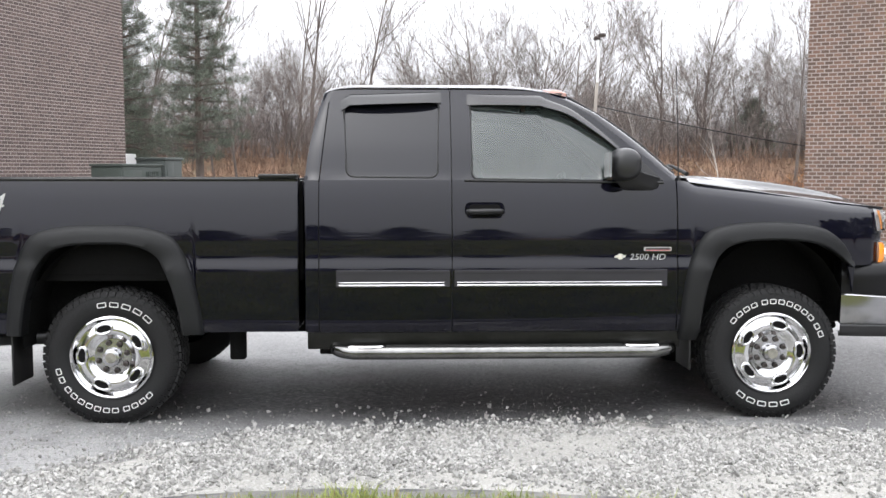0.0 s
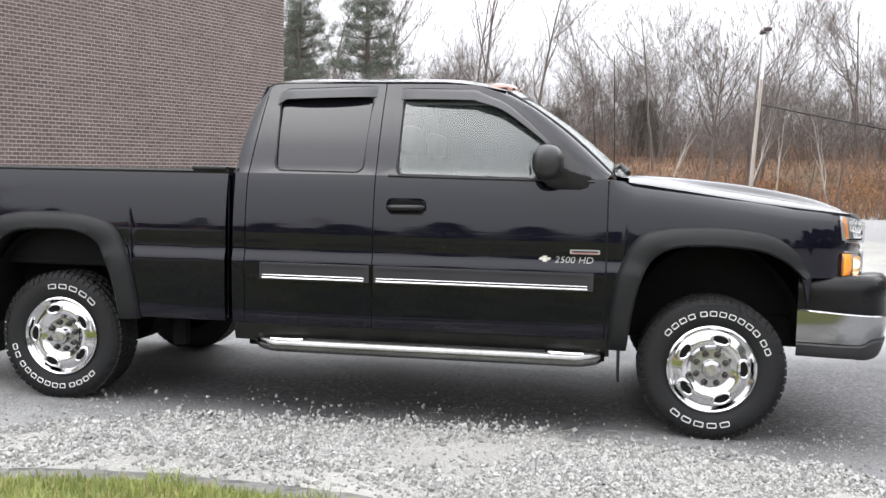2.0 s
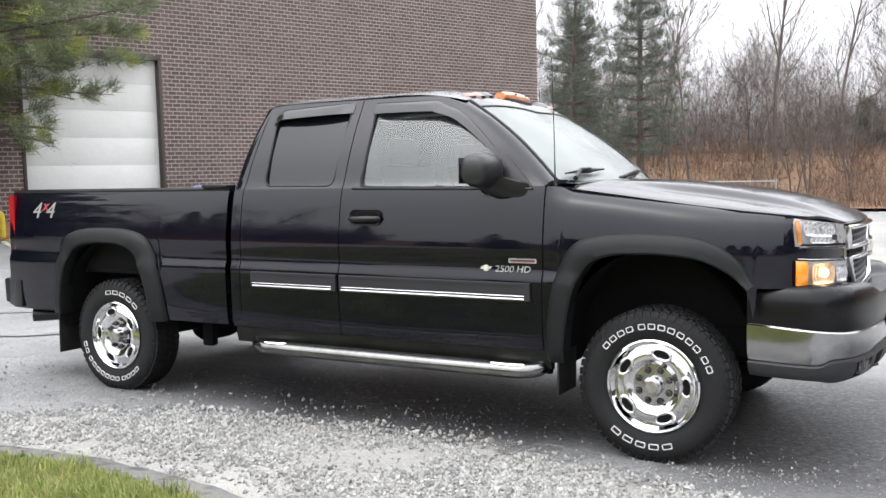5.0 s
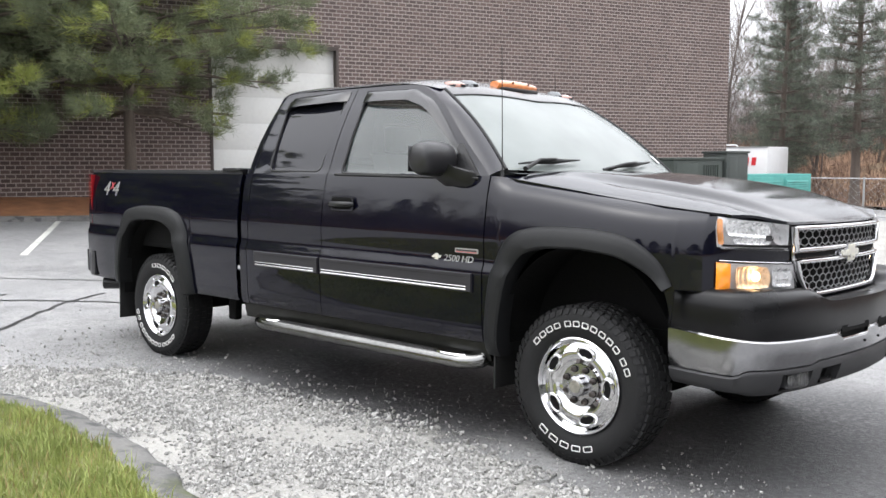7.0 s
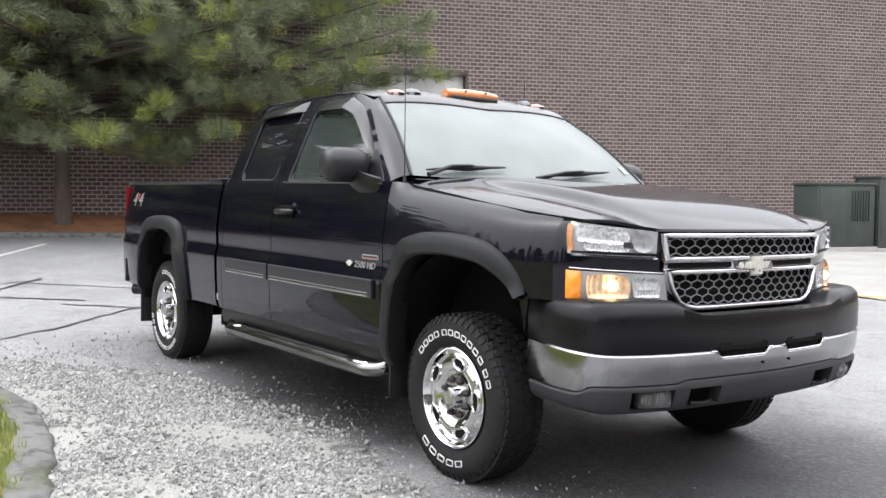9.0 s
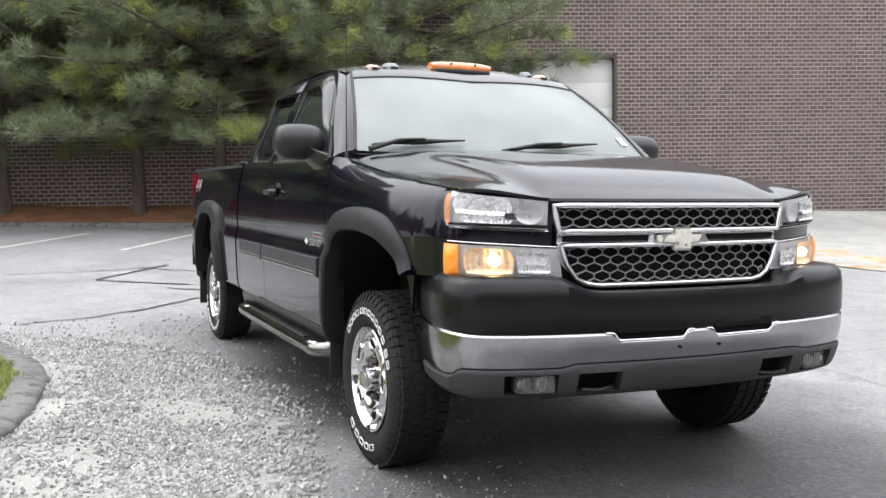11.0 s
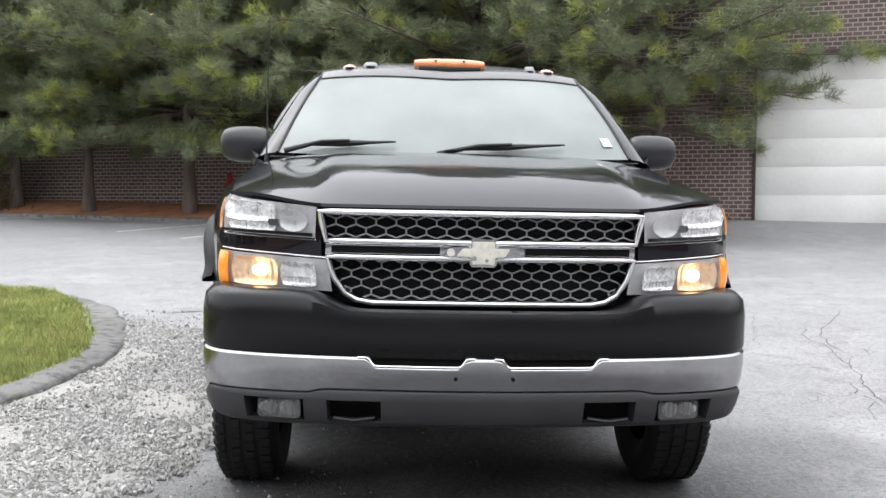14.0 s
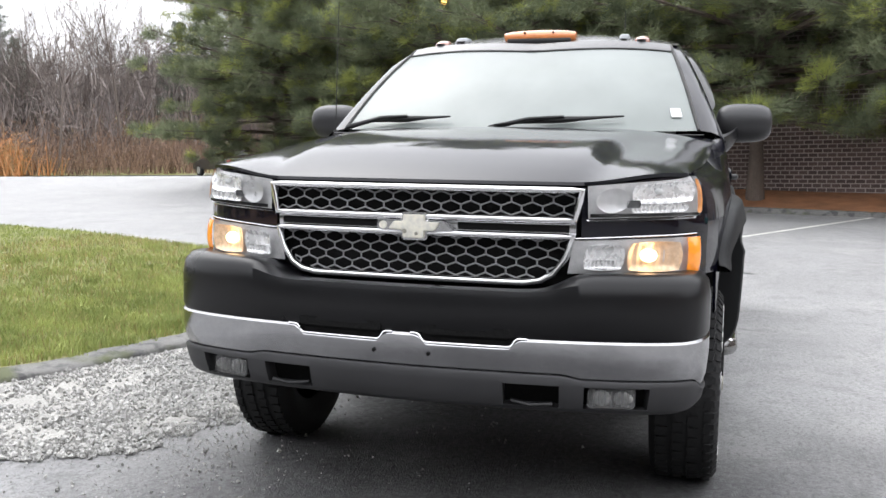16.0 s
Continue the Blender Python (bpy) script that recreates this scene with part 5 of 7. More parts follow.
def glass(name, col, veil, fog, rough=0.03, coat=0.6):
    """Car glass: part clear, part milky veil, with a mirror-like surface; on the windows the veil paints in reflected
    sky.
    """
    m = bpy.data.materials.new(name)
    m.use_nodes = True
    N, L = m.node_tree.nodes, m.node_tree.links
    b = N["Principled BSDF"]
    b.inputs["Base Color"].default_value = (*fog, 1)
    b.inputs["Roughness"].default_value = rough
    b.inputs["Coat Weight"].default_value = coat
    b.inputs["Coat Roughness"].default_value = 0.02
    tr = N.new("ShaderNodeBsdfTransparent")
    tr.inputs["Color"].default_value = (*col, 1)
    tc = N.new("ShaderNodeTexCoord")
    n = N.new("ShaderNodeTexNoise")
    n.inputs["Scale"].default_value, n.inputs["Detail"].default_value = 2.2, 4
    L.new(tc.outputs["Object"], n.inputs["Vector"])
    r = N.new("ShaderNodeMapRange")
    r.inputs["From Min"].default_value, r.inputs["From Max"].default_value = 0.3, 0.7
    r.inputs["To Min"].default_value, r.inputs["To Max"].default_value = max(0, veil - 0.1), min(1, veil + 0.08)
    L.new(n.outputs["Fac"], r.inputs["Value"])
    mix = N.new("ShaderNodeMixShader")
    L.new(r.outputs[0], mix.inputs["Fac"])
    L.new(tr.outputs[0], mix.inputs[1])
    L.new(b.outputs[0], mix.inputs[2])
    L.new(mix.outputs[0], N["Material Output"].inputs["Surface"])
    return m


# the pale veil colours of both windows stand in for the sky's reflection
SCREENGLASS = glass("misted_sky_veiled_windscreen", (0.7, 0.75, 0.72), 0.86, (0.215, 0.24, 0.23), rough=0.22, coat=0.05)
DOORGLASS = glass("sky_veiled_door_glass", (0.55, 0.6, 0.58), 0.70, (0.058, 0.072, 0.070), coat=1.0)
DOORGLASS.node_tree.nodes["Principled BSDF"].inputs["Coat IOR"].default_value = 1.62
LENSGLASS = glass("clear_lamp_lens", (0.97, 0.97, 0.97), 0.12, (0.45, 0.45, 0.45))
FOGLENS = glass("misted_fog_lens", (0.9, 0.9, 0.9), 0.14, (0.25, 0.25, 0.25))

truck = thing("pickup_truck", "black extended-cab pickup with charcoal flares and lit turn lamps", "truck", m=SLOPE)

PROFILE = smoothline([(0.940, 0.44), (0.966, 0.47), (0.985, 0.50), (0.999, 0.56), (1.005, 0.66), (1.009, 0.76), (1.011, 0.84), (1.012, 0.862), (0.997, 0.905), (0.9985, 0.96), (1.0, 1.02), (0.996, 1.08), (0.987, 1.16), (0.975, 1.24), (0.962, 1.30), (0.952, 1.335), (0.937, 1.36), (0.915, 1.42), (0.877, 1.52), (0.832, 1.62), (0.782, 1.72), (0.735, 1.80), (0.70, 1.865)], 6)
PZ, PY = [p[1] for p in PROFILE], [p[0] - 0.012 for p in PROFILE]


def hull(x, z):
    """Half width of the truck at x, z."""
    y = float(np.interp(z, PZ, PY))
    if x > 1.9:
        y -= 0.117 * min(1, (x - 1.9) / 0.6) ** 2.2
    if x < -2.5:
        y -= 0.03 * ((-2.5 - x) / 0.37) ** 2
    return y


def outward(bm, d):
    """Turns the faces so that they look along d on the whole."""
    bm.normal_update()
    if sum((f.normal.dot(d) * f.calc_area() for f in bm.faces), 0.0) < 0:
        bmesh.ops.reverse_faces(bm, faces=bm.faces[:])
    bm.normal_update()
    return bm


def solid(bm, t):
    """Gives a sheet its thickness, inwards, with edges of its own."""
    bmesh.ops.remove_doubles(bm, verts=bm.verts[:], dist=0.0004)
    bm.normal_update()
    faces, edge = bm.faces[:], [e for e in bm.edges if len(e.link_faces) == 1]
    back = {v: bm.verts.new(v.co - v.normal * t) for v in bm.verts[:]}
    for f in faces:
        bm.faces.new([back[v] for v in reversed(f.verts[:])])
    for e in edge:
        f = e.link_faces[0]
        vs = f.verts[:]
        a, b = e.verts
        if vs[(vs.index(a) + 1) % len(vs)] != b:
            a, b = b, a
        bm.faces.new((b, a, back[a], back[b]))
    bm.normal_update()
    return bm


def surf(fn, nu, nv, d):
    bm = bmesh.new()
    g = [[bm.verts.new(fn(i / nu, j / nv)) for j in range(nv + 1)] for i in range(nu + 1)]
    for i in range(nu):
        for j in range(nv):
            bm.faces.new((g[i][j], g[i + 1][j], g[i + 1][j + 1], g[i][j + 1]))
    return outward(bm, Vector(d))


def side_panel(s, x0, x1, zlo, zhi, nx=12, nz=26, width=hull):
    lo = zlo if callable(zlo) else (lambda x: zlo)
    hi = zhi if callable(zhi) else (lambda x: zhi)

    def fn(u, v):
        x = x0 + (x1 - x0) * u
        z = lo(x) + (hi(x) - lo(x)) * v
        return (x, s * width(x, z), z)
    return surf(fn, nx, nz, (0, s, 0))


def round_poly(pts, r, n=5):
    out = []
    for i, p in enumerate(pts):
        p, a, b = Vector(p), Vector(pts[i - 1]), Vector(pts[(i + 1) % len(pts)])
        da, db = (a - p), (b - p)
        k = min(r, da.length * 0.45, db.length * 0.45)
        q0, q1 = p + da.normalized() * k, p + db.normalized() * k
        for j in range(n + 1):
            t = j / n
            out.append(tuple(q0 * (1 - t) ** 2 + p * 2 * t * (1 - t) + q1 * t * t))
    return out


def ray_to(poly, c, a):
    d, best = Vector((math.cos(a), math.sin(a))), None
    for i in range(len(poly)):
        p, q = Vector(poly[i - 1]), Vector(poly[i])
        e = q - p
        den = d.x * e.y - d.y * e.x
        if abs(den) < 1e-9:
            continue
        w = p - Vector(c)
        t, u = (w.x * e.y - w.y * e.x) / den, (w.x * d.y - w.y * d.x) / den
        if t > 0 and -1e-6 <= u <= 1 + 1e-6 and (best is None or t > best):
            best = t
    return Vector(c) + d * (best or 0)


def window_ring(s, outer, inner, width=hull, lip=0.022):
    """Door frame between its outline and the window opening, with a lip into the opening."""
    c = (sum(p[0] for p in inner) / len(inner), sum(p[1] for p in inner) / len(inner))
    ang = sorted({round(math.atan2(p[1] - c[1], p[0] - c[0]), 5) for p in outer} | {round(-math.pi + 2 * math.pi * k / 110, 5) for k in range(110)})
    loops = [[], [], [], []]
    for a in ang:
        o2, i2 = ray_to(outer, c, a), ray_to(inner, c, a)
        m2 = o2.lerp(i2, 0.5)
        for lp, q, dy in ((loops[0], o2, 0), (loops[1], m2, 0), (loops[2], i2, 0), (loops[3], Vector(c).lerp(i2, 0.985), -lip)):
            lp.append((q.x, s * (width(q.x, q.y) + dy), q.y))
    bm = bmesh.new()
    rows = [[bm.verts.new(p) for p in lp] for lp in loops]
    n = len(ang)
    for ra, rb in zip(rows, rows[1:]):
        for i in range(n):
            j = (i + 1) % n
            bm.faces.new((ra[i], ra[j], rb[j], rb[i]))
    return outward(bm, Vector((0, s, 0)))


def pane(s, inner, width=hull, inset=0.016):
    inner = [tuple(Vector(a).lerp(Vector(b), k / n)) for a, b in zip(inner, inner[1:] + inner[:1]) for n in [max(1, int(math.dist(a, b) / 0.025))] for k in range(n)]
    c = Vector((sum(p[0] for p in inner) / len(inner), sum(p[1] for p in inner) / len(inner)))
    bm = bmesh.new()
    rings = []
    for k in (1.0, 0.92, 0.84, 0.76, 0.68, 0.6, 0.5, 0.4, 0.3, 0.2, 0.1):
        rings.append([bm.verts.new((q.x, s * (width(q.x, q.y) - inset), q.y)) for q in (c.lerp(Vector(p), k) for p in inner)])
    mid = bm.verts.new((c.x, s * (width(c.x, c.y) - inset), c.y))
    n = len(inner)
    for ra, rb in zip(rings, rings[1:]):
        for i in range(n):
            bm.faces.new((ra[i], ra[(i + 1) % n], rb[(i + 1) % n], rb[i]))
    for i in range(n):
        bm.faces.new((rings[-1][i], rings[-1][(i + 1) % n], mid))
    return outward(bm, Vector((0, s, 0)))


HUB_F, HUB_R, HUB_Z = 1.8225, -1.8225, 0.372
BELT = 1.335


def arch(xc, a=0.47, top=1.06):
    def z(x):
        k = abs(x - xc) / a
        return 0.5 + (top - 0.5) * (1 - k ** 3.0) ** (1 / 3.0) if k < 1 else 0.5
    return z


def bed():
    for s in (-1, 1):
        side = part("bed_side", solid(side_panel(s, -2.87, -0.808, lambda x: arch(HUB_R)(x) if -2.32 < x < -1.32 else 0.51, 1.33, 110, 34), 0.012), PAINT, truck, "glossy black bed side")
        part("rail_cap", loft([[(x, s * y, z) for y, z in ((hull(x, 1.33), 1.325), (hull(x, 1.33) + 0.004, 1.34), (0.94, 1.352), (0.88, 1.352), (0.865, 1.34), (0.865, 1.31))] for x in np.linspace(-2.86, -0.808, 12)], closed=True), SATIN, side, "black plastic rail cap")
        part("inner_wall", prism([(-2.86, 0.82), (-0.79, 0.82), (-0.79, 1.33), (-2.86, 1.33)], s * 0.86, s * 0.875, "y"), BLACK, side)
        part("front_rail_cap", rbox(-1.02, -0.815, min(s * 0.80, s * 0.957), max(s * 0.80, s * 0.957), 1.345, 1.368, 0.008), SATIN, side)
        lamp = part("tail_lamp", loft([[(x, s * y, z) for x, y in ((-2.80, hull(-2.8, 1.1) + 0.006), (-2.89, hull(-2.87, 1.1) - 0.01), (-2.9, 0.83), (-2.86, 0.83))] for z in np.linspace(0.93, 1.31, 8)]), REDLENS, truck, "red tail lamp")
    part("bed_floor", rbox(-2.86, -0.79, -0.87, 0.87, 0.78, 0.82, 0.005), BLACK, truck)
    part("bed_front", rbox(-0.822, -0.809, -0.93, 0.93, 0.52, 1.335, 0.004), PAINT, truck)
    gate = part("tailgate", rbox(-2.895, -2.855, -0.82, 0.82, 0.78, 1.34, 0.012, 3), PAINT, truck, "glossy black tailgate")
    part("gate_handle", rbox(-2.91, -2.89, -0.14, 0.14, 1.14, 1.22, 0.008), SATIN, gate)
    rb = part("rear_bumper", loft([[(-2.9 - d, y, z) for d, z in ((0.0, 0.5), (0.12, 0.54), (0.13, 0.70), (0.02, 0.73), (-0.05, 0.72), (-0.05, 0.5))] for y in np.linspace(-0.9, 0.9, 12)]), SATIN, truck, "black step bumper")
    for s in (-1, 1):
        part("bumper_corner", loft([[(-2.98 + 0.28 * t, s * (0.9 + 0.09 * math.sin(t * 1.57)), z) for z in (0.52, 0.60, 0.71)] + [(-2.96 + 0.27 * t, s * (0.86 + 0.09 * math.sin(t * 1.57)), z) for z in (0.71, 0.52)] for t in np.linspace(0, 0.9, 7)]), SATIN, rb)
    part("hitch_receiver", rbox(-3.0, -2.6, -0.05, 0.05, 0.42, 0.50, 0.008), BLACK, truck)
    part("exhaust_tip", tube([(-2.2, -0.72, 0.45), (-2.55, -0.82, 0.46), (-2.68, -0.93, 0.46)], [0.04, 0.045, 0.05], 16), SATIN, truck, "sooty exhaust tip")


bed()

# ---- cab ----
RW = round_poly([(-0.545, 1.352), (-0.045, 1.347), (-0.03, 1.785), (-0.57, 1.765)], 0.05)
FW = round_poly([(0.142, 1.34), (1.14, 1.327), (1.06, 1.42), (0.86, 1.60), (0.70, 1.715), (0.56, 1.765), (0.14, 1.782)], 0.04)
RD_OUT = [(-0.69, BELT), (0.027, BELT), (0.027, 1.858), (-0.61, 1.852), (-0.645, 1.82)]
FD_OUT = [(0.033, BELT), (1.262, BELT), (1.02, 1.535), (0.82, 1.705), (0.68, 1.795), (0.575, 1.837), (0.45, 1.852), (0.3, 1.858), (0.033, 1.858)]


def handle(s, parent):
    h = part("door_handle", prism(round_poly([(0.100, 1.118), (0.318, 1.118), (0.318, 1.215), (0.100, 1.215)], 0.038), s * 0.95, s * (hull(0.2, 1.165) + 0.012), "y", 0.010), PAINT, parent, "black oval handle surround")
    part("handle_recess", prism(round_poly([(0.122, 1.136), (0.296, 1.136), (0.296, 1.203), (0.122, 1.203)], 0.026), s * 0.95, s * (hull(0.2, 1.165) + 0.0135), "y"), BLACK, parent)
    part("handle_grip", tube([(0.112, s * 0.985, 1.163), (0.13, s * 1.003, 1.163), (0.21, s * 1.008, 1.164), (0.29, s * 1.003, 1.165), (0.306, s * 0.985, 1.165)], [0.013, 0.0165, 0.0175, 0.0165, 0.013], 10), SATIN, parent)


def strip(s, x0, x1, z0, z1, off, slant=0.0):
    """A moulding that follows the body side."""
    def loop(x):
        zs = [z0, z0 + 0.004, (z0 + z1) / 2, z1 - 0.004, z1]
        outer_pts = [(x + slant * (z - z0), s * (hull(x, z) + (off if 0 < i < 4 else off * 0.3)), z) for i, z in enumerate(zs)]
        return outer_pts + [(x, s * (hull(x, z1) - 0.004), z1), (x, s * (hull(x, z0) - 0.004), z0)]
    return loft([loop(x) for x in np.linspace(x0, x1, max(4, int((x1 - x0) * 10)))])


def bead(s, x0, x1, z, r, off):
    return tube([(x, s * (hull(x, z) + off), z) for x in np.linspace(x0, x1, 14)], r, 10)


def moulding(s, x0, x1, parent):
    part("side_moulding", strip(s, x0, x1, 0.752, 0.848, 0.014), MOULDGREY, parent, "charcoal side moulding")
    part("chrome_strip", bead(s, x0 + 0.015, x1 - 0.03, 0.764, 0.0065, 0.012), CHROME, parent, "bright chrome strip")
    part("chrome_strip", bead(s, x0 + 0.015, x1 - 0.03, 0.780, 0.0032, 0.0135), CHROME, parent, "bright chrome strip")
    part("moulding_crease", strip(s, x0 + 0.01, x1 - 0.03, 0.826, 0.832, 0.017), SATIN, parent)


def visor(s, line, parent):
    loops = []
    for i, (x, z, nx, nz) in enumerate(line):
        e = math.sin(math.pi * min(1, max(0.0, i / (len(line) - 1)))) ** 0.35
        sec = ((0.048, 0.002), (0.042, 0.018 * e + 0.002), (0.020, 0.030 * e + 0.003), (-0.018, 0.042 * e + 0.003), (-0.021, 0.038 * e + 0.001), (0.012, 0.018 * e))
        loops.append([(x + nx * k, s * (hull(x + nx * k, z + nz * k) + d), z + nz * k) for k, d in sec])
    part("rain_visor", loft(loops), SMOKED, parent, "smoked plastic rain visor")


def doors():
    for s in (-1, 1):
        low = join(side_panel(s, -0.69, 0.027, 0.505, BELT, 10, 34), window_ring(s, RD_OUT, RW))
        d = part("rear_door", solid(low, 0.01), PAINT, truck, "glossy black rear access door", angle=30)
        part("window_pane", pane(s, RW), TINT, d, "dark tinted glass")
        part("window_seal", tube([(p[0], s * (hull(*p) - 0.002), p[1]) for p in RW + RW[:1]], 0.006, 6), GUTTER, d)
        moulding(s, -0.598, 0.018, d)
        visor(s, [(x, 1.772 + 0.035 * (x + 0.57) - (0.03 if x < -0.56 else 0), 0, 1) for x in np.linspace(-0.585, -0.02, 12)], d)
        low = join(side_panel(s, 0.033, 1.268, 0.505, BELT, 14, 34), window_ring(s, FD_OUT, FW))
        d = part("front_door", solid(low, 0.01), PAINT, truck, "glossy black front door", angle=30)
        part("window_pane", pane(s, FW), DOORGLASS, d, "door glass with a pale veil painted for reflected sky")
        part("window_seal", tube([(p[0], s * (hull(*p) - 0.002), p[1]) for p in FW + FW[:1]], 0.007, 6), GUTTER, d)
        part("belt_seal", tube([(0.10, s * (hull(0.1, 1.333) + 0.003), 1.334), (1.2, s * (hull(1.2, 1.322) + 0.003), 1.322)], 0.007, 6), GUTTER, d)
        moulding(s, 0.043, 1.21, d)
        top = [(x, 1.778 - 0.035 * (x - 0.14) ** 2, 0, 1) for x in np.linspace(0.125, 0.54, 9)]
        curve = smoothline([(0.56, 1.762), (0.70, 1.712), (0.86, 1.597), (1.0, 1.475)], 4)
        top += [(x, z, 0.58 * k, 0.81 * k) for (x, z), k in zip(curve, np.linspace(0.9, 0.22, len(curve)))]
        visor(s, top, d)
        handle(s, d)
    for s in (-1, 1):
        def corner(u, v, s=s):
            z = BELT + (0.494 + 0.022 * u) * v
            k = (z - BELT) / 0.53
            xa, xb = -0.772 + 0.102 * k ** 1.6, -0.696 + 0.05 * k + 0.04 * max(0, (z - 1.78) / 0.08)
            return (xa + (xb - xa) * u, s * (hull(0, z) - 0.014 * (1 - u) ** 2), z)
        part("rear_quarter", join(side_panel(s, -0.764, -0.696, 0.505, BELT, 3, 30), surf(corner, 6, 18, (0, s, 0))), PAINT, truck, "cab rear corner")
        part("rocker", loft([[(x, s * y, z) for y, z in ((0.90, 0.40), (0.945, 0.41), (0.96, 0.46), (0.955, 0.50), (0.90, 0.505))] for x in np.linspace(-0.76, 1.30, 6)]), DUSTY, truck, "dusty rocker panel")


doors()


for s in (-1, 1):
    for gap_x in (0.03, -0.693, 1.27):
        part("door_jamb", surf(lambda u, v, s=s: (gap_x - 0.03 + 0.06 * u, s * (hull(gap_x, 0.5 + (BELT - 0.51) * v) - 0.014), 0.5 + (BELT - 0.51) * v), 2, 24, (0, s, 0)), GUTTER, truck)
    part("pillar_jamb", surf(lambda u, v, s=s: (0.0 + 0.06 * u, s * (hull(0, BELT + 0.5 * v) - 0.014), BELT + 0.5 * v), 2, 12, (0, s, 0)), GUTTER, truck)


def roof_z(x, y):
    k = min(1, abs(y) / 0.70)
    e = 1.862 + 0.062 * (1 - k ** 2.6)
    if x > 0.3:
        e -= 0.10 * ((x - 0.3) / 0.46) ** 2 * (1 - 0.35 * k)
    if x < -0.45:
        e -= 0.030 * ((-0.45 - x) / 0.225) ** 3
    return e


def roof_front(y):
    return 0.70 + 0.055 * (1 - (y / 0.70) ** 2)


part("roof", surf(lambda u, v: (lambda y: (lambda x: (x, y, roof_z(x, y)))(-0.675 + (roof_front(y) + 0.675) * u))(-0.702 + 1.404 * v), 30, 24, (0, 0, 1)), ROOFPAINT, truck, "black cab roof beaded with rain")


def screen(u, v):
    y = -1 + 2 * u
    top = np.array((roof_front(y * 0.68) + 0.006, y * 0.672, roof_z(roof_front(y * 0.68), y * 0.68) - 0.004))
    base = np.array((1.285 + 0.12 * (1 - y * y), y * 0.842, 1.368 - 0.015 * (1 - y * y)))
    return tuple(top * (1 - v) + base * v + np.array((0.02, 0, 0.02)) * math.sin(math.pi * v))


for s in (-1, 1):
    edge = lambda v: float(np.interp(1.837 - 0.502 * v, [1.335, 1.535, 1.705, 1.795, 1.837], [1.262, 1.02, 0.82, 0.68, 0.575]))
    part("pillar", surf(lambda u, v, s=s: tuple(np.array(screen(0.5 + s * 0.5, v)) * (1 - u) + np.array((edge(v), s * (hull(0, 1.837 - 0.502 * v) + 0.001), 1.837 - 0.502 * v)) * u + np.array((0.008, s * 0.008, 0.006)) * math.sin(math.pi * u) * min(1, 4 * v)), 8, 24, (0.3, s, 0.3)), PAINT, truck, "windscreen pillar")
    part("screen_seal", tube([tuple(np.array(screen(0.5 + s * 0.497, v)) + np.array((0.001, 0, 0.001))) for v in np.linspace(0, 1, 12)], 0.008, 8), GUTTER, truck)
part("roof_header", surf(lambda u, v: tuple(np.array(screen(u, 0.105 * v)) + np.array((0.004, 0, 0.006)) * (1 - v * v)), 24, 5, (1, 0, 1)), ROOFPAINT, truck, "black header above the windscreen")
part("header_seal", tube([tuple(np.array(screen(u, 0.105)) + np.array((0.001, 0, 0.001))) for u in np.linspace(0.01, 0.99, 16)], 0.006, 6), GUTTER, truck)
ws = part("windscreen", surf(lambda u, v: screen(u, 0.10 + 0.90 * v), 24, 12, (1, 0, 1)), SCREENGLASS, truck, "misted windscreen, its pale veil painting in the overcast sky")
part("sticker", surf(lambda u, v: tuple(np.array(screen(0.936 + 0.028 * u, 0.80 + 0.085 * v)) + np.array((0.004, 0, 0.004))), 2, 2, (1, 0, 1)), STICKER, ws, "small white sticker")
part("back_wall", join(rbox(-0.775, -0.76, -0.93, 0.93, 0.5, 1.36, 0.003), surf(lambda u, v: (-0.772 + 0.100 * v ** 1.6, (-1 + 2 * u) * (0.918 - 0.21 * v), 1.345 + 0.485 * v), 10, 8, (-1, 0, 0))), PAINT, truck, "cab back wall")
part("rear_window", surf(lambda u, v: (-0.784 + 0.085 * v ** 1.5, (-1 + 2 * u) * (0.70 - 0.13 * v), 1.42 + 0.34 * v), 10, 8, (-1, 0, 0)), TINT, truck, "dark rear window")
part("cab_floor", rbox(-0.76, 1.3, -0.9, 0.9, 0.48, 0.55, 0.01), BLACK, truck)
part("dashboard", loft([[(x, y, z) for x, z in ((0.92, 1.05), (0.90, 1.2), (1.0, 1.31), (1.25, 1.34), (1.3, 1.0))] for y in np.linspace(-0.84, 0.84, 6)]), DASH, truck, "grey dashboard")
part("steering_wheel", join(tube([(0.80 + 0.07 * math.cos(a), 0.42 + 0.19 * math.sin(a), 1.22 + 0.17 * math.cos(a)) for a in np.linspace(0, 6.284, 33)], 0.016, 8), tube([(0.80, 0.42, 1.22), (1.0, 0.42, 1.15)], 0.04, 8)), DASH, truck, "grey steering wheel")
for y in (-0.42, 0.42):
    seat = part("front_seat", loft([[(x + dx, y + w, z) for w, dx in ((-0.26, 0.02), (-0.2, -0.03), (0.2, -0.03), (0.26, 0.02), (0.2, 0.09), (-0.2, 0.09))] for x, z in ((0.28, 0.85), (0.22, 1.1), (0.14, 1.35), (0.10, 1.46))]), SEAT, truck, "grey cloth seat back")
    part("seat_cushion", rbox(0.25, 0.75, y - 0.27, y + 0.27, 0.75, 0.92, 0.05, 3), SEAT, seat)
    part("headrest", rbox(0.08, 0.17, y - 0.13, y + 0.13, 1.47, 1.63, 0.03, 3), SEAT, seat)
part("rear_bench", loft([[(x + dx, y, z) for dx, y in ((0, -0.7), (0.1, -0.7), (0.1, 0.7), (0, 0.7))] for x, z in ((-0.55, 0.7), (-0.62, 1.4))]), SEAT, truck, "grey rear bench")

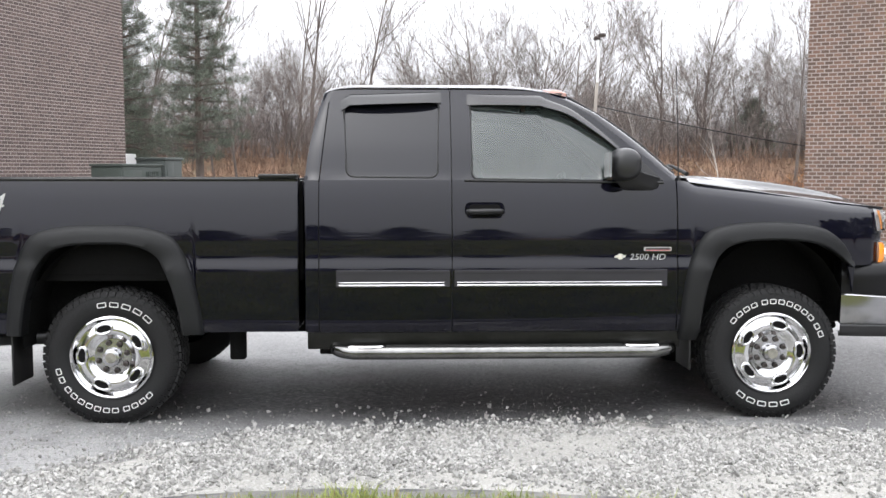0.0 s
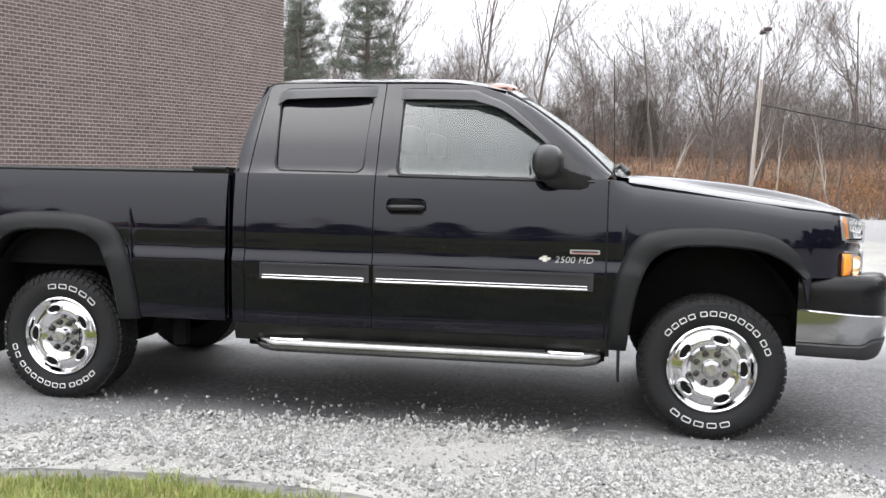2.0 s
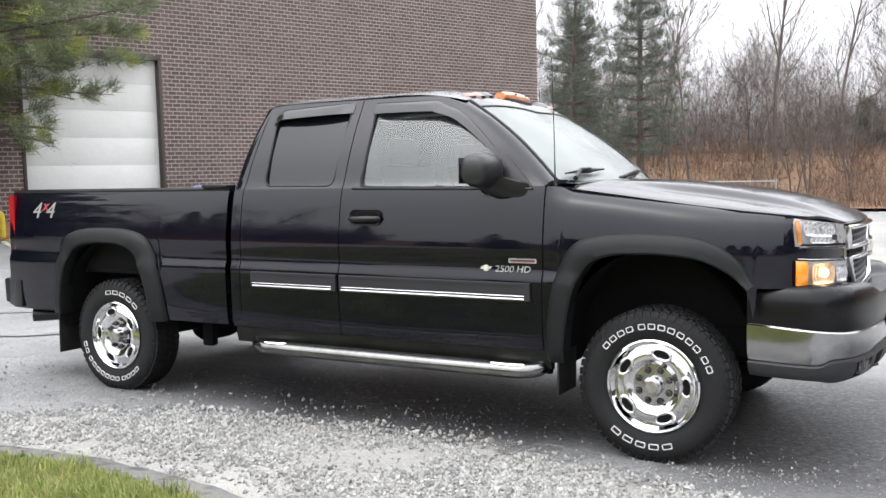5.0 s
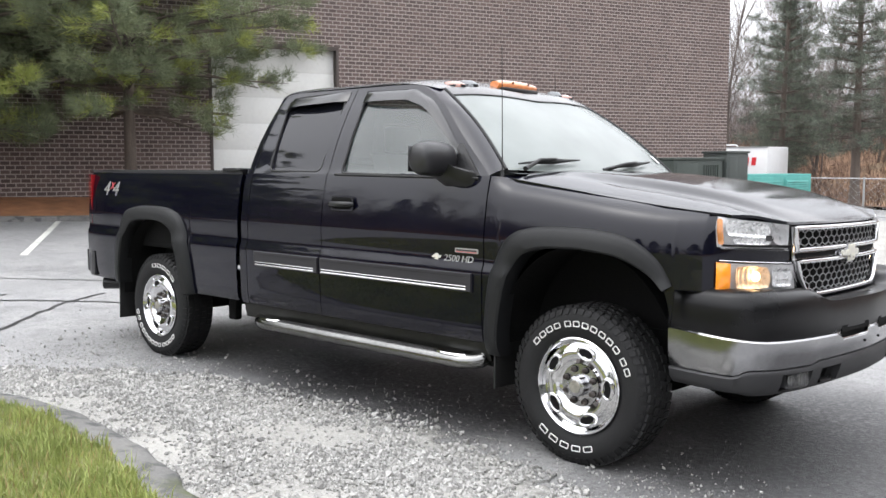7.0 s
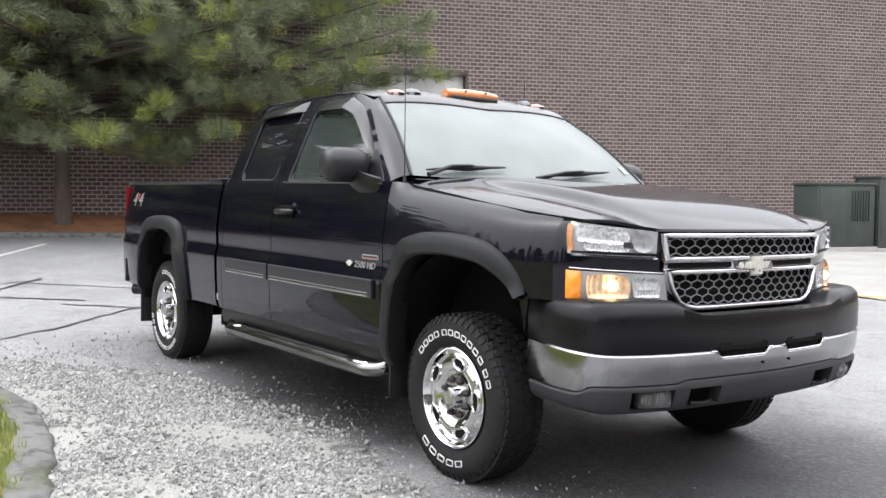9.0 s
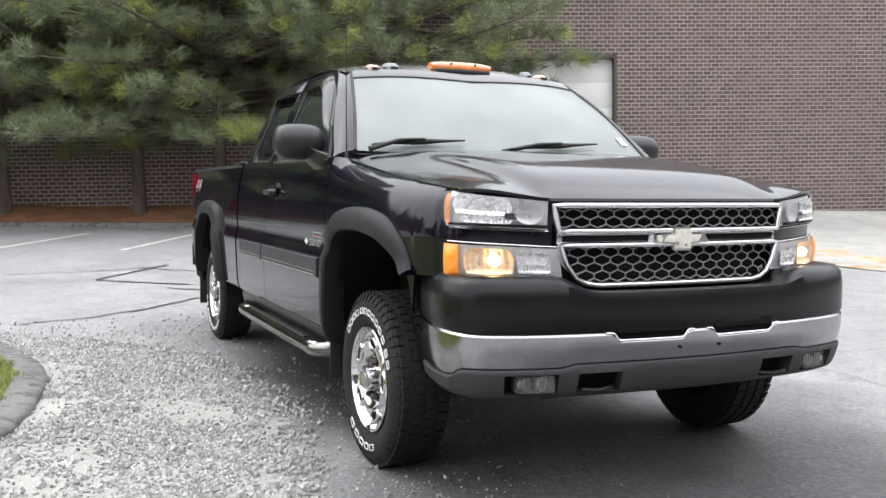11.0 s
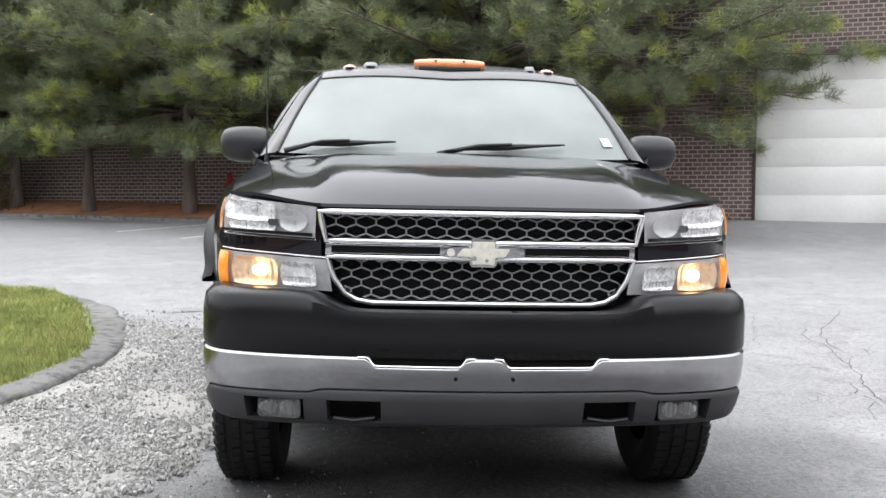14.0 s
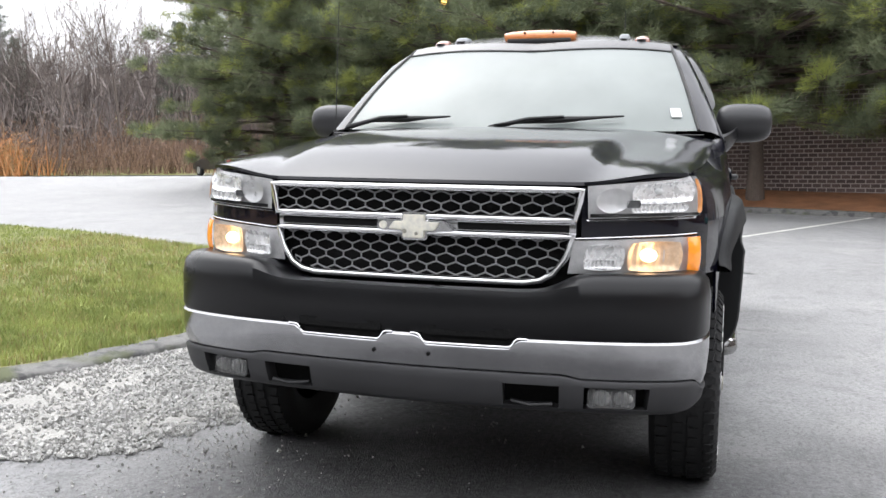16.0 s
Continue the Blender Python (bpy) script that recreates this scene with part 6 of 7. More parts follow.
# ---- front wings, bonnet ----
HOOD_EDGE = smoothline([(1.30, 1.333), (1.45, 1.313), (1.7, 1.279), (2.0, 1.237), (2.25, 1.207), (2.46, 1.185), (2.52, 1.178)], 5)


def edge_z(x):
    return float(np.interp(x, [p[0] for p in HOOD_EDGE], [p[1] for p in HOOD_EDGE]))


def wing_y(x, z):
    y = hull(x, max(z, 0.95) if x > 2.0 else z)  # the crease ends at the flare
    d = max(0, edge_z(x) - z)
    return y - (0.075 - 0.038 * min(1, max(0, (x - 2.2) / 0.27))) * math.exp(-d / 0.035) * (1 if x > 1.4 else max(0, (x - 1.27) / 0.13))


def front_x(y):
    return 2.665 - 0.165 * (abs(y) / 0.84) ** 3


WING_X = 2.40  # where the wing's side ends


def nose(q, z):
    """The plan line of the nose: q is y up to 0.80, then runs round the corner to the wing's side at 0.965."""
    a = min(abs(q), 0.965)
    if a <= 0.80:
        x, y = front_x(a), a
        n = Vector((1, 0.5346 * (a / 0.8) ** 2)).normalized()
    else:
        t = (a - 0.80) / 0.165
        ye = wing_y(WING_X, z)
        p0, p1, p2 = Vector((front_x(0.80), 0.80)), Vector((2.490, 0.80 + 0.66 * (ye - 0.80))), Vector((WING_X, ye))
        x, y = p0 * (1 - t) ** 2 + p1 * 2 * t * (1 - t) + p2 * t * t
        d = (p1 - p0) * (1 - t) + (p2 - p1) * t
        n = Vector((d.y, -d.x)).normalized()
    return x, math.copysign(y, q), n.x, math.copysign(n.y, q)


def front_at(y, z, off=0.0):
    px, py, nx, ny = nose(y, z)
    return (px + off * nx, py + off * ny, z) if abs(y) > 0.53 else (px + off, y, z)


def wing_front(s):
    def fn(u, v):
        q = 0.965 + (0.53 - 0.965) * u
        top = 1.135 + 0.040 * min(1, max(0, (q - 0.55) / 0.27))
        return front_at(s * q, 0.83 + (top - 0.83) * v, -0.012 * min(1, u * 6))
    return fn


def wings():
    low = lambda x: arch(HUB_F, 0.465, 1.07)(x) if 1.36 < x < 2.287 else (0.5 if x < 1.5 else 0.86)
    for s in (-1, 1):
        f = side_panel(s, 1.276, WING_X, low, edge_z, 84, 40, wing_y)
        part("front_wing", solid(f, 0.01), PAINT, truck, "glossy black front wing")
        part("wing_front", surf(wing_front(s), 40, 16, (1, s * 0.4, 0)), PAINT, truck, "black panel between the lamps")


wings()


CREST = smoothline([(1.30, 1.362), (1.45, 1.372), (1.7, 1.361), (2.0, 1.332), (2.25, 1.293), (2.42, 1.254), (2.54, 1.210), (2.62, 1.172), (2.665, 1.147)], 8)


def centre_z(x):
    return float(np.interp(x, [p[0] for p in CREST], [p[1] for p in CREST]))


def bonnet_z(x, y, u, y1):
    ez = edge_z(min(x, 2.52)) if x < 2.5 else 1.18 - 0.02 * (x - 2.5) / 0.16
    yd = 0.615 - 0.085 * u
    t = min(1.0, abs(y) / y1)
    w = min(1.0, u / 0.45)
    w = w * w * (3 - 2 * w)
    dome = 1 / (1 + math.exp(min(40, (abs(y) - yd - 0.015) / 0.02)))
    shoulder = (0.42 + 0.05 * math.sin(math.pi * min(1, max(0, (abs(y) - 0.6) / 0.22)))) * (1 - t ** 7)
    g = (1 - t ** 4.5) * (1 - w) + (dome + (1 - dome) * shoulder) * w
    return ez + (centre_z(x) - ez) * max(0.0, g) - 0.012 * (y / 0.6) ** 2 * dome * w


def bonnet(u, v):
    w = -1 + 2 * v
    y1 = float(np.interp(1.31 + 1.2 * u, [1.31, 1.5, 1.9, 2.25, 2.5], [0.895, 0.90, 0.897, 0.882, 0.846]))
    y = w * y1
    xf = front_x(y) - 0.004
    x = 1.31 + (xf - 1.31) * u
    rise = min(1, max(0, (abs(y) - 0.51) / 0.29))
    lip = 1.150 + 0.034 * rise * rise * (3 - 2 * rise)
    return (x, y, bonnet_z(x, y, u, y1) + (lip - bonnet_z(xf, y, 1.0, 0.846)) * u ** 5)


def spaced(f):
    return lambda u, v: f(u, 0.5 - 0.5 * math.cos(math.pi * v) * (0.6 + 0.4 * abs(math.cos(math.pi * v))))


part("bonnet", solid(surf(spaced(bonnet), 48, 96, (0, 0, 1)), 0.012), WETPAINT, truck, "glossy black bonnet beaded with rain")
part("cowl", surf(lambda u, v: (1.25 + 0.13 * v, (-1 + 2 * u) * 0.86, 1.345 + 0.006 * math.sin(v * 3)), 16, 4, (0, 0, 1)), SATIN, truck, "black cowl panel")
part("firewall", rbox(1.27, 1.3, -0.9, 0.9, 0.5, 1.33, 0.005), BLACK, truck)
part("engine_bay", rbox(1.5, 2.5, -0.62, 0.62, 0.62, 1.1, 0.02), BLACK, truck)
for y0, y1 in ((-0.765, -0.29), (-0.06, 0.525)):
    pts = [np.array(screen(0.5 + y / 1.684, 0.968 - 0.070 * ((y - y0) / (y1 - y0)) ** 0.75)) + np.array((0.016, 0, 0.016)) for y in np.linspace(y0, y1, 12)]
    w = part("wiper", tube([tuple(p) for p in pts], [0.004, 0.006, 0.007, 0.009, 0.012, 0.015, 0.015, 0.012, 0.009, 0.007, 0.006, 0.004], 8), GUTTER, truck, "black wiper blade")
    part("wiper_arm", tube([tuple(pts[6] + np.array((0.012, 0, 0.012))), tuple(pts[3] + np.array((0.020, 0, 0.012))), (1.375, y0 - 0.03, 1.372)], [0.007, 0.009, 0.013], 8), GUTTER, w)
part("aerial", tube([(1.30, -0.885, 1.33), (1.295, -0.884, 1.55), (1.28, -0.88, 1.98)], [0.004, 0.0025, 0.0018], 6), GUTTER, truck, "thin black aerial")
part("aerial_base", tube([(1.302, -0.886, 1.325), (1.30, -0.885, 1.36)], [0.012, 0.008], 8), GUTTER, truck)

# ---- roof lamps ----
def dome(name, x, y, lx, ly, h, m, label, base=SATIN):
    z = roof_z(x, y) - 0.012
    loops = [[(x + lx * r * math.copysign(abs(math.cos(a)) ** 0.75, math.cos(a)) - 0.02 * (1 - r) - sh, y + ly * r * math.copysign(abs(math.sin(a)) ** 0.75, math.sin(a)), z - 0.01 + hh) for a in (2 * math.pi * k / 24 for k in range(24))] for r, hh, sh in ((1.0, 0.0, 0), (1.0, 0.012, 0), (0.97, 0.02, 0.0), (0.88, h * 0.75, 0.006), (0.7, h, 0.01), (0.25, h + 0.004, 0.012))]
    d = part(name, loft(loops), m, truck, label)
    part("lamp_base", loft([[(x + lx * 1.06 * math.cos(a), y + ly * 1.06 * math.sin(a), z + q) for a in (2 * math.pi * k / 24 for k in range(24))] for q in (-0.025, 0.008)]), base, d)


dome("roof_lamp", 0.655, -0.53, 0.075, 0.042, 0.038, PINKLENS, "faded amber roof marker lamp")
dome("roof_lamp", 0.655, -0.42, 0.07, 0.042, 0.042, GREYLENS, "grey roof marker lamp without its lens")
dome("roof_lamp", 0.655, 0.525, 0.075, 0.042, 0.038, PINKLENS, "faded amber roof marker lamp")
dome("roof_lamp", 0.66, 0.435, 0.05, 0.03, 0.045, GREYLENS, "small grey roof marker base")
part("roof_aerial", tube([(0.66, 0.435, 1.90), (0.655, 0.434, 2.0)], [0.003, 0.0015], 6), GUTTER, truck, "short whip aerial")


def light_bar():
    y0, y1, x, z = -0.187, 0.187, 0.665, roof_z(0.665, 0.0)
    ys = np.linspace(y0, y1, 15)
    loops = []
    for i, y in enumerate(ys):
        e = math.sin(math.pi * (0.04 + 0.92 * i / 14)) ** 0.22
        loops.append([(x + 0.055 * e * math.cos(a), y, z + 0.018 + 0.034 * e * math.sin(a)) for a in (2 * math.pi * k / 16 for k in range(16))])
    b = part("roof_light_bar", loft(loops), ROOFAMBER, truck, "long amber roof light")
    part("lamp_base", rbox(x - 0.06, x + 0.06, y0 + 0.02, y1 - 0.02, z - 0.03, z + 0.004, 0.008), SATIN, b)
    for y in (-0.075, 0.075):
        part("screw", tube([(x + 0.05, y, z + 0.032), (x + 0.058, y, z + 0.032)], 0.006, 10), GUTTER, b)


light_bar()


# ---- flares, steps, flaps, mirrors ----
def flare(s, outer_pts, inner_pts, label):
    outer_c, inner_c = smoothline(outer_pts, 6), smoothline(inner_pts, 6)
    n = min(len(outer_c), len(inner_c))
    loops = []
    for (ox, oz), (ix, iz) in zip(outer_c[:n], inner_c[:n]):
        loop = []
        for t, off in ((0.0, 0.0), (0.05, 0.02), (0.22, 0.038), (0.6, 0.046), (0.9, 0.05), (1.0, 0.042), (1.02, 0.02), (1.0, -0.06)):
            x, z = ox + (ix - ox) * t, oz + (iz - oz) * t
            off *= 1 - 0.5 * min(1, max(0, (x - 1.95) / 0.33))
            loop.append((x, s * (hull(x, z) + off), z))
        loops.append(loop)
    return part("wheel_flare", outward(loft(loops, closed=False, caps=False), Vector((0, s, 0))), FLARE, truck, label)


for s in (-1, 1):
    flare(s, [(1.285, 0.45), (1.300, 0.66), (1.335, 0.87), (1.425, 1.04), (1.56, 1.092), (1.76, 1.106), (1.95, 1.098), (2.10, 1.066), (2.215, 0.985), (2.285, 0.875)],
          [(1.385, 0.45), (1.41, 0.66), (1.45, 0.83), (1.515, 0.945), (1.62, 0.995), (1.78, 1.008), (1.93, 1.003), (2.06, 0.982), (2.175, 0.925), (2.258, 0.852)], "charcoal front wheel flare")
    flare(s, [(-2.37, 0.50), (-2.345, 0.70), (-2.30, 0.90), (-2.225, 1.035), (-2.08, 1.082), (-1.85, 1.094), (-1.62, 1.080), (-1.47, 1.02), (-1.385, 0.86), (-1.335, 0.66), (-1.315, 0.50)],
          [(-2.28, 0.50), (-2.25, 0.68), (-2.20, 0.84), (-2.13, 0.945), (-2.02, 0.985), (-1.85, 0.995), (-1.68, 0.985), (-1.56, 0.93), (-1.49, 0.80), (-1.445, 0.64), (-1.425, 0.50)], "charcoal rear wheel flare")
    for xc in (HUB_F, HUB_R):
        part("wheel_well", loft([[(xc + r * math.cos(a), s * (y - (0.09 * max(0, math.cos(a)) if xc > 0 else 0)), 0.45 + r * 1.22 * math.sin(a)) for a in np.linspace(0.22, math.pi + 0.05, 20)] for y, r in ((0.975, 0.468), (0.66, 0.468))] + [[(xc + 0.468 * math.cos(a), s * 0.60, 0.45 + 0.05 * math.sin(a)) for a in np.linspace(0.22, math.pi + 0.05, 20)]], closed=False, caps=False), BLACK, truck)
    part("mud_flap", rbox(1.345, 1.357, min(s * 0.74, s * 0.985), max(s * 0.74, s * 0.985), 0.285, 0.62, 0.004), GUTTER, truck, "black rubber front mud flap")
    part("mud_flap", rbox(-2.345, -2.333, min(s * 0.73, s * 0.99), max(s * 0.73, s * 0.99), 0.225, 0.62, 0.004), GUTTER, truck, "black rubber rear mud flap")
    path = smoothline([(-0.60, s * 0.90, 0.44), (-0.60, s * 0.95, 0.408), (-0.53, s * 0.995, 0.398), (-0.40, s * 1.005, 0.396), (0.3, s * 1.008, 0.396), (1.05, s * 1.005, 0.396), (1.17, s * 0.995, 0.398), (1.24, s * 0.95, 0.408), (1.24, s * 0.90, 0.44)], 4)
    st = part("side_step", tube(path, 0.038, 16), STEPBAR, truck, "polished steel tube step")
    for x in (-0.35, 0.32, 0.95):
        part("step_bracket", tube([(x, s * 0.78, 0.47), (x, s * 0.93, 0.40), (x, s * 0.99, 0.39)], 0.018, 8), BLACK, st)
    for x in (-0.44, 1.08):
        pad_top = [(x + 0.11 * math.cos(a), s * (1.003 + 0.033 * math.sin(a))) for a in (2 * math.pi * k / 20 for k in range(20))]
        part("step_end", loft([[(px, py, 0.428) for px, py in pad_top], [(x + (px - x) * 0.9, s * 1.003 + (py - s * 1.003) * 0.85, 0.4365) for px, py in pad_top]]), CHROME, st, "bright end of the tube step")
    part("step_tread", rbox(-0.33, 0.97, min(s * 0.985, s * 1.018), max(s * 0.985, s * 1.018), 0.425, 0.4365, 0.004), GUTTER, st, "black ribbed tread strip")
    part("sill_panel", rbox(-0.70, 1.28, min(s * 0.86, s * 0.90), max(s * 0.86, s * 0.90), 0.37, 0.48, 0.01), BLACK, truck, "dark inner sill")


def mirror_shell(s):
    sec = []
    for y, k in ((0.905, 0.40), (0.913, 0.68), (0.927, 0.84), (0.95, 0.94), (0.985, 1.0), (1.03, 1.0), (1.065, 0.985), (1.095, 0.945), (1.12, 0.87), (1.138, 0.74), (1.148, 0.54), (1.152, 0.25)):
        cx, cz = 0.955, 1.418 - 0.01 * (1.03 - y)
        sec.append([(cx - (0.075 if math.cos(a) < 0 else 0.085) * k ** 0.6 * (-math.copysign(abs(math.cos(a)) ** 0.85, math.cos(a))), s * y, cz + 0.09 * k * math.copysign(abs(math.sin(a)) ** 0.82, math.sin(a))) for a in (2 * math.pi * q / 24 for q in range(24))])
    m = part("door_mirror", loft(sec), MIRRORSHELL, truck, "charcoal plastic door mirror")
    part("mirror_arm", loft([[(x + a * w, s * y, z + b * h) for a, b in ((-1, -0.7), (-0.7, -1), (0.7, -1), (1, -0.7), (1, 0.7), (0.7, 1), (-0.7, 1), (-1, 0.7))] for x, y, z, w, h in ((1.08, 0.93, 1.312, 0.11, 0.045), (1.07, 0.948, 1.316, 0.105, 0.045), (1.04, 0.966, 1.33, 0.09, 0.04), (1.0, 0.985, 1.35, 0.075, 0.035), (0.975, 1.0, 1.375, 0.06, 0.03))]), SATIN, m, "black mirror arm")
    part("mirror_glass", surf(lambda u, v: (0.872, s * (0.935 + 0.185 * u), 1.352 + 0.13 * v), 2, 2, (-1, 0, 0)), CHROME, m, "mirror glass")
    part("mirror_bracket", loft([[(x, s * y, z) for x, y, z in row] for row in ([(1.02, 0.945, 1.335), (1.20, 0.945, 1.335), (1.20, 0.93, 1.335), (1.02, 0.93, 1.335)], [(1.0, 0.875, 1.50), (1.03, 0.875, 1.50), (1.03, 0.865, 1.50), (1.0, 0.865, 1.50)])]), SATIN, m)


for s in (-1, 1):
    mirror_shell(s)


# ---- wheels ----
def lathe(profile, n=64):
    """Turns (radius, y) points about the y axis."""
    return loft([[(r * math.cos(a), y, r * math.sin(a)) for a in (2 * math.pi * k / n for k in range(n))] for r, y in profile], caps=False)


def frame_block(w, h, b, d):
    """An outlined rounded block lying in x and z."""
    o, n = round_poly([(-w, -h), (w, -h), (w, h), (-w, h)], b * 1.4, 2), round_poly([(-w + b, -h + b), (w - b, -h + b), (w - b, h - b), (-w + b, h - b)], b * 0.6, 2)
    return loft([[(x, 0.002, z) for x, z in o], [(x, -d, z) for x, z in o], [(x, -d, z) for x, z in n], [(x, 0.002, z) for x, z in n]], caps=False)


BLOCKS = {}


def letters(widths, middle, r, y, size, turn, tyre):
    """Outlined white blocks round the sidewall, one for each width (0: a gap), about the angle middle."""
    steps = [(w if w else 0.45) * size / r for w in widths]
    a = middle - turn * sum(steps) / 2
    for w, st in zip(widths, steps):
        if w:
            mid = a + turn * st / 2
            if w not in BLOCKS:
                me = bpy.data.meshes.new("letter_block")
                bm = frame_block(size * w * 0.37, size * 0.46, size * 0.14, 0.003)
                bm.to_mesh(me)
                bm.free()
                BLOCKS[w] = me
            ob = part("letter_block", BLOCKS[w], LETTER, tyre, flat=True)
            ob.matrix_basis = Matrix.Translation((r * math.cos(mid), y, r * math.sin(mid))) @ Matrix.Rotation(-(mid - math.pi / 2), 4, "Y")
        a += turn * st


def wheel(name, x, s, spin):
    """A tyre with raised white blocks and a chrome rim with five slots; the outer face looks to -y before it is turned."""
    m = pose(x, 0, HUB_Z, 0, 0, 0) @ Matrix.Translation((0, s * 0.845, 0)) @ (Matrix.Rotation(math.pi, 4, "Z") if s > 0 else Matrix.Identity(4)) @ Matrix.Rotation(spin, 4, "Y")
    tyre = part(name, lathe([(0.212, 0.085), (0.235, 0.10), (0.29, 0.122), (0.335, 0.118), (0.36, 0.102), (0.367, 0.08), (0.367, -0.08), (0.36, -0.102), (0.335, -0.120), (0.30, -0.126), (0.262, -0.122), (0.236, -0.108), (0.222, -0.098), (0.214, -0.085)]), RUBBER, truck, "black all-terrain tyre with raised white blocks")
    tyre.matrix_basis = m
    v, f = [], []
    box = ((0, 3, 2, 1), (4, 5, 6, 7), (0, 1, 5, 4), (1, 2, 6, 5), (2, 3, 7, 6), (3, 0, 4, 7))
    for k in range(54):
        a0 = 2 * math.pi * k / 54
        for yc, w, sh, r0, r1 in ((-0.088, 0.030, 0.0, 0.345, 0.374), (-0.036, 0.040, 0.5, 0.355, 0.374), (0.016, 0.040, 0.1, 0.355, 0.374), (0.072, 0.046, 0.6, 0.35, 0.374)):
            a = a0 + sh * 2 * math.pi / 54
            h = 0.76 * math.pi / 54
            n = len(v)
            for r in (r0, r1):
                for da, dy in ((-h, -w / 2), (h, -w / 2 + 0.006), (h, w / 2), (-h, w / 2 - 0.006)):
                    v.append((r * math.cos(a + da), yc + dy, r * math.sin(a + da)))
            f += [tuple(n + i for i in q) for q in box]
        n = len(v)
        a, h = a0, 0.5 * math.pi / 54
        for r, y in ((0.335, -0.122), (0.36, -0.106)):
            for da, dy in ((-h, -0.004), (h, -0.004), (h, 0.012), (-h, 0.012)):
                v.append((r * math.cos(a + da), y + dy, r * math.sin(a + da)))
        f += [tuple(n + i for i in q) for q in box]
    part("tread", from_lists("tread", v, f), RUBBER, tyre, flat=True)
    letters((1.6, 1.6, 1.6, 1.6, 0, 1.6, 1.6, 1.6, 1.6, 1.6, 1.6, 1.6, 0, 1.6, 1.6), math.radians(81), 0.290, -0.1255, 0.030, -1, tyre)
    letters((2.2, 2.2, 2.2, 2.2, 2.2), math.radians(259), 0.290, -0.1255, 0.030, 1, tyre)
    rim = part("rim", lathe([(0.205, 0.09), (0.205, -0.06), (0.221, -0.10), (0.226, -0.108), (0.226, -0.114), (0.219, -0.118), (0.212, -0.112), (0.207, -0.098), (0.198, -0.088), (0.185, -0.092), (0.165, -0.104), (0.142, -0.108), (0.122, -0.098), (0.108, -0.086), (0.050, -0.085), (0.048, -0.11), (0.001, -0.11)], 72), CHROME, tyre, "chrome eight-lug rim")
    for k in range(5):
        a = math.radians(3 + 72 * k)
        c = Vector((0.160 * math.cos(a), 0, 0.160 * math.sin(a)))
        rad, tan = Vector((math.cos(a), 0, math.sin(a))), Vector((-math.sin(a), 0, math.cos(a)))
        ring = [c + tan * 0.045 * math.cos(q) + rad * 0.026 * math.sin(q) for q in (2 * math.pi * i / 28 for i in range(28))]
        part("slot", loft([[tuple(p + Vector((0, -0.1075, 0))) for p in ring], [tuple(c + (p - c) * 0.9 + Vector((0, -0.098, 0))) for p in ring]], caps=True), BLACK, tyre, "dark ventilation slot")
        part("slot_lip", tube([tuple(p + Vector((0, -0.1055, 0))) for p in ring + ring[:2]], 0.0085, 8), CHROME, tyre)
    for k in range(8):
        a = math.radians(22.5 + 45 * k)
        p = Vector((0.079 * math.cos(a), 0, 0.079 * math.sin(a)))
        part("lug_seat", tube([tuple(p + Vector((0, q, 0))) for q in (-0.08, -0.0895)], [0.0165, 0.0165], 14), BLACK, tyre, "dark recess round a lug nut")
        part("lug_nut", tube([tuple(p + Vector((0, q, 0))) for q in (-0.085, -0.106, -0.113)], [0.014, 0.014, 0.009], 6), LUGDARK, tyre, "tarnished lug nut")
    part("lug_ring", lathe([(0.050, -0.0885), (0.100, -0.0875)], 40), DULLCHROME, tyre, "dull ring under the lug nuts")
    part("hub_cap", lathe([(0.049, -0.085), (0.049, -0.118), (0.046, -0.128), (0.041, -0.131), (0.001, -0.134)], 32), DULLCHROME, tyre, "chrome hub cap")
    part("hub_badge", lathe([(0.030, -0.131), (0.028, -0.136), (0.001, -0.138)], 24), HUBBADGE, tyre, "worn cream hub badge")
    return tyre


for x, spin in ((HUB_F, 0.0), (HUB_R, 3.255)):
    for s in (-1, 1):
        wheel("wheel", x, s, spin)

# ---- underbody ----
for s in (-1, 1):
    part("frame_rail", rbox(-2.8, 2.6, min(s * 0.42, s * 0.52), max(s * 0.42, s * 0.52), 0.48, 0.62, 0.015), BLACK, truck)
for xc in (HUB_F, HUB_R):
    part("axle", tube([(xc, -0.76, HUB_Z), (xc, -0.2, HUB_Z), (xc, -0.12, HUB_Z), (xc, 0.12, HUB_Z), (xc, 0.2, HUB_Z), (xc, 0.76, HUB_Z)], [0.06, 0.06, 0.16, 0.16, 0.06, 0.06], 14), BLACK, truck)
part("drive_shaft", tube([(HUB_R + 0.15, 0, 0.42), (0.3, 0.02, 0.50)], 0.045, 10), BLACK, truck)
part("fuel_tank", rbox(-1.15, 0.1, -0.05, 0.40, 0.36, 0.62, 0.05, 3), BLACK, truck)
part("transmission", rbox(0.1, 1.2, -0.2, 0.22, 0.36, 0.7, 0.06, 3), BLACK, truck)
part("spring_shackle", rbox(-1.22, -1.13, -0.78, -0.72, 0.32, 0.55, 0.015), BLACK, truck)
part("skid_plate", rbox(1.6, 2.45, -0.42, 0.42, 0.42, 0.47, 0.02), BLACK, truck)

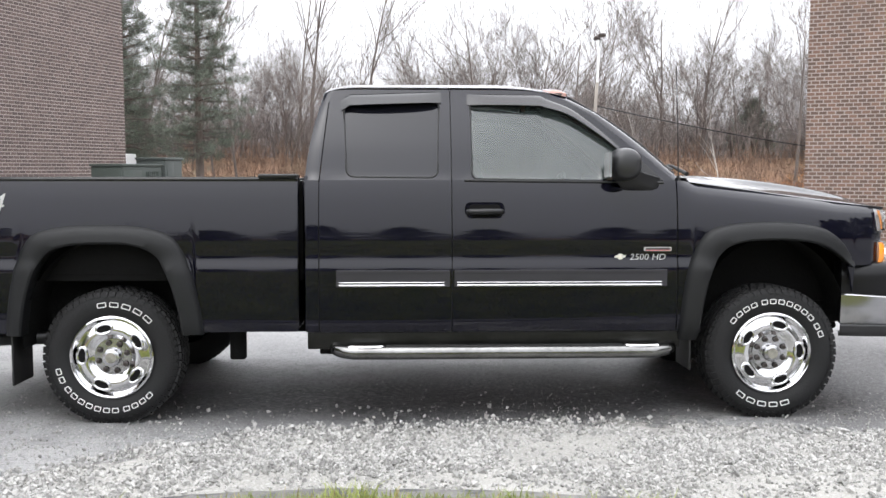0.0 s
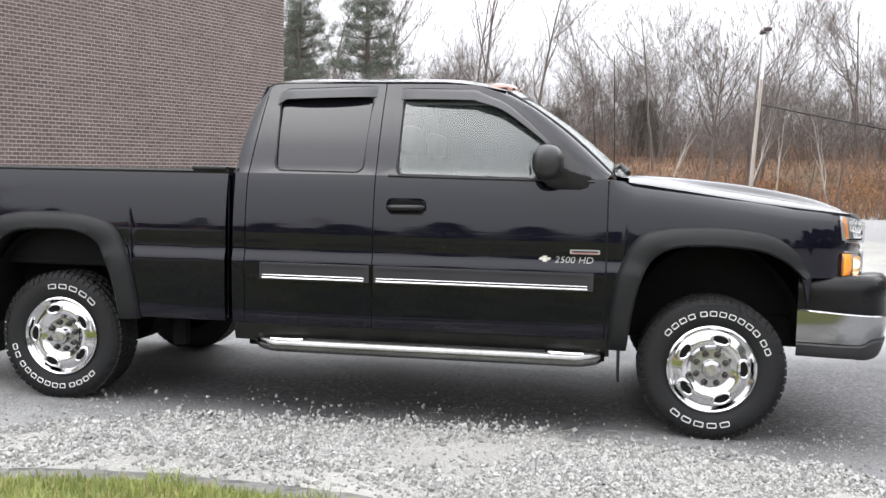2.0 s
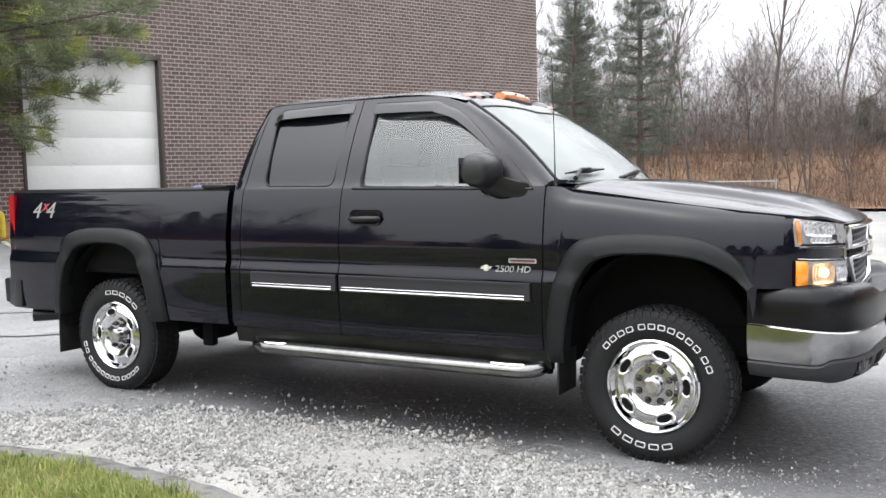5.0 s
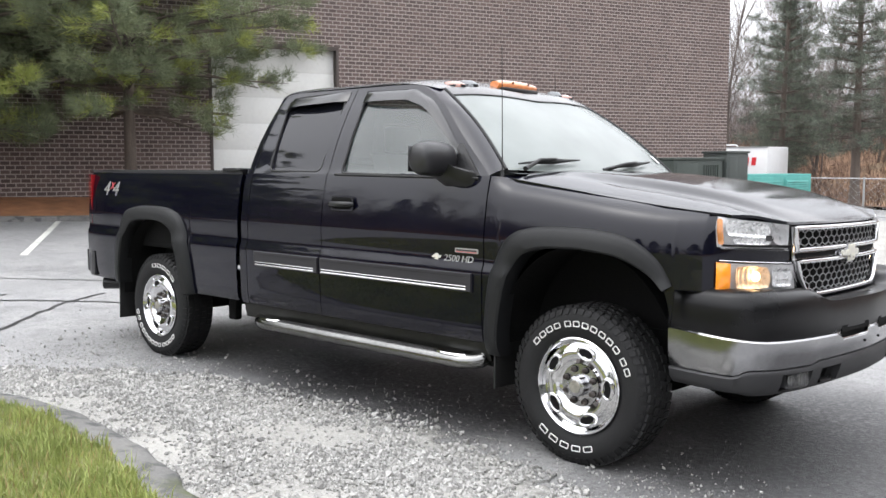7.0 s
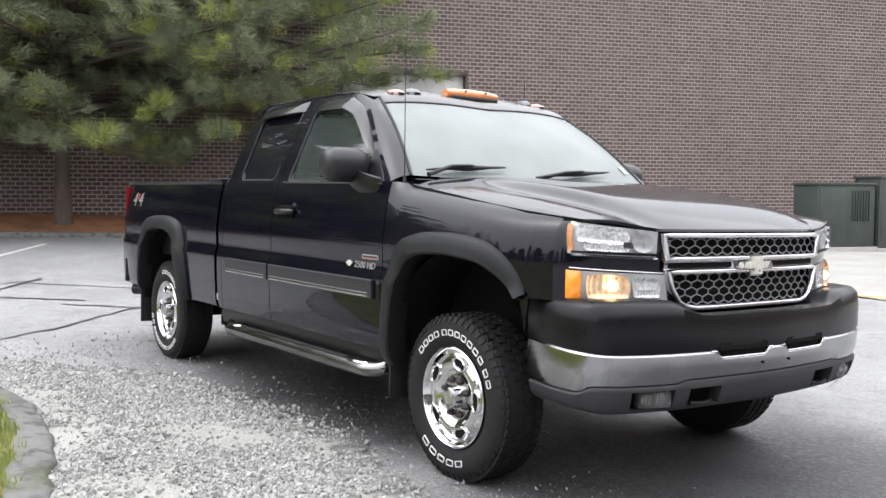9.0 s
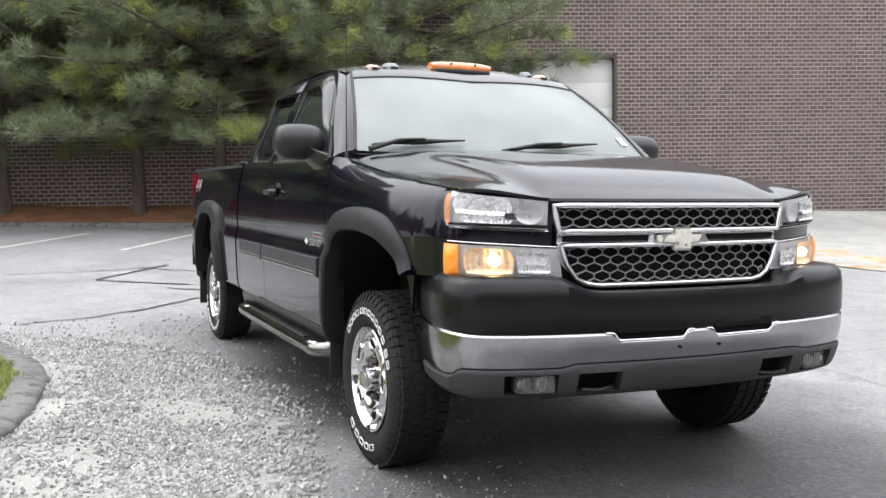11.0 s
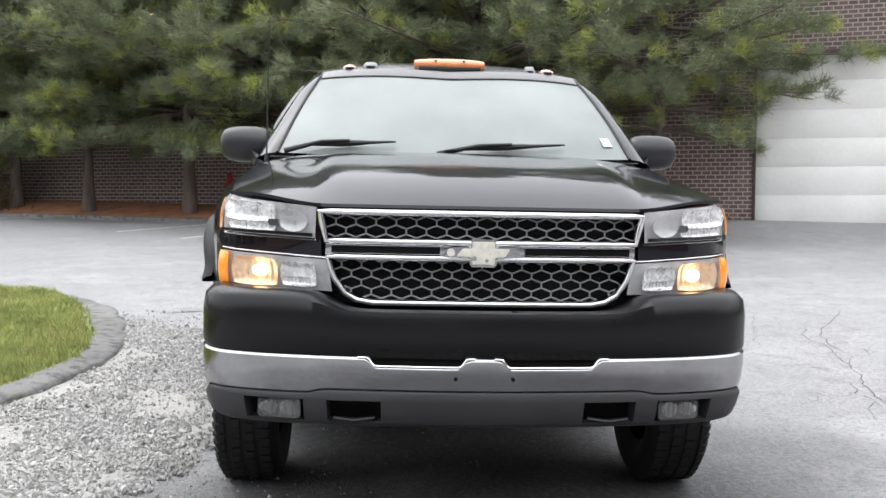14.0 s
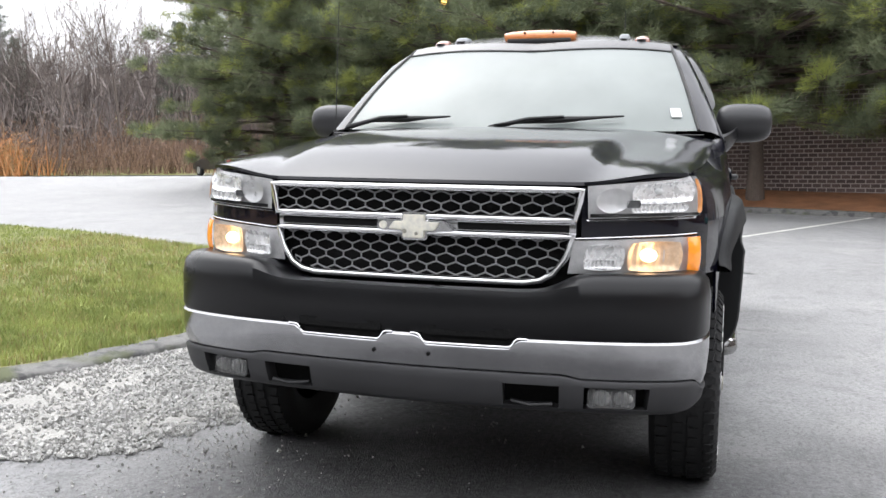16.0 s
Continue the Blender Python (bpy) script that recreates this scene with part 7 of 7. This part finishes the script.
# ---- grille ----
def bar(pts, w, dep, material, name, parent, label="", off=0.0, closed=False):
    """A flat bar that follows the front: pts are (y, z)."""
    P = [Vector(p) for p in pts]
    loops = []
    n = len(P)
    for i, p in enumerate(P):
        a, b = (P[i - 1], P[(i + 1) % n]) if closed else (P[max(i - 1, 0)], P[min(i + 1, n - 1)])
        t = (b - a).normalized()
        nn = Vector((-t.y, t.x))
        loop = []
        for k, o2 in ((-1, -0.01), (-0.96, dep * 0.35), (-0.75, dep * 0.78), (-0.4, dep * 0.97), (0, dep), (0.4, dep * 0.97), (0.75, dep * 0.78), (0.96, dep * 0.35), (1, -0.01)):
            q = p + nn * k * w / 2
            loop.append(front_at(q.x, q.y, off + o2))
        loops.append(loop)
    if closed:
        loops.append(loops[0])
    return part(name, loft(loops, caps=not closed), material, parent, label)


def dense(pts, step=0.03):
    out = []
    for a, b in zip(pts, pts[1:]):
        n = max(1, int(math.dist(a, b) / step))
        out += [tuple(np.array(a) + (np.array(b) - np.array(a)) * k / n) for k in range(n)]
    return out + [pts[-1]]


def hexes(poly, name, parent):
    w, amp, post = 0.066, 0.0125, 0.017
    soup = Soup()
    ymin, ymax = min(p[0] for p in poly), max(p[0] for p in poly)
    zmin, zmax = min(p[1] for p in poly), max(p[1] for p in poly)
    pitch = amp + post

    def seg(a, b):
        m = ((a[0] + b[0]) / 2, (a[1] + b[1]) / 2)
        if inside(m, poly):
            soup.limb([Vector(front_at(*a, -0.012)), Vector(front_at(*b, -0.012))], [0.0028, 0.0028], 6)
    r, z = 0, zmin - pitch
    while z < zmax + pitch:
        y = ymin - w
        while y < ymax + w:
            sh = (w / 2) * (r % 2)
            a, b, c = (y + sh, z), (y + w / 2 + sh, z + amp), (y + w + sh, z)
            seg(a, b)
            seg(b, c)
            seg(b, (b[0], b[1] + post))
            y += w
        z += pitch
        r += 1
    return part(name, soup.mesh(name), GRILLEGREY, parent, "grey honeycomb mesh")


def grille():
    g = part("grille", surf(lambda u, v: front_at(-0.55 + 1.1 * u, 0.82 + 0.33 * v, -0.045), 24, 6, (1, 0, 0)), BLACK, truck, "black grille backing behind chrome frames and honeycomb")
    up = [(-0.531, 1.124), (0.531, 1.124), (0.513, 1.030), (-0.513, 1.030)]
    lo = [(-0.508, 0.978), (0.508, 0.978), (0.485, 0.91), (0.45, 0.86), (0.41, 0.838), (0.36, 0.830), (-0.36, 0.830), (-0.41, 0.838), (-0.45, 0.86), (-0.485, 0.91)]
    for poly, w in ((up, 0.023), (lo, 0.023)):
        ring = dense(poly + poly[:1])[:-1]
        bar(ring, w, 0.022, CHROME, "chrome_frame", g, "bright chrome frame", closed=True)
    inner_up = [(-0.515, 1.112), (0.515, 1.112), (0.50, 1.042), (-0.50, 1.042)]
    inner_lo = [(-0.495, 0.967), (0.495, 0.967), (0.472, 0.91), (0.44, 0.868), (0.405, 0.85), (0.36, 0.842), (-0.36, 0.842), (-0.405, 0.85), (-0.44, 0.868), (-0.472, 0.91)]
    hexes(inner_up, "grille_mesh", g)
    hexes(inner_lo, "grille_mesh", g)
    for s in (-1, 1):
        bar(dense([(s * 0.085, 1.003), (s * 0.515, 1.003)]), 0.044, 0.006, DULLCHROME, "grille_bar", g, "dull chrome cross bar", off=-0.01)
        bar(dense([(s * 0.14, 1.003), (s * 0.495, 1.003)]), 0.024, 0.005, BLACK, "grille_slot", g, off=-0.003)
    k = 0.84
    plate = [(y * k, 0.998 + (z - 0.998) * k) for y, z in [(-0.155, 0.982), (-0.125, 1.021), (-0.055, 1.024), (-0.05, 1.052), (0.05, 1.052), (0.055, 1.024), (0.125, 1.021), (0.155, 0.982), (0.055, 0.975), (0.05, 0.944), (-0.05, 0.944), (-0.055, 0.975)]]
    e = part("emblem", prism(plate, 2.645, 2.690, "x", 0.004), DULLCHROME, g, "worn chrome emblem surround")
    shape = [(y * k, 0.998 + (z - 0.998) * k) for y, z in [(-0.105, 0.985), (-0.082, 1.016), (-0.044, 1.016), (-0.044, 1.043), (0.044, 1.043), (0.044, 1.016), (0.105, 1.016), (0.082, 0.982), (0.044, 0.982), (0.044, 0.953), (-0.044, 0.953), (-0.044, 0.982)]]
    part("emblem_face", prism(shape, 2.686, 2.698, "x", 0.003), EMBLEM, e, "worn cream emblem face")
    part("emblem_dot", tube([(2.686, -0.106, 1.0), (2.695, -0.106, 1.0)], 0.013, 16), EMBLEM, e)
    for dy, dz, r in ((-0.03, 0.982, 0.008), (0.01, 0.975, 0.006)):
        part("emblem_chip", tube([(2.69, dy, dz), (2.6995, dy, dz)], r, 12), HUBBADGE, e, "dull chip in the emblem")


grille()


# ---- lamps ----
def lamp_face(s, corners, off, nu=14, nv=6):
    """A patch on the front between four (y, z) corners: inner top, outer top, outer bottom, inner bottom."""
    a, b, c, d = [np.array(p, float) for p in corners]

    def fn(u, v):
        q = (a * (1 - u) + b * u) * (1 - v) + (d * (1 - u) + c * u) * v
        return front_at(s * q[0], q[1], off)
    return surf(fn, nu, nv, (1, s * 0.3, 0))


def cell(name, s, quad, u0, u1, v0, v1, depth, material, parent, label="", flutes=0, square=4.0, rim=0.013):
    """A hollow reflector within a share of a lamp's face; flutes: upright ribs pressed into it."""
    a, b, c, d = [np.array(p, float) for p in quad]

    def fn(u, v):
        p, q = 2 * u - 1, 2 * v - 1
        r = 0.5 if square < 3 else 0.2  # a round outline, or rounded corners
        p, q = p * math.sqrt(1 - q * q * r), q * math.sqrt(1 - p * p * r)
        uu, vv = u0 + (u1 - u0) * (p + 1) / 2, v0 + (v1 - v0) * (q + 1) / 2
        w = (a * (1 - uu) + b * uu) * (1 - vv) + (d * (1 - uu) + c * uu) * vv
        hollow = max(0.0, 1 - abs(p) ** square) * max(0.0, 1 - abs(q) ** square) if square >= 3 else max(0.0, 1 - (p * p + q * q))
        return front_at(s * w[0], w[1], rim - depth * hollow + (0.0016 * math.sin(math.pi * flutes * 2 * u) if flutes else 0))
    return part(name, surf(fn, max(24, flutes * 6), 14, (1, s * 0.3, 0)), material, parent, label, angle=60)


def headlamps():
    head = [(0.548, 1.138), (0.935, 1.176), (0.915, 1.050), (0.552, 1.036)]
    turn = [(0.508, 0.966), (0.912, 0.985), (0.912, 0.865), (0.492, 0.862)]
    for s in (-1, 1):
        h = part("headlamp", lamp_face(s, head, -0.006), LAMPSHELL, truck, "clear headlamp in a grey housing")
        part("lens", thick_lens(s, [(0.550, 1.137), (0.938, 1.176), (0.918, 1.051), (0.553, 1.038)], 0.020, 30), LENSGLASS, h, "clear lens")
        cell("reflector", s, head, 0.06, 0.32, 0.12, 0.84, 0.009, LAMPSHELL, h, "round grey reflector", 0, 2.0)
        cell("reflector", s, head, 0.34, 0.895, 0.06, 0.62, 0.017, REFLECTOR, h, "wide silver reflector", 0, 6.0)
        cell("fluted_reflector", s, head, 0.34, 0.82, 0.63, 0.87, 0.012, REFLECTOR, h, "reflector with upright flutes", 14, 6.0)
        cell("shadow_trim", s, head, 0.30, 0.41, 0.50, 0.72, 0.004, VALANCE, h, "dark lamp trim", 0, 6.0, 0.0145)
        part("bulb", bulb(front_x(0.76) + 0.004, s * 0.76, 1.125, 0.010), STICKER, h)
        part("lower_trim", lamp_face(s, [(0.556, 1.052), (0.90, 1.062), (0.90, 1.053), (0.556, 1.040)], 0.008), BLACK, h, "dark lower edge")
        cell("side_marker", s, head, 0.925, 0.990, 0.05, 0.92, 0.004, AMBERDIM, h, "amber side marker", 0, 6.0)
        part("trim_line", tube([front_at(s * y, 1.030 + 0.013 * (y - 0.555) / 0.3, -0.004) for y in np.linspace(0.548, 0.90, 14)], 0.0035, 6), DULLCHROME, h, "thin bright trim line")
        t = part("turn_lamp", lamp_face(s, turn, -0.006), LAMPSHELL, truck, "lit turn lamp with an amber side marker")
        part("lens", thick_lens(s, [(0.510, 0.965), (0.914, 0.984), (0.914, 0.866), (0.496, 0.864)], 0.018, 30), LENSGLASS, t, "clear lens")
        cell("reflector", s, turn, 0.10, 0.39, 0.14, 0.88, 0.017, REFLECTOR, t, "silver reflector", 0, 5.0)
        cell("fluted_reflector", s, turn, 0.14, 0.35, 0.58, 0.82, 0.006, REFLECTOR, t, "reflector with upright flutes", 7, 6.0)
        cell("lit_reflector", s, turn, 0.41, 0.82, 0.08, 0.92, 0.018, WARMBOWL, t, "warm glowing reflector", 7, 5.0)
        part("bulb", bulb(front_x(0.735) + 0.002, s * 0.735, 0.924, 0.021), LITBULB, t, "lit bulb")
        part("side_marker", thick_lens(s, [(0.858, 0.981), (0.916, 0.986), (0.916, 0.866), (0.858, 0.868)], 0.023, 12), AMBER, t, "amber side marker")
        part("trim_line", tube([front_at(s * y, 0.972 + 0.019 * (y - 0.51) / 0.35, -0.002) for y in np.linspace(0.505, 0.905, 14)], 0.003, 6), DULLCHROME, t, "thin bright trim line")


def bulb(x, y, z, r):
    bm = bmesh.new()
    bmesh.ops.create_uvsphere(bm, u_segments=16, v_segments=10, radius=r)
    return moved(bm, Matrix.Translation((x, y, z)) @ Matrix.Diagonal((0.7, 1.3, 1, 1)))


def thick_lens(s, corners, off, nu=14):
    """A lens with depth, bowed a little."""
    a, b, c, d = [np.array(p, float) for p in corners]

    def fn(u, v, o2):
        q = (a * (1 - u) + b * u) * (1 - v) + (d * (1 - u) + c * u) * v
        e = (math.sin(math.pi * min(0.97, max(0.03, u))) * math.sin(math.pi * min(0.97, max(0.03, v)))) ** 0.25
        return front_at(s * q[0], q[1], -0.004 + (o2 + 0.004) * e)
    return surf(lambda u, v: fn(u, v, off), nu, 8, (1, s * 0.3, 0))


headlamps()

# ---- front bumper ----
BUMP = smoothline([(2.245, -0.880), (2.36, -0.905), (2.46, -0.917), (2.55, -0.913), (2.63, -0.878), (2.69, -0.79), (2.74, -0.615), (2.775, -0.36), (2.795, 0), (2.775, 0.36), (2.74, 0.615), (2.69, 0.79), (2.63, 0.878), (2.55, 0.913), (2.46, 0.917), (2.36, 0.905), (2.245, 0.880)], 18)


def bump_normal(i):
    a, b = Vector(BUMP[max(i - 1, 0)]), Vector(BUMP[min(i + 1, len(BUMP) - 1)])
    t = (b - a).normalized()
    return Vector((t.y, -t.x))


def sweep(profile, shift=None):
    """profile: (offset outward, z) points; shift(y): what is added to each z."""
    loops = []
    for i, p in enumerate(BUMP):
        n = bump_normal(i)
        loops.append([(p[0] + n.x * o2, p[1] + n.y * o2, z + (shift(p[1], k, p[0]) if shift else 0)) for k, (o2, z) in enumerate(profile)])
    return loft(loops)


def bump_at(y, off):
    ys = [p[1] for p in BUMP]
    x = float(np.interp(y, ys, [p[0] for p in BUMP]))
    return x + off


def step_z(y, x):
    """The lower edge of the chrome steps up in the middle."""
    return 0.012 / (1 + math.exp((abs(y) - 0.535) / 0.010))


def notch(y):
    """The dips in the chrome's upper edge below the air slots."""
    return 0.027 / (1 + math.exp((0.066 - abs(y)) / 0.004)) / (1 + math.exp((abs(y) - 0.358) / 0.004))


def end_rise(x):
    return 0.020 * min(1, max(0, (2.66 - x) / 0.36))


def end_drop(x):
    return 0.030 / (1 + math.exp((x - 2.585) / 0.012))


pad = part("front_bumper", sweep([(-0.16, 0.66), (-0.16, 0.862), (-0.06, 0.878), (-0.02, 0.872), (0.004, 0.848), (0.012, 0.80), (0.012, 0.69), (0.004, 0.673), (-0.05, 0.666)], lambda y, k, x: (0, -0.060, -0.062, -0.056, -0.034, -0.01, 0, 0, 0)[k] / (1 + math.exp((abs(y) - 0.5) / 0.03)) + (end_rise(x) if k in (0, 6, 7, 8) else 0)), PADBLACK, truck, "satin black bumper pad")
part("bumper_chrome", sweep([(-0.06, 0.674), (0.006, 0.674), (0.012, 0.667), (0.012, 0.63), (0.006, 0.59), (-0.004, 0.557), (-0.06, 0.557)], lambda y, k, x: (-0.004 * (1 - (abs(y) / 0.95) ** 2) - notch(y) + end_rise(x) if k < 3 else (step_z(y, x) - 0.002 - end_drop(x) if k > 3 else 0))), BUMPCHROME, pad, "chrome bumper bar", angle=30)

VAL_Z = [0.430, 0.438, 0.448, 0.458, 0.494, 0.530, 0.545, 0.553, 0.557]
VAL_OFF = [-0.10, -0.050, -0.030, -0.020, -0.006, 0.003, 0.004, 0.000, -0.03]
OPENINGS = [(0.325, 0.498), (0.572, 0.765)]  # tow hook, fog lamp


def val_point(x, y, n, k, back=0.0):
    z = VAL_Z[k] + (step_z(y, x) - 0.004 - end_drop(x) if k > 5 else -0.6 * end_drop(x) if k in (4, 5) else (0.03 * max(0, (2.62 - x) / 0.3) if k < 2 else 0))
    off = VAL_OFF[k] - back
    return (x + n.x * off, y + n.y * off, z)


def valance():
    """The lower bumper cover, with openings through it for the tow hooks and the fog lamps."""
    cols = [(p[0], p[1], bump_normal(i)) for i, p in enumerate(BUMP)]
    for o2 in OPENINGS:
        for y in (o2[0], o2[1], -o2[0], -o2[1]):
            i = next(i for i in range(len(cols) - 1) if cols[i][1] <= y < cols[i + 1][1] and cols[i][0] > 2.6)
            a, b = cols[i], cols[i + 1]
            t = (y - a[1]) / (b[1] - a[1])
            cols.insert(i + 1, (a[0] + (b[0] - a[0]) * t, y, (a[2] * (1 - t) + b[2] * t).normalized()))
    bm = bmesh.new()
    g = [[bm.verts.new(val_point(*c, k)) for k in range(len(VAL_Z))] for c in cols]
    for i in range(len(cols) - 1):
        mid = abs(cols[i][1] + cols[i + 1][1]) / 2
        gap = cols[i][0] > 2.6 and any(a < mid < b for a, b in OPENINGS)
        for k in range(len(VAL_Z) - 1):
            if not (gap and 3 <= k < 5):
                bm.faces.new((g[i][k], g[i + 1][k], g[i + 1][k + 1], g[i][k + 1]))
    v = part("valance", outward(bm, Vector((1, 0, 0))), VALANCE, pad, "grey lower bumper valance", angle=50)
    for s in (-1, 1):
        for a, b in OPENINGS:
            run = [c for c in cols if c[0] > 2.6 and a - 1e-6 <= s * c[1] <= b + 1e-6]
            edge = [(c, 3) for c in run] + [(run[-1], 4)] + [(c, 5) for c in run[::-1]] + [(run[0], 4)]
            loops = [[val_point(*c, k, back) for c, k in edge] for back in (0.0, 0.012, 0.055)]
            part("opening_wall", loft(loops, caps=False), VALANCE, v)
            part("opening_back", loft([loops[2], [(p[0] - 0.004, p[1], p[2]) for p in loops[2]]]), BLACK, v, "dark opening")


valance()


def inset(name, y0, y1, z0, z1, off, material, label="", r=0.02, depth=0.02):
    poly = round_poly([(y0, z0), (y1, z0), (y1, z1), (y0, z1)], r)
    loops = [[(bump_at(y, off + d), y, z) for y, z in poly] for d in (-depth, 0.0)]
    return part(name, loft(loops), material, pad, label)


for s in (-1, 1):
    lo_y, hi_y = sorted((s * 0.063, s * 0.362))
    inset("air_slot", lo_y, hi_y, 0.635, 0.700, -0.004, BLACK, "dark air slot", 0.012)
    inset("air_slot", lo_y + 0.004, hi_y - 0.004, 0.671, 0.700, 0.0132, BLACK, "dark air slot", 0.012, 0.004)
    part("slot_edge", tube([(bump_at(s * y, 0.009), s * y, 0.671 - notch(y)) for y in np.linspace(0.03, 0.40, 60)], 0.0032, 6), CHROME, pad, "bright lip of the chrome")
    part("tow_hook", tube([(bump_at(0.41, -0.03), s * 0.345, 0.468), (bump_at(0.41, -0.012), s * 0.41, 0.464), (bump_at(0.41, -0.03), s * 0.475, 0.468)], 0.008, 8), SATIN, pad, "dark tow hook")
    lo_y, hi_y = sorted((s * 0.582, s * 0.722))
    fl = inset("fog_lamp", lo_y, hi_y, 0.463, 0.526, -0.022, VALANCE, "dark fog lamp with misted reflectors", 0.015)
    for dy, ry, rz in ((-0.032, 0.030, 0.026), (0.030, 0.034, 0.022)):
        y = s * (0.652 + dy)
        part("fog_reflector", moved(bulb(0, 0, 0, 1.0), Matrix.Translation((bump_at(y, -0.022), y, 0.495)) @ Matrix.Diagonal((0.008, ry * 0.8, rz, 1))), FOGGREY, fl, "misted silver reflector")
    for k in range(7):
        y = s * (0.600 + 0.017 * k)
        part("lens_rib", rbox(bump_at(y, -0.012) - 0.002, bump_at(y, -0.012) + 0.001, y - 0.004, y + 0.004, 0.468, 0.520, 0.0015, 1), FOGLENS, fl)
    part("fog_lens", loft([[(bump_at(y, -0.009 + d), y, z) for y, z in round_poly([(lo_y, 0.463), (hi_y, 0.463), (hi_y, 0.526), (lo_y, 0.526)], 0.015)] for d in (-0.003, 0.0)]), FOGLENS, fl, "clear fog lamp lens")
    part("plate_hole", tube([(bump_at(0.09, -0.01), s * 0.091, 0.607), (bump_at(0.09, 0.0125), s * 0.091, 0.607)], 0.006, 12), BLACK, pad)


# ---- badges ----
def text_mesh(body, size, depth):
    cu = bpy.data.curves.new("text", "FONT")
    cu.body, cu.size, cu.extrude, cu.bevel_depth = body, size, depth, 0.0
    ob = new("text", cu)
    me = bpy.data.meshes.new_from_object(ob.evaluated_get(bpy.context.evaluated_depsgraph_get()))
    bpy.data.objects.remove(ob)
    bpy.data.curves.remove(cu)
    return me


def side_text(name, body, size, x, z, s, material, label, wide=1.0, slant=0.0, depth=0.002):
    """Raised letters on the body side, readable from outside."""
    me = text_mesh(body, size, depth)
    w = max(v.co.x for v in me.vertices)
    for v in me.vertices:
        u, h, d = v.co.x * wide + slant * v.co.y, v.co.y, v.co.z
        px = x + u if s < 0 else x + w * wide - u
        v.co = (px, s * (hull(px, z + h) + 0.002 + d), z + h)
    if s > 0:
        me.flip_normals()
    me.materials.clear()
    return part(name, me, material, truck, label, flat=True)


def badges():
    for s in (-1, 1):
        x0 = -2.60
        side_text("badge_numeral", "4", 0.155, x0 if s < 0 else x0 + 0.13, 1.155, s, BADGEWHITE, "white badge numeral", 1.15, 0.25)
        side_text("badge_letter", "x", 0.11, x0 + 0.105, 1.205, s, REDPAINTED, "red badge letter", 1.1, 0.25)
        side_text("badge_numeral", "4", 0.155, x0 + 0.14 if s < 0 else x0, 1.155, s, BADGEWHITE, "white badge numeral", 1.15, 0.25)
        side_text("badge_model", "2500 HD", 0.046, 1.005 if s < 0 else 0.935, 0.899, s, BADGEWHITE, "silver model badge", 1.16, 0.2)
        ex = 0.955 if s < 0 else 1.2
        sh = [(ex - 0.034, 0.912), (ex - 0.022, 0.924), (ex - 0.012, 0.924), (ex - 0.012, 0.932), (ex + 0.012, 0.932), (ex + 0.012, 0.924), (ex + 0.034, 0.924), (ex + 0.024, 0.91), (ex + 0.012, 0.91), (ex + 0.012, 0.901), (ex - 0.012, 0.901), (ex - 0.012, 0.91)]
        part("badge_emblem", prism(sh, s * (hull(ex, 0.915) - 0.002), s * (hull(ex, 0.915) + 0.004), "y"), EMBLEM, truck, "small cream emblem")
        b = part("badge_bar", prism(round_poly([(1.085, 0.946), (1.238, 0.946), (1.238, 0.969), (1.085, 0.969)], 0.006), s * (hull(1.1, 0.957) - 0.002), s * (hull(1.1, 0.957) + 0.004), "y"), BADGEWHITE, truck, "small silver badge")
        part("badge_band", prism([(1.094, 0.9545), (1.230, 0.9545), (1.230, 0.9635), (1.094, 0.9635)], s * hull(1.1, 0.957), s * (hull(1.1, 0.957) + 0.0052), "y"), VALANCE, b)
        part("badge_band", prism([(1.094, 0.9495), (1.230, 0.9495), (1.230, 0.9525), (1.094, 0.9525)], s * hull(1.1, 0.957), s * (hull(1.1, 0.957) + 0.0052), "y"), REDPAINTED, b)


badges()

# ---- brickwork ----
brick_face(warehouse, o, WALL_U, face, S1 - S0, -0.3, 8.2, [hole], BRICK, BRICK_ONE, (DOOR[1] - S0 + 0.25, DOOR[1] - S0 + 3.5, 0.7, 2.9))
brick_face(annex, B2, B2_U, B2_OUT, 16, -0.7, 8.2, [], BRICK_B)
